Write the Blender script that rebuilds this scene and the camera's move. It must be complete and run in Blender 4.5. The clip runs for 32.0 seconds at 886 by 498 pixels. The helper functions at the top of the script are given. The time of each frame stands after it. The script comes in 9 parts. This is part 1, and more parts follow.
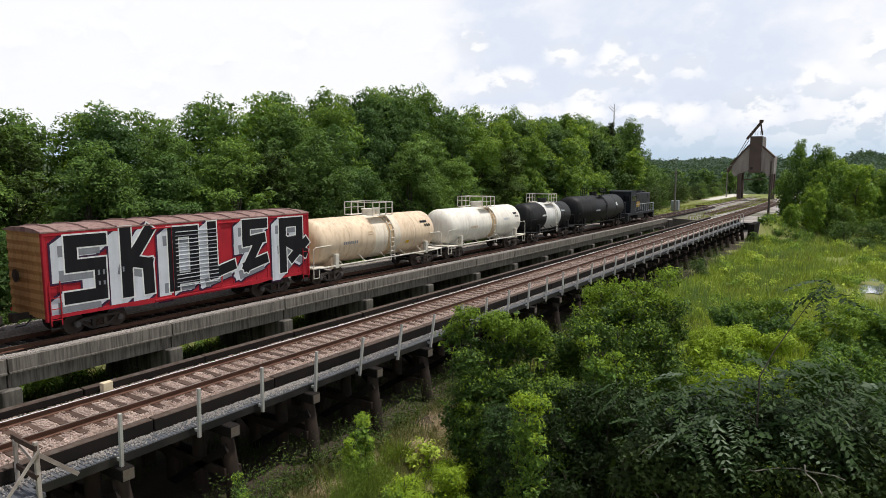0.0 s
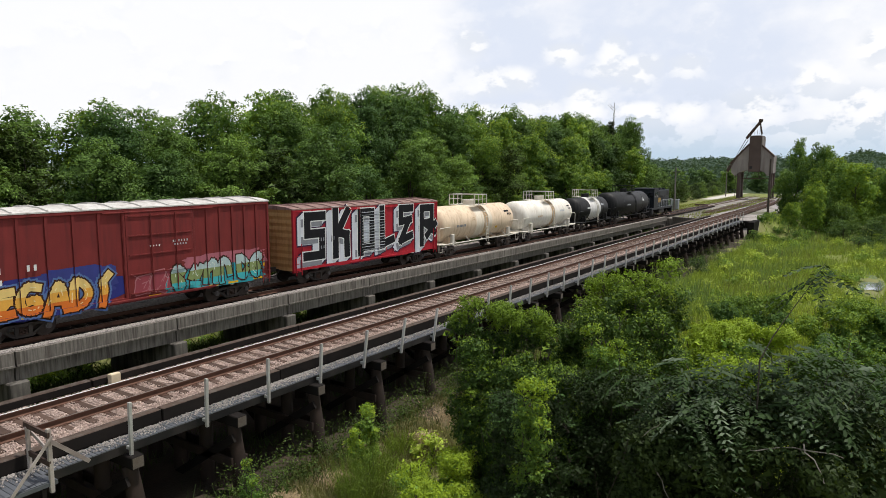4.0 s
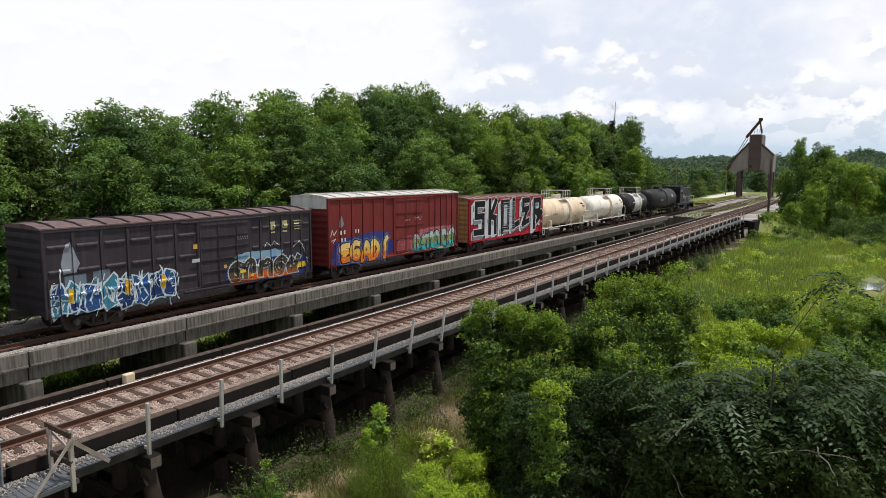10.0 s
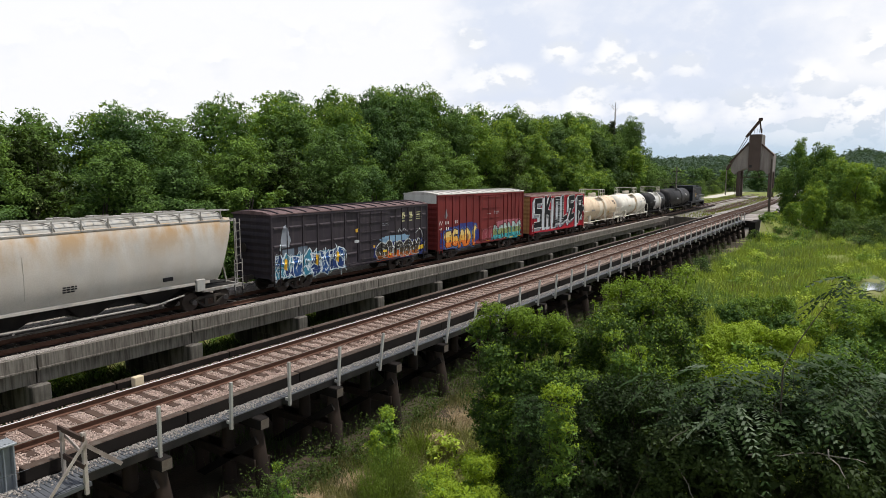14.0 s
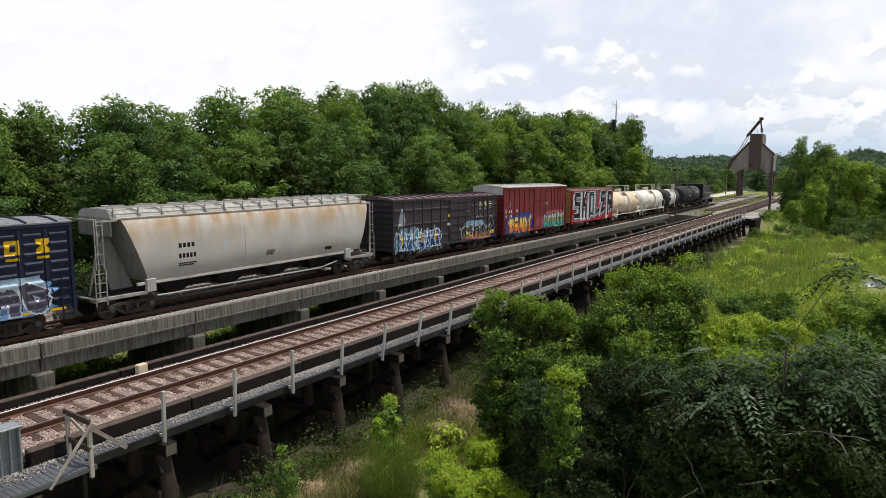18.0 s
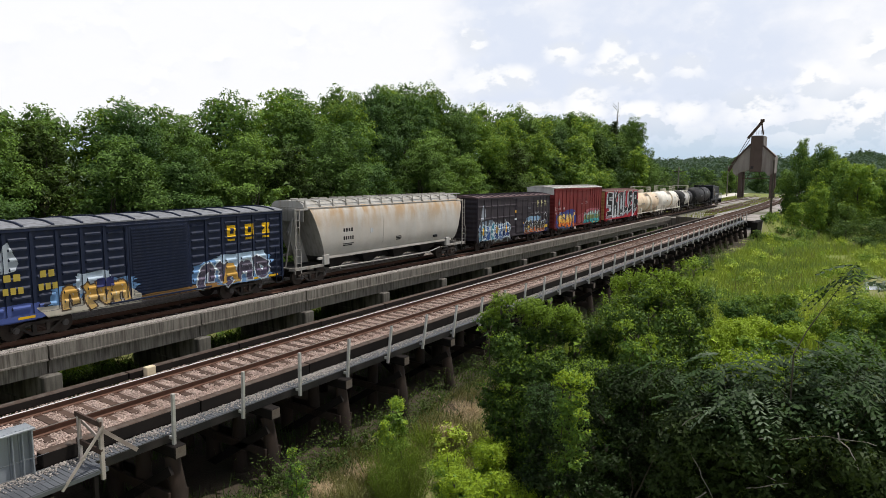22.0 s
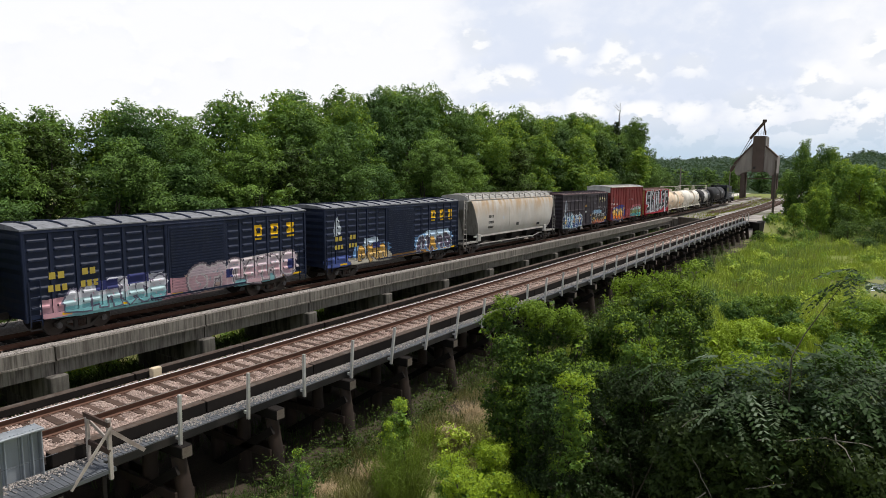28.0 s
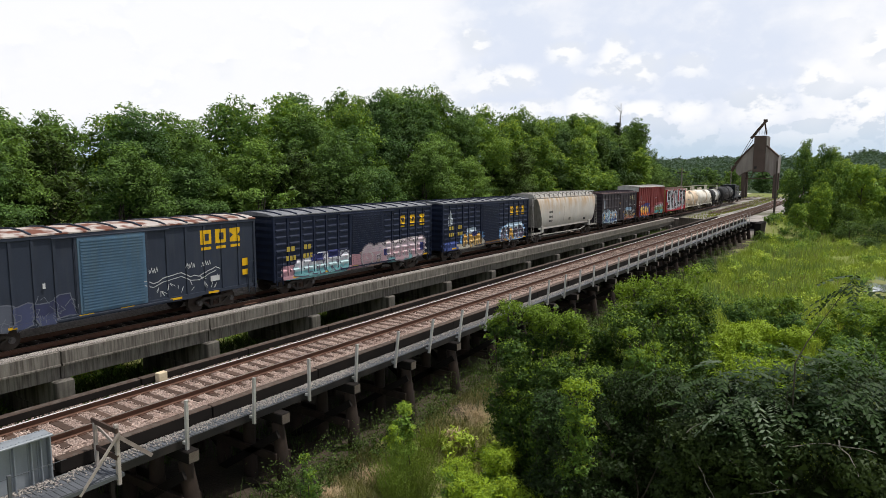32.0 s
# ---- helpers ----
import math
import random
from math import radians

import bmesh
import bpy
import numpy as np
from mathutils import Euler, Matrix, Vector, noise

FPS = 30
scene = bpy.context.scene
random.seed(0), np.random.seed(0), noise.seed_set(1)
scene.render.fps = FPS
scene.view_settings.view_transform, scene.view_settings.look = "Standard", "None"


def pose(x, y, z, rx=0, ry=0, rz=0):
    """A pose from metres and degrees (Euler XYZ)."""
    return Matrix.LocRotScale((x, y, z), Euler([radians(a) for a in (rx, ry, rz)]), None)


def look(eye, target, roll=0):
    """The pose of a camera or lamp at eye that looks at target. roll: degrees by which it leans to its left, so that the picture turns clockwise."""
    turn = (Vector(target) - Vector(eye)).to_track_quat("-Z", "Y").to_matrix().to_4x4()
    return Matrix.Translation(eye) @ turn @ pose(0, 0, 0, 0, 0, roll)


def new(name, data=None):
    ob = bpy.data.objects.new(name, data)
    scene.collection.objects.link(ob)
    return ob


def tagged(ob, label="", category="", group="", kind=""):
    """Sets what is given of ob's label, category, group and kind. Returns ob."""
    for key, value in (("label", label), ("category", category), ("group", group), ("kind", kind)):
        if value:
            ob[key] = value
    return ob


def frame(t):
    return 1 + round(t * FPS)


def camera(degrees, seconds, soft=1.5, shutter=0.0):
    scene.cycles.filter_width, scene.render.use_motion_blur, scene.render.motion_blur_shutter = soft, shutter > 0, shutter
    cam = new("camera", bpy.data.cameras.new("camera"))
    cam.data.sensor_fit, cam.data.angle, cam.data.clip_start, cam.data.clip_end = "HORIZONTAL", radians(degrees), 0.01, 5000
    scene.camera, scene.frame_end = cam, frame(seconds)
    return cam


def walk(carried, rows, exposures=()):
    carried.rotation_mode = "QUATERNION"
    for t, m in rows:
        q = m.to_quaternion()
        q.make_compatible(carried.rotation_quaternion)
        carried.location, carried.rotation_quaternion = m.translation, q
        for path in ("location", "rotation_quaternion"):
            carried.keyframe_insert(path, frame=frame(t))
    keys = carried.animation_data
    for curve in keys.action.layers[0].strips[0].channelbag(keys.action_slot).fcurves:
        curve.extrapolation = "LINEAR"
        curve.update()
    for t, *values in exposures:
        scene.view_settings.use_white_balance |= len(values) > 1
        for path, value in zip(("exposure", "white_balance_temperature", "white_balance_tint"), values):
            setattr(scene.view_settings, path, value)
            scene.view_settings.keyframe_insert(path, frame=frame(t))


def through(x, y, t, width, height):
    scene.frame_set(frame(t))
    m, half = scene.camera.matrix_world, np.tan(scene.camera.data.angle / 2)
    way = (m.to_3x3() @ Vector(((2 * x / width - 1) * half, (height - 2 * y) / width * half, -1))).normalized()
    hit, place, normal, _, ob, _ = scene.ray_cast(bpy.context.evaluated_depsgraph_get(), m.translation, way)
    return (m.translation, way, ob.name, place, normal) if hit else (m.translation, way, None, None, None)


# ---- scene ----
cam = camera(68.0, 32.0, soft=0.6)
PATH = [
    (0, (0.997, -17.085, 6.524), (2.645, -15.977, 6.28), -0.0),
    (0.5, (0.957, -17.161, 6.55), (2.603, -16.053, 6.305), -0.0),
    (1, (0.927, -17.091, 6.49), (2.574, -15.984, 6.247), -0.1),
    (1.5, (0.903, -17.114, 6.513), (2.55, -16.007, 6.268), -0.0),
    (2, (0.872, -17.097, 6.5), (2.52, -15.991, 6.256), -0.1),
    (2.5, (0.844, -17.098, 6.499), (2.492, -15.991, 6.255), -0.0),
    (3, (0.783, -17.074, 6.41), (2.432, -15.968, 6.166), 0.0),
    (3.5, (0.737, -17.122, 6.336), (2.385, -16.016, 6.092), -0.0),
    (5.5, (0.593, -17.134, 6.426), (2.241, -16.027, 6.182), -0.1),
    (6, (0.547, -17.086, 6.483), (2.195, -15.98, 6.237), -0.0),
    (6.5, (0.526, -17.071, 6.517), (2.174, -15.963, 6.27), -0.1),
    (7, (0.511, -17.025, 6.531), (2.158, -15.918, 6.285), -0.1),
    (7.5, (0.49, -16.985, 6.535), (2.138, -15.879, 6.289), -0.1),
    (8, (0.448, -16.988, 6.532), (2.096, -15.883, 6.285), -0.0),
    (8.5, (0.464, -16.941, 6.496), (2.112, -15.836, 6.248), -0.1),
    (9, (0.406, -16.948, 6.509), (2.054, -15.844, 6.258), 0.1),
    (9.5, (0.363, -16.938, 6.481), (2.012, -15.835, 6.23), 0.0),
    (10, (0.314, -16.946, 6.511), (1.963, -15.843, 6.26), 0.1),
    (10.5, (0.276, -16.928, 6.52), (1.926, -15.826, 6.269), 0.1),
    (11, (0.262, -16.929, 6.551), (1.911, -15.826, 6.299), 0.1),
    (11.5, (0.216, -16.924, 6.581), (1.866, -15.821, 6.329), 0.1),
    (12, (0.197, -16.886, 6.606), (1.846, -15.784, 6.353), 0.1),
    (12.5, (0.164, -16.858, 6.623), (1.814, -15.756, 6.371), 0.0),
    (13, (0.174, -16.81, 6.615), (1.824, -15.708, 6.364), 0.0),
    (13.5, (0.124, -16.803, 6.637), (1.774, -15.701, 6.385), 0.0),
    (14, (0.096, -16.816, 6.615), (1.746, -15.714, 6.364), -0.0),
    (14.5, (0.044, -16.826, 6.606), (1.695, -15.725, 6.354), 0.1),
    (16.5, (-0.003, -16.853, 6.395), (1.647, -15.751, 6.143), 0.1),
    (17, (0.008, -16.807, 6.317), (1.658, -15.705, 6.067), 0.1),
    (17.5, (-0.038, -16.811, 6.326), (1.613, -15.71, 6.073), 0.2),
    (18, (-0.049, -16.8, 6.312), (1.601, -15.698, 6.059), 0.2),
    (18.5, (-0.074, -16.795, 6.278), (1.576, -15.694, 6.026), 0.2),
    (19, (-0.1, -16.829, 6.327), (1.55, -15.727, 6.073), 0.3),
    (19.5, (-0.083, -16.747, 6.277), (1.567, -15.645, 6.026), 0.2),
    (20, (-0.131, -16.717, 6.323), (1.519, -15.615, 6.071), 0.2),
    (20.5, (-0.184, -16.709, 6.358), (1.467, -15.607, 6.107), 0.2),
    (21, (-0.197, -16.685, 6.39), (1.453, -15.583, 6.139), 0.2),
    (21.5, (-0.231, -16.705, 6.418), (1.419, -15.602, 6.167), 0.2),
    (22, (-0.255, -16.713, 6.41), (1.394, -15.61, 6.16), 0.3),
    (22.5, (-0.288, -16.746, 6.419), (1.361, -15.642, 6.169), 0.3),
    (23, (-0.334, -16.785, 6.447), (1.315, -15.681, 6.196), 0.3),
    (23.5, (-0.341, -16.774, 6.437), (1.308, -15.669, 6.188), 0.3),
    (24, (-0.37, -16.793, 6.474), (1.279, -15.688, 6.225), 0.3),
    (24.5, (-0.351, -16.757, 6.485), (1.297, -15.652, 6.235), 0.2),
    (25, (-0.372, -16.749, 6.506), (1.276, -15.644, 6.256), 0.3),
    (25.5, (-0.367, -16.749, 6.493), (1.28, -15.643, 6.244), 0.2),
    (27.5, (-0.412, -16.749, 6.494), (1.234, -15.641, 6.246), 0.2),
    (28, (-0.426, -16.789, 6.508), (1.22, -15.681, 6.258), 0.3),
    (28.5, (-0.417, -16.781, 6.498), (1.229, -15.674, 6.249), 0.2),
    (29, (-0.426, -16.789, 6.508), (1.22, -15.681, 6.258), 0.3),
    (29.5, (-0.459, -16.756, 6.483), (1.188, -15.649, 6.233), 0.2),
    (30, (-0.473, -16.74, 6.526), (1.173, -15.631, 6.275), 0.3),
    (30.5, (-0.512, -16.752, 6.543), (1.133, -15.643, 6.294), 0.2),
    (31, (-0.541, -16.765, 6.598), (1.105, -15.656, 6.349), 0.2),
    (31.5, (-0.544, -16.751, 6.633), (1.101, -15.641, 6.384), 0.2),
    (32, (-0.549, -16.765, 6.651), (1.096, -15.654, 6.402), 0.1),
]
walk(cam, [(t, look(eye, target, roll)) for t, eye, target, roll in PATH])

# ---- light ----
SUN_EL, SUN_AZ = 72.0, -48.0          # degrees; azimuth of the sun from +x towards +y
sky_world = bpy.data.worlds.new("sky")
scene.world = sky_world
sky_world.use_nodes = True
wn, wl = sky_world.node_tree.nodes, sky_world.node_tree.links
wn.clear()
w_out, w_bg, w_bg2, w_mix = (wn.new("ShaderNodeOutputWorld"), wn.new("ShaderNodeBackground"), wn.new("ShaderNodeBackground"), wn.new("ShaderNodeAddShader"))
w_sky = wn.new("ShaderNodeTexSky")
w_sky.sky_type, w_sky.sun_disc = "NISHITA", False
w_sky.sun_elevation, w_sky.sun_rotation = radians(SUN_EL), radians(90 - SUN_AZ)
w_sky.dust_density = 2.0
wl.new(w_sky.outputs[0], w_bg.inputs[0])
w_bg.inputs[1].default_value = 0.05
w_bg2.inputs[0].default_value = (0.86, 0.92, 1.0, 1)   # thin bright cloud over the whole sky
w_bg2.inputs[1].default_value = 0.22
wl.new(w_bg.outputs[0], w_mix.inputs[0])
wl.new(w_bg2.outputs[0], w_mix.inputs[1])
wl.new(w_mix.outputs[0], w_out.inputs[0])
sun = new("sun", bpy.data.lights.new("sun", "SUN"))
sun.data.energy, sun.data.angle, sun.data.color = 4.0, radians(2.0), (1.0, 0.96, 0.9)
sun.matrix_world = look((60 * math.cos(radians(SUN_AZ)), 60 * math.sin(radians(SUN_AZ)), 60 * math.tan(radians(SUN_EL))), (0, 0, 0))
scene.view_settings.exposure = 0.0

# ---- materials ----
def mat(name, color, rough=0.8, metal=0.0, var=0.25, scale=3.0, fine=40.0, bump=0.15, dirt=None, dirt_amt=0.0,
        streak=False, vary=0.0, island=False, spec=0.3, bump_dist=0.01, dirt_scale=1.2, edge=(0.45, 0.75), fall=(3.2, 3.2, 0.35)):
    """A painted or natural surface: base colour with two scales of noise, optional dirt, bump, and change from piece to piece."""
    m = bpy.data.materials.new(name)
    m.use_nodes = True
    n, l = m.node_tree.nodes, m.node_tree.links
    b = n["Principled BSDF"]
    b.inputs["Roughness"].default_value, b.inputs["Metallic"].default_value = rough, metal
    b.inputs["Specular IOR Level"].default_value = spec
    tc = n.new("ShaderNodeTexCoord")
    big, small = n.new("ShaderNodeTexNoise"), n.new("ShaderNodeTexNoise")
    big.inputs["Scale"].default_value, big.inputs["Detail"].default_value = scale, 5
    small.inputs["Scale"].default_value, small.inputs["Detail"].default_value = fine, 3
    l.new(tc.outputs["Object"], big.inputs["Vector"])
    l.new(tc.outputs["Object"], small.inputs["Vector"])
    add = n.new("ShaderNodeMath")
    add.operation = "MULTIPLY_ADD"
    l.new(small.outputs[0], add.inputs[0])
    add.inputs[1].default_value = 0.5
    l.new(big.outputs[0], add.inputs[2])
    last = add.outputs[0]
    if vary:
        rnd = n.new("ShaderNodeNewGeometry" if island else "ShaderNodeObjectInfo")
        r2 = n.new("ShaderNodeMath")
        r2.operation = "MULTIPLY_ADD"
        l.new(rnd.outputs["Random Per Island" if island else "Random"], r2.inputs[0])
        r2.inputs[1].default_value = vary
        l.new(last, r2.inputs[2])
        last = r2.outputs[0]
    ramp = n.new("ShaderNodeMapRange")
    ramp.inputs["From Min"].default_value, ramp.inputs["From Max"].default_value = 0.35, 1.15 + vary
    ramp.inputs["To Min"].default_value, ramp.inputs["To Max"].default_value = 1 - var, 1 + var
    l.new(last, ramp.inputs["Value"])
    mul = n.new("ShaderNodeVectorMath")
    mul.operation = "MULTIPLY"
    mul.inputs[0].default_value = color
    l.new(ramp.outputs[0], mul.inputs[1])
    col = mul.outputs[0]
    if dirt:
        dn = n.new("ShaderNodeTexNoise")
        dn.inputs["Scale"].default_value, dn.inputs["Detail"].default_value = dirt_scale, 6
        if streak:
            mp = n.new("ShaderNodeMapping")
            mp.inputs["Scale"].default_value = fall
            l.new(tc.outputs["Object"], mp.inputs["Vector"])
            l.new(mp.outputs[0], dn.inputs["Vector"])
        else:
            l.new(tc.outputs["Object"], dn.inputs["Vector"])
        dr = n.new("ShaderNodeMapRange")
        dr.inputs["From Min"].default_value, dr.inputs["From Max"].default_value = edge
        dr.inputs["To Min"].default_value, dr.inputs["To Max"].default_value = 0, dirt_amt
        l.new(dn.outputs[0], dr.inputs["Value"])
        mx = n.new("ShaderNodeMix")
        mx.data_type = "RGBA"
        l.new(dr.outputs[0], mx.inputs[0])
        l.new(col, mx.inputs[6])
        mx.inputs[7].default_value = (*dirt, 1)
        col = mx.outputs[2]
    l.new(col, b.inputs["Base Color"])
    if bump:
        bp = n.new("ShaderNodeBump")
        bp.inputs["Strength"].default_value, bp.inputs["Distance"].default_value = bump, bump_dist
        l.new(add.outputs[0], bp.inputs["Height"])
        l.new(bp.outputs[0], b.inputs["Normal"])
    return m


def leaf_mat(name, color, var=0.45, through=0.22, vary=0.9):
    m = mat(name, color, rough=0.6, var=var, scale=0.35, fine=3.0, bump=0, vary=vary, island=True, spec=0.2)
    n, l = m.node_tree.nodes, m.node_tree.links
    b = n["Principled BSDF"]
    tr, mx = n.new("ShaderNodeBsdfTranslucent"), n.new("ShaderNodeMixShader")
    # each tree a little lighter, darker or yellower than the next
    one, tone = n.new("ShaderNodeObjectInfo"), n.new("ShaderNodeMix")
    tone.data_type = "RGBA"
    tone.inputs[6].default_value, tone.inputs[7].default_value = (0.56, 0.63, 0.72, 1), (1.38, 1.27, 1.02, 1)
    l.new(one.outputs["Random"], tone.inputs[0])
    each = n.new("ShaderNodeVectorMath")
    each.operation = "MULTIPLY"
    l.new(b.inputs["Base Color"].links[0].from_socket, each.inputs[0])
    l.new(tone.outputs[2], each.inputs[1])
    l.new(each.outputs[0], b.inputs["Base Color"])
    src = each.outputs[0]
    warm = n.new("ShaderNodeVectorMath")
    warm.operation = "MULTIPLY"
    warm.inputs[1].default_value = (1.5, 1.35, 0.6)
    l.new(src, warm.inputs[0])
    l.new(warm.outputs[0], tr.inputs[0])
    mx.inputs[0].default_value = through
    l.new(b.outputs[0], mx.inputs[1])
    l.new(tr.outputs[0], mx.inputs[2])
    l.new(mx.outputs[0], n["Material Output"].inputs[0])
    return m


def plain(name, color, rough=0.7, metal=0.0):
    return mat(name, color, rough, metal, var=0.18, scale=2.0, fine=30, bump=0.05)


M = {}
M["rail"] = mat("rail_steel", (0.105, 0.052, 0.034), 0.6, 0.3, 0.35, 4, 60, 0.2)
M["rail_top"] = mat("worn_rail", (0.30, 0.26, 0.22), 0.35, 0.8, 0.2, 6, 60, 0.05)
# pale non-metal colour that paints the bright glint on the far rail's head
M["rail_glint"] = mat("glint_white_rail", (0.62, 0.61, 0.60), 0.4, 0.0, 0.1, 6, 60, 0.02, spec=0.6)
M["tie"] = mat("old_tie", (0.082, 0.052, 0.039), 0.9, 0, 0.5, 4, 50, 0.5, vary=0.7)
# ties under the train, its shadow put into their near-black colour
M["tie_dark"] = mat("shade_dark_tie", (0.022, 0.017, 0.015), 0.85, 0, 0.4, 4, 50, 0.5, vary=0.7)
M["plate"] = mat("tie_plate", (0.10, 0.055, 0.04), 0.8, 0.3, 0.3, 8, 60, 0.2)
M["ballast"] = mat("ballast_bed", (0.37, 0.28, 0.24), 0.95, 0, 0.5, 9, 22, 1.0, bump_dist=0.05)
# viaduct bed, darkened in colour for the shadow below the cars
M["ballast_shaded"] = mat("shade_dark_ballast_bed", (0.075, 0.062, 0.054), 0.95, 0, 0.5, 9, 22, 1.0, bump_dist=0.05)
M["stone"] = mat("ballast_stone", (0.47, 0.365, 0.315), 0.9, 0, 0.6, 3, 30, 0.2, vary=1.0, island=True, dirt=(0.21, 0.125, 0.09), dirt_amt=0.42, dirt_scale=1.1, edge=(0.45, 0.68))
M["ballast_grey"] = mat("grey_ballast_bed", (0.27, 0.235, 0.21), 0.95, 0, 0.5, 9, 22, 1.0, bump_dist=0.05)
M["stone_dark"] = mat("dark_ballast_stone", (0.33, 0.30, 0.275), 0.9, 0, 0.45, 3, 30, 0.2, vary=1.0, island=True)
M["timber"] = mat("creosoted_timber", (0.014, 0.012, 0.011), 0.9, 0, 0.45, 1.5, 30, 0.5, vary=0.5, dirt=(0.045, 0.034, 0.028), dirt_amt=0.2, spec=0.1)
M["timber_top"] = mat("weathered_timber_top", (0.062, 0.042, 0.032), 0.9, 0, 0.5, 3, 40, 0.5, vary=0.5, dirt=(0.13, 0.115, 0.10), dirt_amt=0.6, dirt_scale=5)
M["timber_end"] = mat("weathered_timber_end", (0.13, 0.11, 0.09), 0.9, 0, 0.5, 6, 40, 0.5, dirt=(0.05, 0.03, 0.02), dirt_amt=0.8, dirt_scale=6)
M["pile"] = mat("creosoted_pile", (0.03, 0.021, 0.0165), 0.8, 0, 0.4, 2, 25, 0.6, vary=0.5, dirt=(0.06, 0.035, 0.025), dirt_amt=0.5, streak=True)
M["grating"] = mat("walkway_steel", (0.115, 0.122, 0.135), 0.6, 0.4, 0.3, 3, 40, 0.1, vary=0.4)
M["post"] = mat("galvanised_post", (0.46, 0.45, 0.43), 0.55, 0.3, 0.2, 4, 30, 0.1, dirt=(0.16, 0.12, 0.09), dirt_amt=0.5, streak=True)
M["oldwood"] = mat("bleached_wood", (0.36, 0.32, 0.29), 0.9, 0, 0.35, 5, 60, 0.5, dirt=(0.12, 0.07, 0.06), dirt_amt=0.8)
M["cabinet"] = mat("grey_cabinet_paint", (0.27, 0.295, 0.32), 0.45, 0.2, 0.12, 2, 30, 0.03, dirt=(0.15, 0.15, 0.15), dirt_amt=0.4, streak=True)
M["marker"] = mat("cream_marker", (0.62, 0.52, 0.36), 0.7, 0, 0.2, 6, 40, 0.1, dirt=(0.2, 0.14, 0.08), dirt_amt=0.4)
M["concrete"] = mat("stained_concrete", (0.192, 0.174, 0.15), 0.9, 0, 0.4, 1.6, 25, 0.5, vary=0.35, dirt=(0.05, 0.041, 0.034), dirt_amt=0.78, streak=True, dirt_scale=4.2, edge=(0.40, 0.66), fall=(3.4, 3.4, 0.22))
M["pier"] = mat("pier_concrete", (0.15, 0.137, 0.12), 0.9, 0, 0.4, 1.5, 25, 0.4, dirt=(0.04, 0.035, 0.03), dirt_amt=0.9, streak=True, edge=(0.42, 0.62))
M["tower"] = mat("coaling_concrete", (0.24, 0.215, 0.20), 0.9, 0, 0.25, 0.4, 4, 0.2, dirt=(0.075, 0.058, 0.05), dirt_amt=0.85, streak=True, dirt_scale=0.25)
M["tower_dark"] = mat("sooty_concrete", (0.085, 0.062, 0.054), 0.9, 0, 0.25, 0.4, 4, 0.2)
M["rust"] = mat("rusted_steel", (0.07, 0.045, 0.035), 0.8, 0.2, 0.4, 3, 30, 0.2)
M["black"] = mat("black_steel", (0.016, 0.015, 0.015), 0.6, 0.1, 0.4, 3, 30, 0.2, dirt=(0.06, 0.05, 0.045), dirt_amt=0.6)
M["truck"] = mat("dusty_truck_iron", (0.034, 0.028, 0.024), 0.85, 0.0, 0.4, 3, 30, 0.2, dirt=(0.095, 0.078, 0.062), dirt_amt=0.6)
M["wheel"] = mat("wheel_steel", (0.055, 0.042, 0.035), 0.6, 0.4, 0.4, 4, 30, 0.1)
M["bark"] = mat("bark", (0.06, 0.05, 0.04), 0.9, 0, 0.4, 6, 40, 0.7)
M["deadwood"] = mat("dead_branch", (0.20, 0.18, 0.16), 0.9, 0, 0.3, 6, 40, 0.5)
M["leaf_oak"] = leaf_mat("oak_leaves", (0.074, 0.136, 0.033))
M["leaf_deep"] = leaf_mat("deep_green_leaves", (0.066, 0.122, 0.021))
M["leaf_mid"] = leaf_mat("mixed_leaves", (0.112, 0.206, 0.042))
# yellow-green leaf colour, also used to paint sunlight on upper leaves
M["leaf_bright"] = leaf_mat("sunny_leaves", (0.195, 0.295, 0.024))
# dark leaf colour that carries the shade within and below foliage
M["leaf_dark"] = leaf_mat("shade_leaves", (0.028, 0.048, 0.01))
# distance haze put into the colour: bluish, even and low in contrast
M["leaf_far"] = leaf_mat("hazy_far_leaves", (0.052, 0.095, 0.070), var=0.15, through=0.3, vary=0.1)
M["leaf_feather"] = leaf_mat("feather_leaves", (0.044, 0.08, 0.018), through=0.14)
# pale leaf colour that paints the highlights on glossy fronds
M["leaf_feather_pale"] = leaf_mat("pale_leaf_highlights", (0.19, 0.23, 0.13), through=0.25)
M["grass"] = leaf_mat("marsh_grass", (0.31, 0.405, 0.075), var=0.6)
M["weed"] = leaf_mat("weeds", (0.17, 0.21, 0.05), var=0.5)
M["reed_blue"] = leaf_mat("blue_green_reeds", (0.135, 0.215, 0.085), var=0.5)
M["reed_brown"] = leaf_mat("seeding_grass", (0.27, 0.22, 0.12), var=0.4)
M["meadow"] = leaf_mat("olive_meadow_grass", (0.265, 0.245, 0.085), var=0.6)
M["straw"] = leaf_mat("dry_straw", (0.42, 0.33, 0.22), var=0.4, through=0.1)
M["weed_sun"] = leaf_mat("sunny_weeds", (0.22, 0.30, 0.045), var=0.4)
# weed colour darkened to carry the shade under and between the bridges
M["bank_leaf"] = leaf_mat("shade_dark_weeds", (0.06, 0.1, 0.023), var=0.5)
M["drygrass"] = leaf_mat("dry_grass", (0.3, 0.25, 0.15), var=0.4, through=0.2)
M["gravel"] = mat("gravel_yard", (0.31, 0.282, 0.262), 0.95, 0, 0.6, 0.45, 3, 0.8, dirt=(0.10, 0.10, 0.06), dirt_amt=0.85, dirt_scale=0.28, edge=(0.46, 0.57))
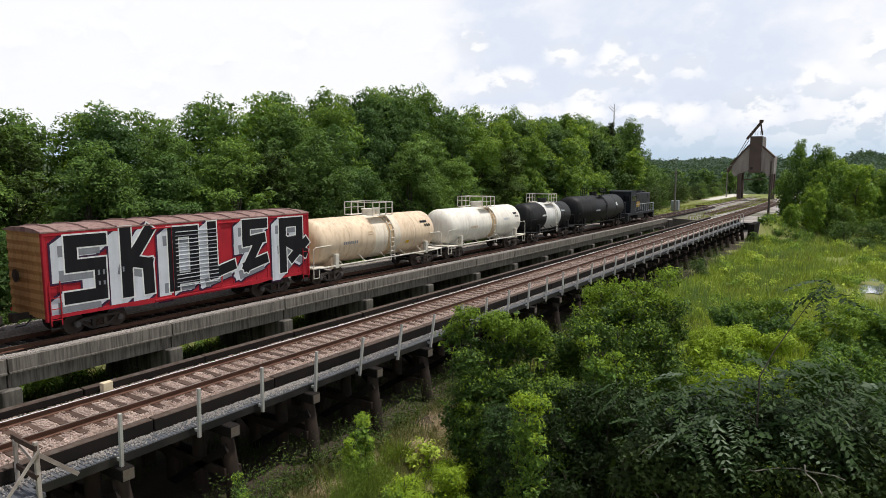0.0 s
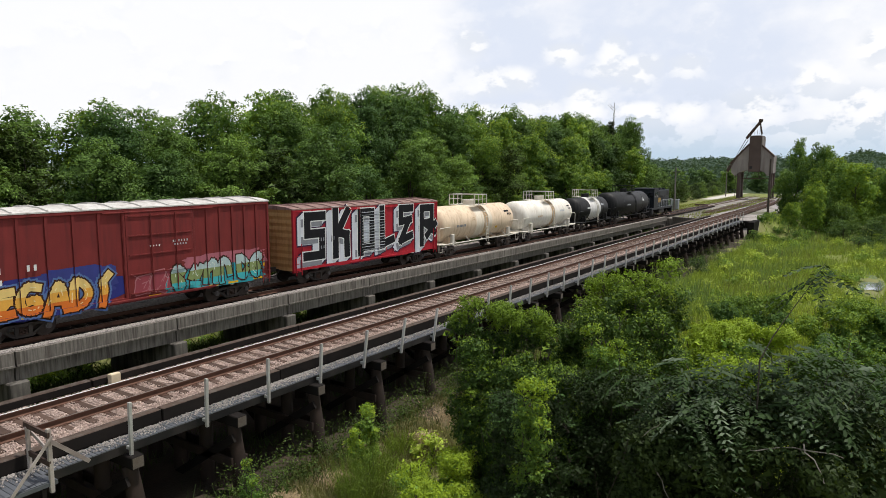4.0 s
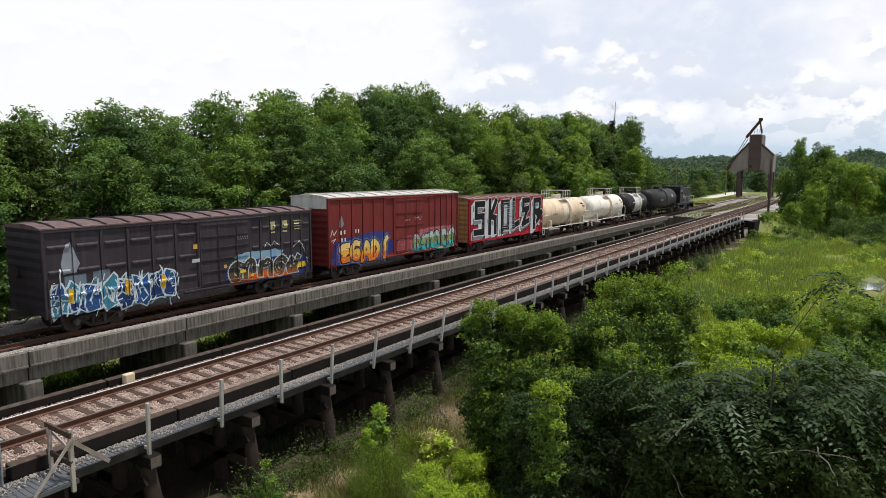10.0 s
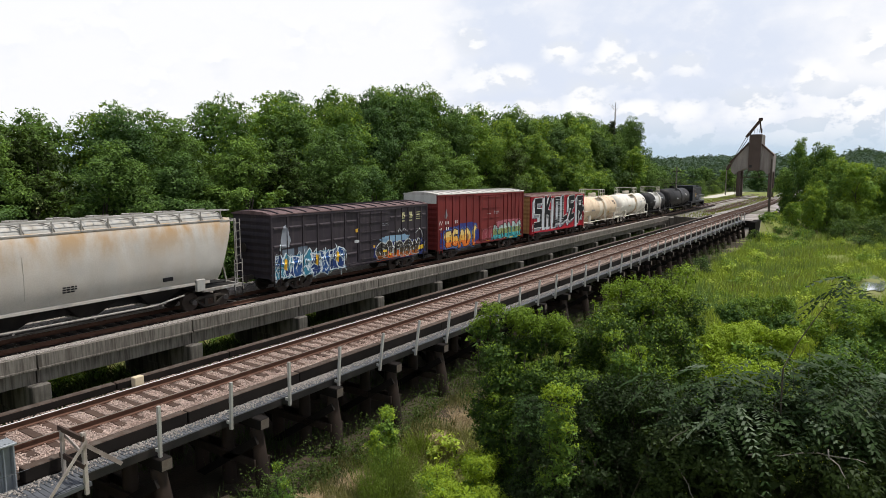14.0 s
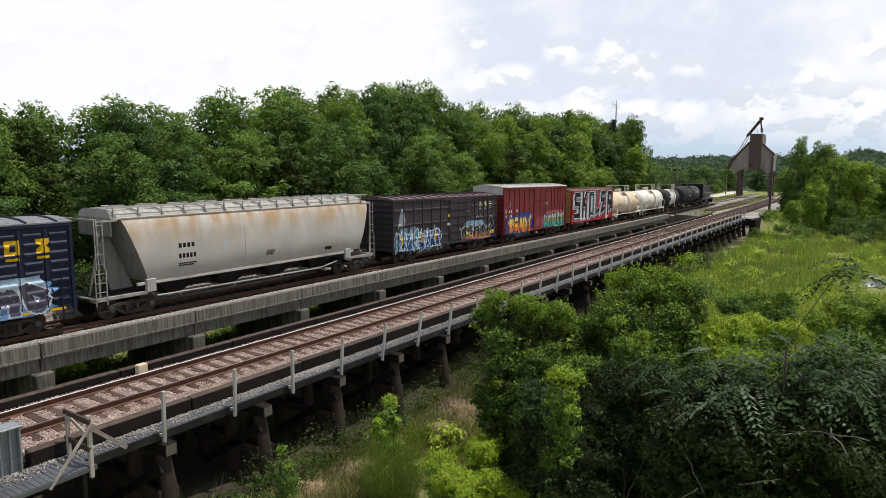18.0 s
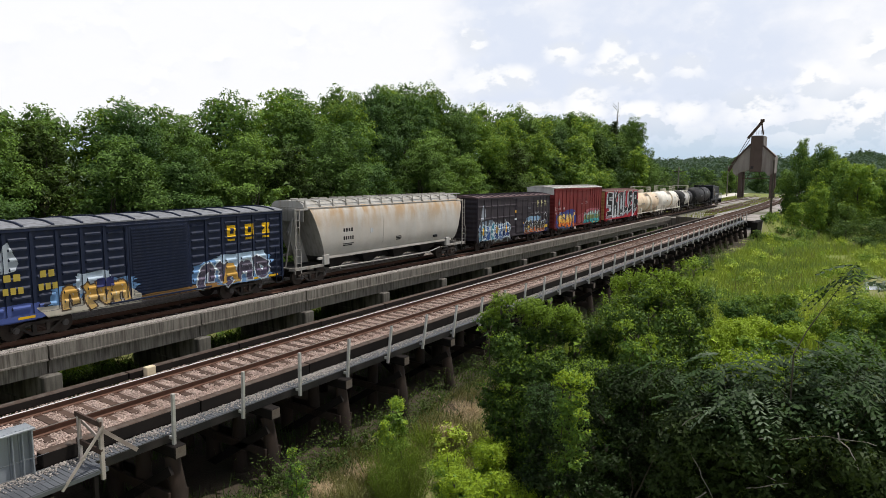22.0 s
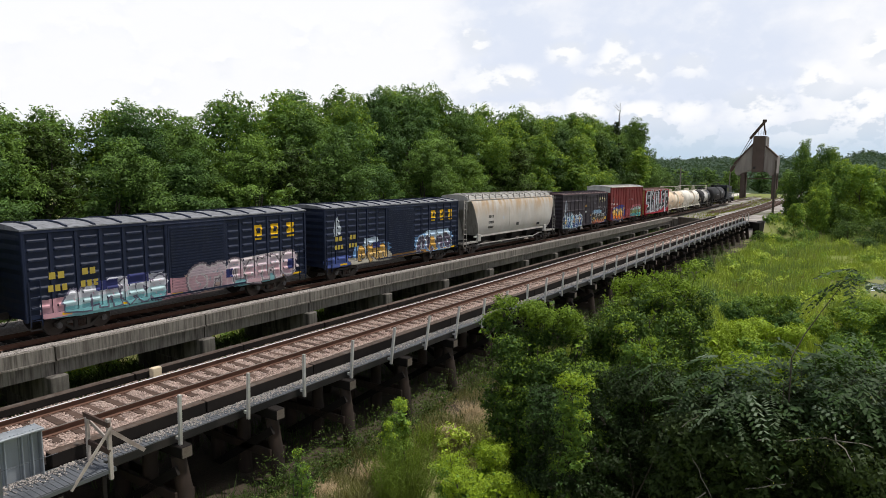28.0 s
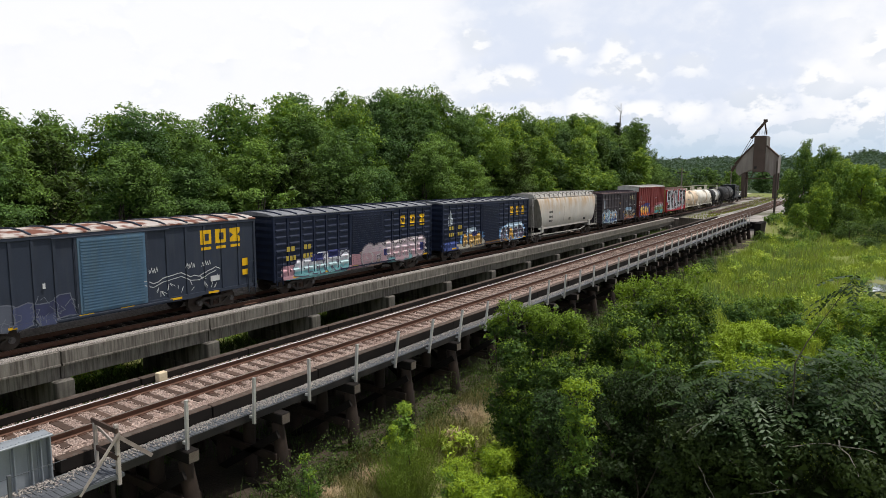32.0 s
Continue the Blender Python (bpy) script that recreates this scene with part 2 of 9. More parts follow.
M["sandroad"] = mat("pale_gravel_road", (0.55, 0.52, 0.47), 0.95, 0, 0.15, 0.3, 4, 0.3)
# bare soil below the trestle, its colour darkened to paint the shade there
M["soil"] = mat("shade_darkened_soil", (0.05, 0.037, 0.026), 0.95, 0, 0.5, 0.9, 14, 1.0, dirt=(0.022, 0.025, 0.012), dirt_amt=0.8, dirt_scale=0.7, bump_dist=0.06)
M["forest_floor"] = mat("woodland_floor", (0.045, 0.07, 0.03), 0.95, 0, 0.4, 0.1, 2, 0.5)
M["water"] = mat("pond_water", (0.82, 0.86, 0.9), 0.06, 0.85, 0.1, 0.5, 4, 0.04, spec=0.5)


def ground_mat():
    m = mat("marsh_ground", (0.17, 0.20, 0.046), 0.95, 0, 0.4, 0.25, 6, 0.8, dirt=(0.19, 0.16, 0.10), dirt_amt=0.8, dirt_scale=0.16, bump_dist=0.1)
    return m


M["ground"] = ground_mat()

# ---- builders ----
class Shape:
    """Collects simple solids into one mesh."""

    def __init__(self):
        self.v, self.f, self.mi = [], [], []

    def poly(self, pts, faces, slot=0):
        o = len(self.v)
        self.v += [tuple(p) for p in pts]
        self.f += [tuple(i + o for i in q) for q in faces]
        self.mi += [slot] * len(faces)
        return self

    def box(self, x0, x1, y0, y1, z0, z1, bev=0.0, slot=0, m=None):
        if bev <= 0:
            p = [(x, y, z) for x in (x0, x1) for y in (y0, y1) for z in (z0, z1)]
            q = [(0, 1, 3, 2), (4, 6, 7, 5), (0, 4, 5, 1), (2, 3, 7, 6), (0, 2, 6, 4), (1, 5, 7, 3)]
        else:
            p = []
            xs, ys, zs = (x0, x1), (y0, y1), (z0, z1)
            for i in (0, 1):
                for j in (0, 1):
                    for k in (0, 1):
                        sx, sy, sz = bev * (1 - 2 * i), bev * (1 - 2 * j), bev * (1 - 2 * k)
                        p += [(xs[i], ys[j] + sy, zs[k] + sz), (xs[i] + sx, ys[j], zs[k] + sz), (xs[i] + sx, ys[j] + sy, zs[k])]
            c = lambda i, j, k: 3 * (4 * i + 2 * j + k)
            q = []
            for i in (0, 1):
                a = [c(i, 0, 0), c(i, 1, 0), c(i, 1, 1), c(i, 0, 1)]
                q.append(tuple(a if i else a[::-1]))
                b = [c(0, i, 0) + 1, c(0, i, 1) + 1, c(1, i, 1) + 1, c(1, i, 0) + 1]
                q.append(tuple(b if i else b[::-1]))
                d = [c(0, 0, i) + 2, c(1, 0, i) + 2, c(1, 1, i) + 2, c(0, 1, i) + 2]
                q.append(tuple(d if i else d[::-1]))
            for j in (0, 1):
                for k in (0, 1):
                    q.append((c(0, j, k) + 1, c(1, j, k) + 1, c(1, j, k) + 2, c(0, j, k) + 2))
                    q.append((c(j, 0, k), c(j, 1, k), c(j, 1, k) + 2, c(j, 0, k) + 2))
                    q.append((c(j, k, 0), c(j, k, 1), c(j, k, 1) + 1, c(j, k, 0) + 1))
            for i in (0, 1):
                for j in (0, 1):
                    for k in (0, 1):
                        q.append((c(i, j, k), c(i, j, k) + 1, c(i, j, k) + 2))
        if m is not None:
            p = [m @ Vector(v) for v in p]
        return self.poly(p, q, slot)

    def tube(self, pts, radii, n=8, slot=0, caps=True):
        """A round tube through pts with its own radius at each."""
        pts = [Vector(p) for p in pts]
        if not isinstance(radii, (list, tuple)):
            radii = [radii] * len(pts)
        ring, fs = [], []
        up = Vector((0, 0, 1))
        for i, p in enumerate(pts):
            d = (pts[min(i + 1, len(pts) - 1)] - pts[max(i - 1, 0)]).normalized()
            a = d.cross(up if abs(d.z) < 0.9 else Vector((1, 0, 0))).normalized()
            b = d.cross(a)
            ring += [p + radii[i] * (a * math.cos(2 * math.pi * k / n) + b * math.sin(2 * math.pi * k / n)) for k in range(n)]
        for i in range(len(pts) - 1):
            fs += [(i * n + k, i * n + (k + 1) % n, (i + 1) * n + (k + 1) % n, (i + 1) * n + k) for k in range(n)]
        if caps:
            fs += [tuple(range(n))[::-1], tuple(range((len(pts) - 1) * n, len(pts) * n))]
        return self.poly(ring, fs, slot)

    def bar(self, a, b, w, h=None, slot=0):
        """A square bar from a to b."""
        a, b = Vector(a), Vector(b)
        d = (b - a).normalized()
        s = d.cross(Vector((0, 0, 1)) if abs(d.z) < 0.95 else Vector((1, 0, 0))).normalized()
        u = d.cross(s)
        h = h or w
        p = [q + s * i * w / 2 + u * j * h / 2 for q in (a, b) for i, j in ((-1, -1), (1, -1), (1, 1), (-1, 1))]
        return self.poly(p, [(0, 1, 2, 3), (7, 6, 5, 4), (0, 4, 5, 1), (1, 5, 6, 2), (2, 6, 7, 3), (3, 7, 4, 0)], slot)

    def extrude(self, outline, y0, y1, slot=0):
        """A flat outline of (x, z) pushed along y."""
        n = len(outline)
        p = [(x, y0, z) for x, z in outline] + [(x, y1, z) for x, z in outline]
        f = [tuple(range(n)), tuple(range(2 * n - 1, n - 1, -1))] + [(i, i + n, (i + 1) % n + n, (i + 1) % n) for i in range(n)]
        return self.poly(p, f, slot)

    def loft(self, rings, slot=0, closed=True, caps=True):
        n = len(rings[0])
        p = [q for r in rings for q in r]
        f = []
        for i in range(len(rings) - 1):
            for k in range(n if closed else n - 1):
                f.append((i * n + k, i * n + (k + 1) % n, (i + 1) * n + (k + 1) % n, (i + 1) * n + k))
        if caps:
            f += [tuple(range(n))[::-1], tuple(range((len(rings) - 1) * n, len(rings) * n))]
        return self.poly(p, f, slot)

    def mesh(self, name, *mats, smooth=False, angle=None):
        me = bpy.data.meshes.new(name)
        me.from_pydata(self.v, [], self.f)
        for m in mats:
            me.materials.append(M[m] if isinstance(m, str) else m)
        me.polygons.foreach_set("material_index", self.mi)
        bm = bmesh.new()
        bm.from_mesh(me)
        bmesh.ops.recalc_face_normals(bm, faces=bm.faces)
        if smooth:
            for f in bm.faces:
                f.smooth = True
            for e in bm.edges:
                if len(e.link_faces) == 2 and e.calc_face_angle(0) > radians(angle or 40):
                    e.smooth = False
        bm.to_mesh(me)
        bm.free()
        return me


def part(name, me, parent, label="", m=None):
    """One mesh object under a thing or a part."""
    ob = new(name, me)
    ob.parent = parent
    if m is not None:
        ob.matrix_basis = m
    return tagged(ob, label=label) if label else ob


def thing(name, label, category, data=None, m=None, group="", kind=""):
    ob = new(name, data)
    if m is not None:
        ob.matrix_basis = m
    return tagged(ob, label=label, category=category, group=group, kind=kind)


def quads_mesh(name, verts, mats, slots=None):
    """A mesh of loose pieces with k corners each, from an array of shape (n, k, 3)."""
    verts = np.asarray(verts, np.float32)
    n, k = verts.shape[:2]
    me = bpy.data.meshes.new(name)
    me.vertices.add(k * n)
    me.vertices.foreach_set("co", verts.ravel())
    me.loops.add(k * n)
    me.loops.foreach_set("vertex_index", np.arange(k * n, dtype=np.int32))
    me.polygons.add(n)
    me.polygons.foreach_set("loop_start", np.arange(0, k * n, k, dtype=np.int32))
    me.polygons.foreach_set("loop_total", np.full(n, k, np.int32))
    for m in mats:
        me.materials.append(M[m])
    if slots is not None:
        me.polygons.foreach_set("material_index", np.asarray(slots, np.int32))
    me.update(calc_edges=True)
    return me
# ---- the lie of the land ----
def smooth(a, b, v):
    s = np.clip((np.asarray(v, float) - a) / (b - a), 0, 1)
    return s * s * (3 - 2 * s)


def y2(x):
    """The middle of the viaduct's track, which draws slowly away from the other track."""
    u = np.maximum(np.asarray(x, float) - 28.0, 0)
    return 9.65 + u * u / (u + 45.0) * 0.0515


def z2(x):
    """Rail top on the viaduct, on a slight falling grade; the trestle's rail top is at 0."""
    u = np.maximum(np.asarray(x, float) - 26.0, 0)
    return 0.25 - 0.014 * u * u / (u + 10.0)


LOW = 0.15                  # how far the rails lie below the level that the cars hang from


def zr(x):
    """Rail top of the viaduct's track."""
    return z2(x) - LOW


END1, END2 = 94.0, 101.5     # where trestle and viaduct meet the yard


def land(x, y):
    """Height of the ground: a marsh, banks, the yard beyond the bridges, far hills."""
    x, y = np.asarray(x, float), np.asarray(y, float)
    z = -3.4 + 0.15 * np.sin(x * 0.31 + y * 0.17) * np.cos(y * 0.23) + 0.1 * np.sin(x * 1.1) * np.sin(y * 0.9)
    z = z + 1.0 * smooth(11, 26, y) * (1 - smooth(80, 96, x)) + 0.45 * smooth(-7, -4, y) * (1 - smooth(10, 14, y)) + 0.3 * smooth(40, 90, x)          # the bank under the woods
    front = 93.5 + 8.3 * smooth(3, 10, y) + 3 * smooth(14, 20, y) + 2.5 * smooth(-2.8, -5.5, y)
    yard = smooth(front - 0.6, front + 1.2, x) * smooth(-10.5, -3.4, y)
    top = -0.45 + (z2(x) - 0.25) * smooth(1.5, 9, y)
    z = z * (1 - yard) + top * yard
    return z + 21 * smooth(330, 800, np.hypot(x, y)) * (0.75 + 0.25 * np.sin(x * 0.004 + y * 0.006)) * (0.5 + 0.5 * smooth(-0.04, 0.14, y / (np.hypot(x, y) + 1)))


def grid_mesh(name, xs, ys, zf, mats, slotf=None):
    X, Y = np.meshgrid(xs, ys, indexing="ij")
    Z = zf(X, Y)
    co = np.stack([X, Y, Z], -1).reshape(-1, 3)
    a, b = len(xs), len(ys)
    i = (np.arange(a - 1)[:, None] * b + np.arange(b - 1)[None]).ravel()
    me = bpy.data.meshes.new(name)
    me.from_pydata(co.tolist(), [], np.stack([i, i + b, i + b + 1, i + 1], 1).tolist())
    for m in mats:
        me.materials.append(M[m])
    if slotf is not None:
        c = co[np.stack([i, i + b, i + b + 1, i + 1], 1)].mean(1)
        me.polygons.foreach_set("material_index", slotf(c[:, 0], c[:, 1]).astype(np.int32))
    me.polygons.foreach_set("use_smooth", np.ones(len(me.polygons), bool))
    return me


def cover(x, y):
    """0 marsh, 1 yard gravel, 2 pale road, 3 bare soil darkened for the trestle's shade, 4 woodland floor."""
    k = np.zeros_like(x)
    k[(x > 93) & (x < 240) & (y > -3.6) & (y < y2(x) + 3.0)] = 1
    k[(x < 93) & (y > -3.3 + 0.5 * np.sin(x * 0.8) + 0.6 * np.sin(x * 2.3)) & (y < 4.0 + 0.5 * np.sin(x * 0.9))] = 3
    k[(np.hypot(x, y) > 230) & ((x > 315) | (y < -12) | (y > 42 + 0.06 * (x - 100)))] = 4
    k[(x > 205) & (x < 300) & (np.abs(y - 28.4 - (x - 230) * 0.07) < 2.2)] = 2
    return k


xs = np.concatenate([[-2500, -900, -300, -100, -40], np.arange(-20, 130, 1.25), np.arange(130, 260, 3.0), [270, 300, 350, 400, 500, 620, 760, 900, 1200, 2000, 3000]])
ys = np.concatenate([[-2500, -1400, -900, -600, -400, -250, -160, -110], np.arange(-80, 46, 1.25), [50, 60, 80, 110, 160, 250, 400, 600, 900, 1400, 2500]])
tagged(new("ground", grid_mesh("ground", xs, ys, land, ("ground", "gravel", "sandroad", "soil", "forest_floor"), cover)), "green marsh ground with a grey gravel rail yard", "ground", kind="structure")


PONDS = [(65, -16.7, 4.2, 0.9), (57, -18.8, 4.0, 1.0)]


def pond(name, cx, cy, rx, ry, seed):
    rnd = random.Random(seed)
    n = 36
    ring = []
    for i in range(n):
        a = 2 * math.pi * i / n
        k = 1 + 0.14 * math.sin(3 * a + seed) + 0.09 * math.sin(5 * a + 2 * seed) + rnd.uniform(-0.03, 0.03)
        ring.append((cx + rx * math.cos(a) * k, cy + ry * math.sin(a) * k, -3.13))
    tagged(new(name, Shape().poly(ring, [tuple(range(n))]).mesh(name, "water")), "still pale water reflecting the sky among marsh grass", "water", kind="structure")


for k, p in enumerate(PONDS):
    pond("water", *p, k + 1)

# ---- sky and distance ----
# heaps of cumulus: azimuth, height (tangent), half width in degrees, half height (tangent)
PUFFS = [(31.1, 0.188, 1.7, 0.019), (29.2, 0.136, 4.2, 0.022), (23.4, 0.173, 2.1, 0.014), (19.4, 0.172, 1.6, 0.030), (18.0, 0.145, 3.9, 0.022), (13.8, 0.147, 2.0, 0.016), (21.7, 0.107, 2.6, 0.027), (25.3, 0.093, 2.7, 0.014),
         (30.6, 0.09, 3.7, 0.015), (17.5, 0.087, 2.3, 0.013), (13.5, 0.085, 2.0, 0.013), (8.7, 0.09, 3.2, 0.022), (4.8, 0.122, 1.9, 0.024), (1.9, 0.085, 2.8, 0.029), (0.7, 0.158, 1.7, 0.02)]


def sky_backdrop():
    """A far ring of cloud behind everything: a bright veil, heaps of cumulus, rain haze low down."""
    s = Shape()
    n, r = 96, 3200
    rows = (-60, 120, 300, 520, 800, 1150, 1600)
    rings = [[(r * math.cos(2 * math.pi * k / n), r * math.sin(2 * math.pi * k / n), z) for k in range(n)] for z in rows]
    s.loft(rings, caps=False)
    m = bpy.data.materials.new("cloudy_sky")
    m.use_nodes = True
    nd, l = m.node_tree.nodes, m.node_tree.links
    nd.clear()

    def calc(op, *args):
        q = nd.new("ShaderNodeMath")
        q.operation = op
        for i, v in enumerate(args):
            if isinstance(v, (int, float)):
                q.inputs[i].default_value = v
            else:
                l.new(v, q.inputs[i])
        return q.outputs[0]

    def ease(v, a, b, lo=0.0, hi=1.0):
        q = nd.new("ShaderNodeMapRange")
        q.interpolation_type = "SMOOTHSTEP"
        l.new(v, q.inputs["Value"])
        for k, w in (("From Min", a), ("From Max", b), ("To Min", lo), ("To Max", hi)):
            q.inputs[k].default_value = w
        return q.outputs[0]

    def blend(f, a, b):
        q = nd.new("ShaderNodeMix")
        q.data_type = "RGBA"
        l.new(f, q.inputs[0])
        for i, v in ((6, a), (7, b)):
            if isinstance(v, tuple):
                q.inputs[i].default_value = (*v, 1)
            else:
                l.new(v, q.inputs[i])
        return q.outputs[2]

    tc, sep = nd.new("ShaderNodeTexCoord"), nd.new("ShaderNodeSeparateXYZ")
    l.new(tc.outputs["Object"], sep.inputs[0])
    az = calc("MULTIPLY", calc("ARCTAN2", sep.outputs["Y"], sep.outputs["X"]), 180 / math.pi)
    el = calc("MULTIPLY", sep.outputs["Z"], 1 / r)

    def cloud(scale, detail, rough, lift=0.0, squash=1.5):
        """Noise over the ring in units of its radius, flattened in height."""
        c = nd.new("ShaderNodeCombineXYZ")
        for k, w in (("X", 1.0), ("Y", 1.0)):
            l.new(calc("MULTIPLY", sep.outputs[k], w / r), c.inputs[k])
        l.new(calc("MULTIPLY", calc("ADD", el, lift), squash), c.inputs["Z"])
        q = nd.new("ShaderNodeTexNoise")
        q.inputs["Scale"].default_value, q.inputs["Detail"].default_value, q.inputs["Roughness"].default_value = scale, detail, rough
        l.new(c.outputs[0], q.inputs["Vector"])
        return q.outputs[0]

    veil, fine = cloud(5.5, 6, 0.5, 0.31), cloud(15, 8, 0.52)
    relief = calc("SUBTRACT", fine, cloud(15, 8, 0.52, 0.014))
    # the veil is thickest and brightest over the wood, thinner and bluer over the bridge
    bias = calc("SUBTRACT", calc("ADD", ease(az, 27, 42, 0.0, 0.5), ease(az, 12, 3, 0.0, 0.14)), calc("MULTIPLY", ease(az, 11, 19), ease(az, 38, 30, 0, 0.12)))
    thick = calc("ADD", calc("MULTIPLY_ADD", fine, 0.28, veil), bias)
    base = blend(ease(thick, 0.52, 0.88), (0.75, 0.81, 0.94), (0.985, 0.99, 1.02))
    heap = 0.0
    for a, e, ra, re in PUFFS:
        u, v = calc("MULTIPLY", calc("SUBTRACT", az, a), 1 / ra), calc("MULTIPLY", calc("SUBTRACT", el, e), 1 / re)
        v = calc("MAXIMUM", v, calc("MULTIPLY", v, -0.5))      # soft flat bases
        heap = calc("MAXIMUM", heap, calc("SUBTRACT", 1.0, calc("ADD", calc("MULTIPLY", u, u), calc("MULTIPLY", v, v))))
    ragged = calc("ADD", heap, calc("MULTIPLY", calc("SUBTRACT", fine, 0.5), 2.0))
    mask = ease(ragged, -0.15, 1.15, 0.0, 0.9)
    lit = calc("ADD", calc("MULTIPLY", relief, 6.0), calc("MULTIPLY", cloud(9, 5, 0.5), 0.9))
    white = blend(ease(lit, 0.2, 0.75), (0.80, 0.84, 0.915), (1.03, 1.03, 1.035))
    low = calc("MULTIPLY", ease(el, 0.13, 0.05), ease(az, 24, 14))
    grey = blend(calc("MULTIPLY", low, ease(lit, 0.55, 0.25, 0.0, 0.55)), blend(mask, base, white), (0.62, 0.70, 0.80))
    # blue-grey rain haze low over the hills
    out, em = nd.new("ShaderNodeOutputMaterial"), nd.new("ShaderNodeEmission")
    l.new(blend(ease(el, 0.07, 0.012, 0.0, 0.85), grey, (0.52, 0.66, 0.80)), em.inputs[0])
    em.inputs[1].default_value = 1.0
    l.new(em.outputs[0], out.inputs[0])
    m.cycles.emission_sampling = "NONE"
    tagged(new("backdrop", s.mesh("backdrop", m)), "bright white summer clouds over a blue-grey horizon", "sky", kind="structure")


sky_backdrop()

# ---- rails, ties, ballast ----
def rail_profile(top):
    return [(-0.07, top - 0.18), (0.07, top - 0.18), (0.07, top - 0.165), (0.012, top - 0.14), (0.012, top - 0.04), (0.036, top - 0.032),
            (0.036, top - 0.006), (0.034, top), (-0.034, top), (-0.036, top - 0.006), (-0.036, top - 0.032), (-0.012, top - 0.04), (-0.012, top - 0.14), (-0.07, top - 0.165)]


def rail_mesh(name, line, top, head="rail_top"):
    s = Shape()
    rings = []
    level = top if callable(top) else (lambda x: top)
    for x, y in line:
        rings.append([(x, y + a, z) for a, z in rail_profile(float(level(x)))])
    s.loft(rings)
    me = s.mesh(name, "rail", head)
    for p in me.polygons:
        if p.normal.z > 0.9 and p.center.z > level(p.center.x) - 0.01:
            p.material_index = 1
    return me


def stones(name, count, place, size, mname, seed):
    """Loose ballast stones, each a small uneven lump."""
    r = np.random.RandomState(seed)
    base = np.array([(1, 0, 0), (-1, 0, 0), (0, 1, 0), (0, -1, 0), (0, 0, 1), (0, 0, -1)], float)
    fc = np.array([(0, 2, 4), (2, 1, 4), (1, 3, 4), (3, 0, 4), (2, 0, 5), (1, 2, 5), (3, 1, 5), (0, 3, 5)])
    c = place(r, count)
    k = size * r.uniform(0.6, 1.35, (count, 1, 1))
    v = base[None] * k * r.uniform(0.65, 1.2, (count, 6, 1))
    ang = r.uniform(0, 6.28, count)
    ca, sa = np.cos(ang)[:, None], np.sin(ang)[:, None]
    vx, vy = v[..., 0] * ca - v[..., 1] * sa, v[..., 0] * sa + v[..., 1] * ca
    v = np.stack([vx, vy, v[..., 2] * 0.8 + vx * r.uniform(-0.5, 0.5, (count, 1))], -1) + c[:, None]
    f = (fc[None] + 6 * np.arange(count)[:, None, None]).reshape(-1, 3)
    me = bpy.data.meshes.new(name)
    me.vertices.add(6 * count)
    me.vertices.foreach_set("co", v.astype(np.float32).ravel())
    me.loops.add(3 * len(f))
    me.loops.foreach_set("vertex_index", f.astype(np.int32).ravel())
    me.polygons.add(len(f))
    me.polygons.foreach_set("loop_start", np.arange(0, 3 * len(f), 3, dtype=np.int32))
    me.polygons.foreach_set("loop_total", np.full(len(f), 3, np.int32))
    me.materials.append(M[mname])
    me.update(calc_edges=True)
    return me


def near_track():
    """The empty track on the timber trestle."""
    t = thing("railway_track", "rusty rails on weathered ties in pale ballast", "railway track")
    line = [(x, 0) for x in np.arange(-22, 110, 6.0)] + [(110, 0), (125, 0.15), (140, 0.5), (160, 1.3), (200, 3.4)]
    for side, off in ((0, 0.0), (1, 1.51)):
        part("rail", rail_mesh("rail", [(x, y + off) for x, y in line], 0.0, "rail_glint" if side else "rail_top"), t)
    tie = Shape().box(-0.115, 0.115, -1.3, 1.3, -0.18, 0, 0.012).mesh("tie", "tie")
    plate = Shape().box(-0.09, 0.09, -0.17, 0.17, 0, 0.012).box(-0.075, -0.045, -0.11, -0.075, 0.01, 0.035).box(0.045, 0.075, 0.075, 0.11, 0.01, 0.035)
    plate.box(-0.075, -0.045, 0.075, 0.11, 0.01, 0.035).box(0.045, 0.075, -0.11, -0.075, 0.01, 0.035)
    plate = plate.mesh("tie_plate", "plate")
    r = random.Random(4)
    x, k = -6.0, 0
    while x < 150:
        m = pose(x + r.uniform(-0.04, 0.04), 0.755 + r.uniform(-0.06, 0.06) + (0 if x < 110 else 0.0004 * (x - 110) ** 2), -0.183 - r.uniform(0, 0.012), 0, r.uniform(-0.6, 0.6), r.uniform(-1.3, 1.3))
        o = part("tie", tie, t, m=m)
        if 4 < x < 34:
            for off in (-0.755, 0.755):
                part("tie_plate", plate, o, m=pose(0, off, 0.001))
        x += 0.545
        k += 1
    return t


near_track()


def bed(x0, x1, yf, half, z, name, mname):
    s = Shape()
    xsb = np.linspace(x0, x1, max(2, int((x1 - x0) / 2.0)))
    zb = -0.24 if callable(z) else z
    dip = LOW if callable(z) else 0.0
    prof = [(-half, zb - 0.3), (-half, zb - 0.02), (-half + 0.35, zb + 0.0), (-half + 0.55, zb - dip), (half - 0.55, zb - dip), (half - 0.35, zb + 0.0), (half, zb - 0.02), (half, zb - 0.3)]
    lift = z if callable(z) else (lambda x: 0)
    s.loft([[(x, yf(x) + a, h + lift(x)) for a, h in prof] for x in xsb])
    return s.mesh(name, mname)


thing("ballast", "pale pinkish-grey crushed stone ballast between the ties", "ballast", bed(-22, 97, lambda x: 0.54, 1.62, -0.215, "ballast", "ballast"), kind="stuff")


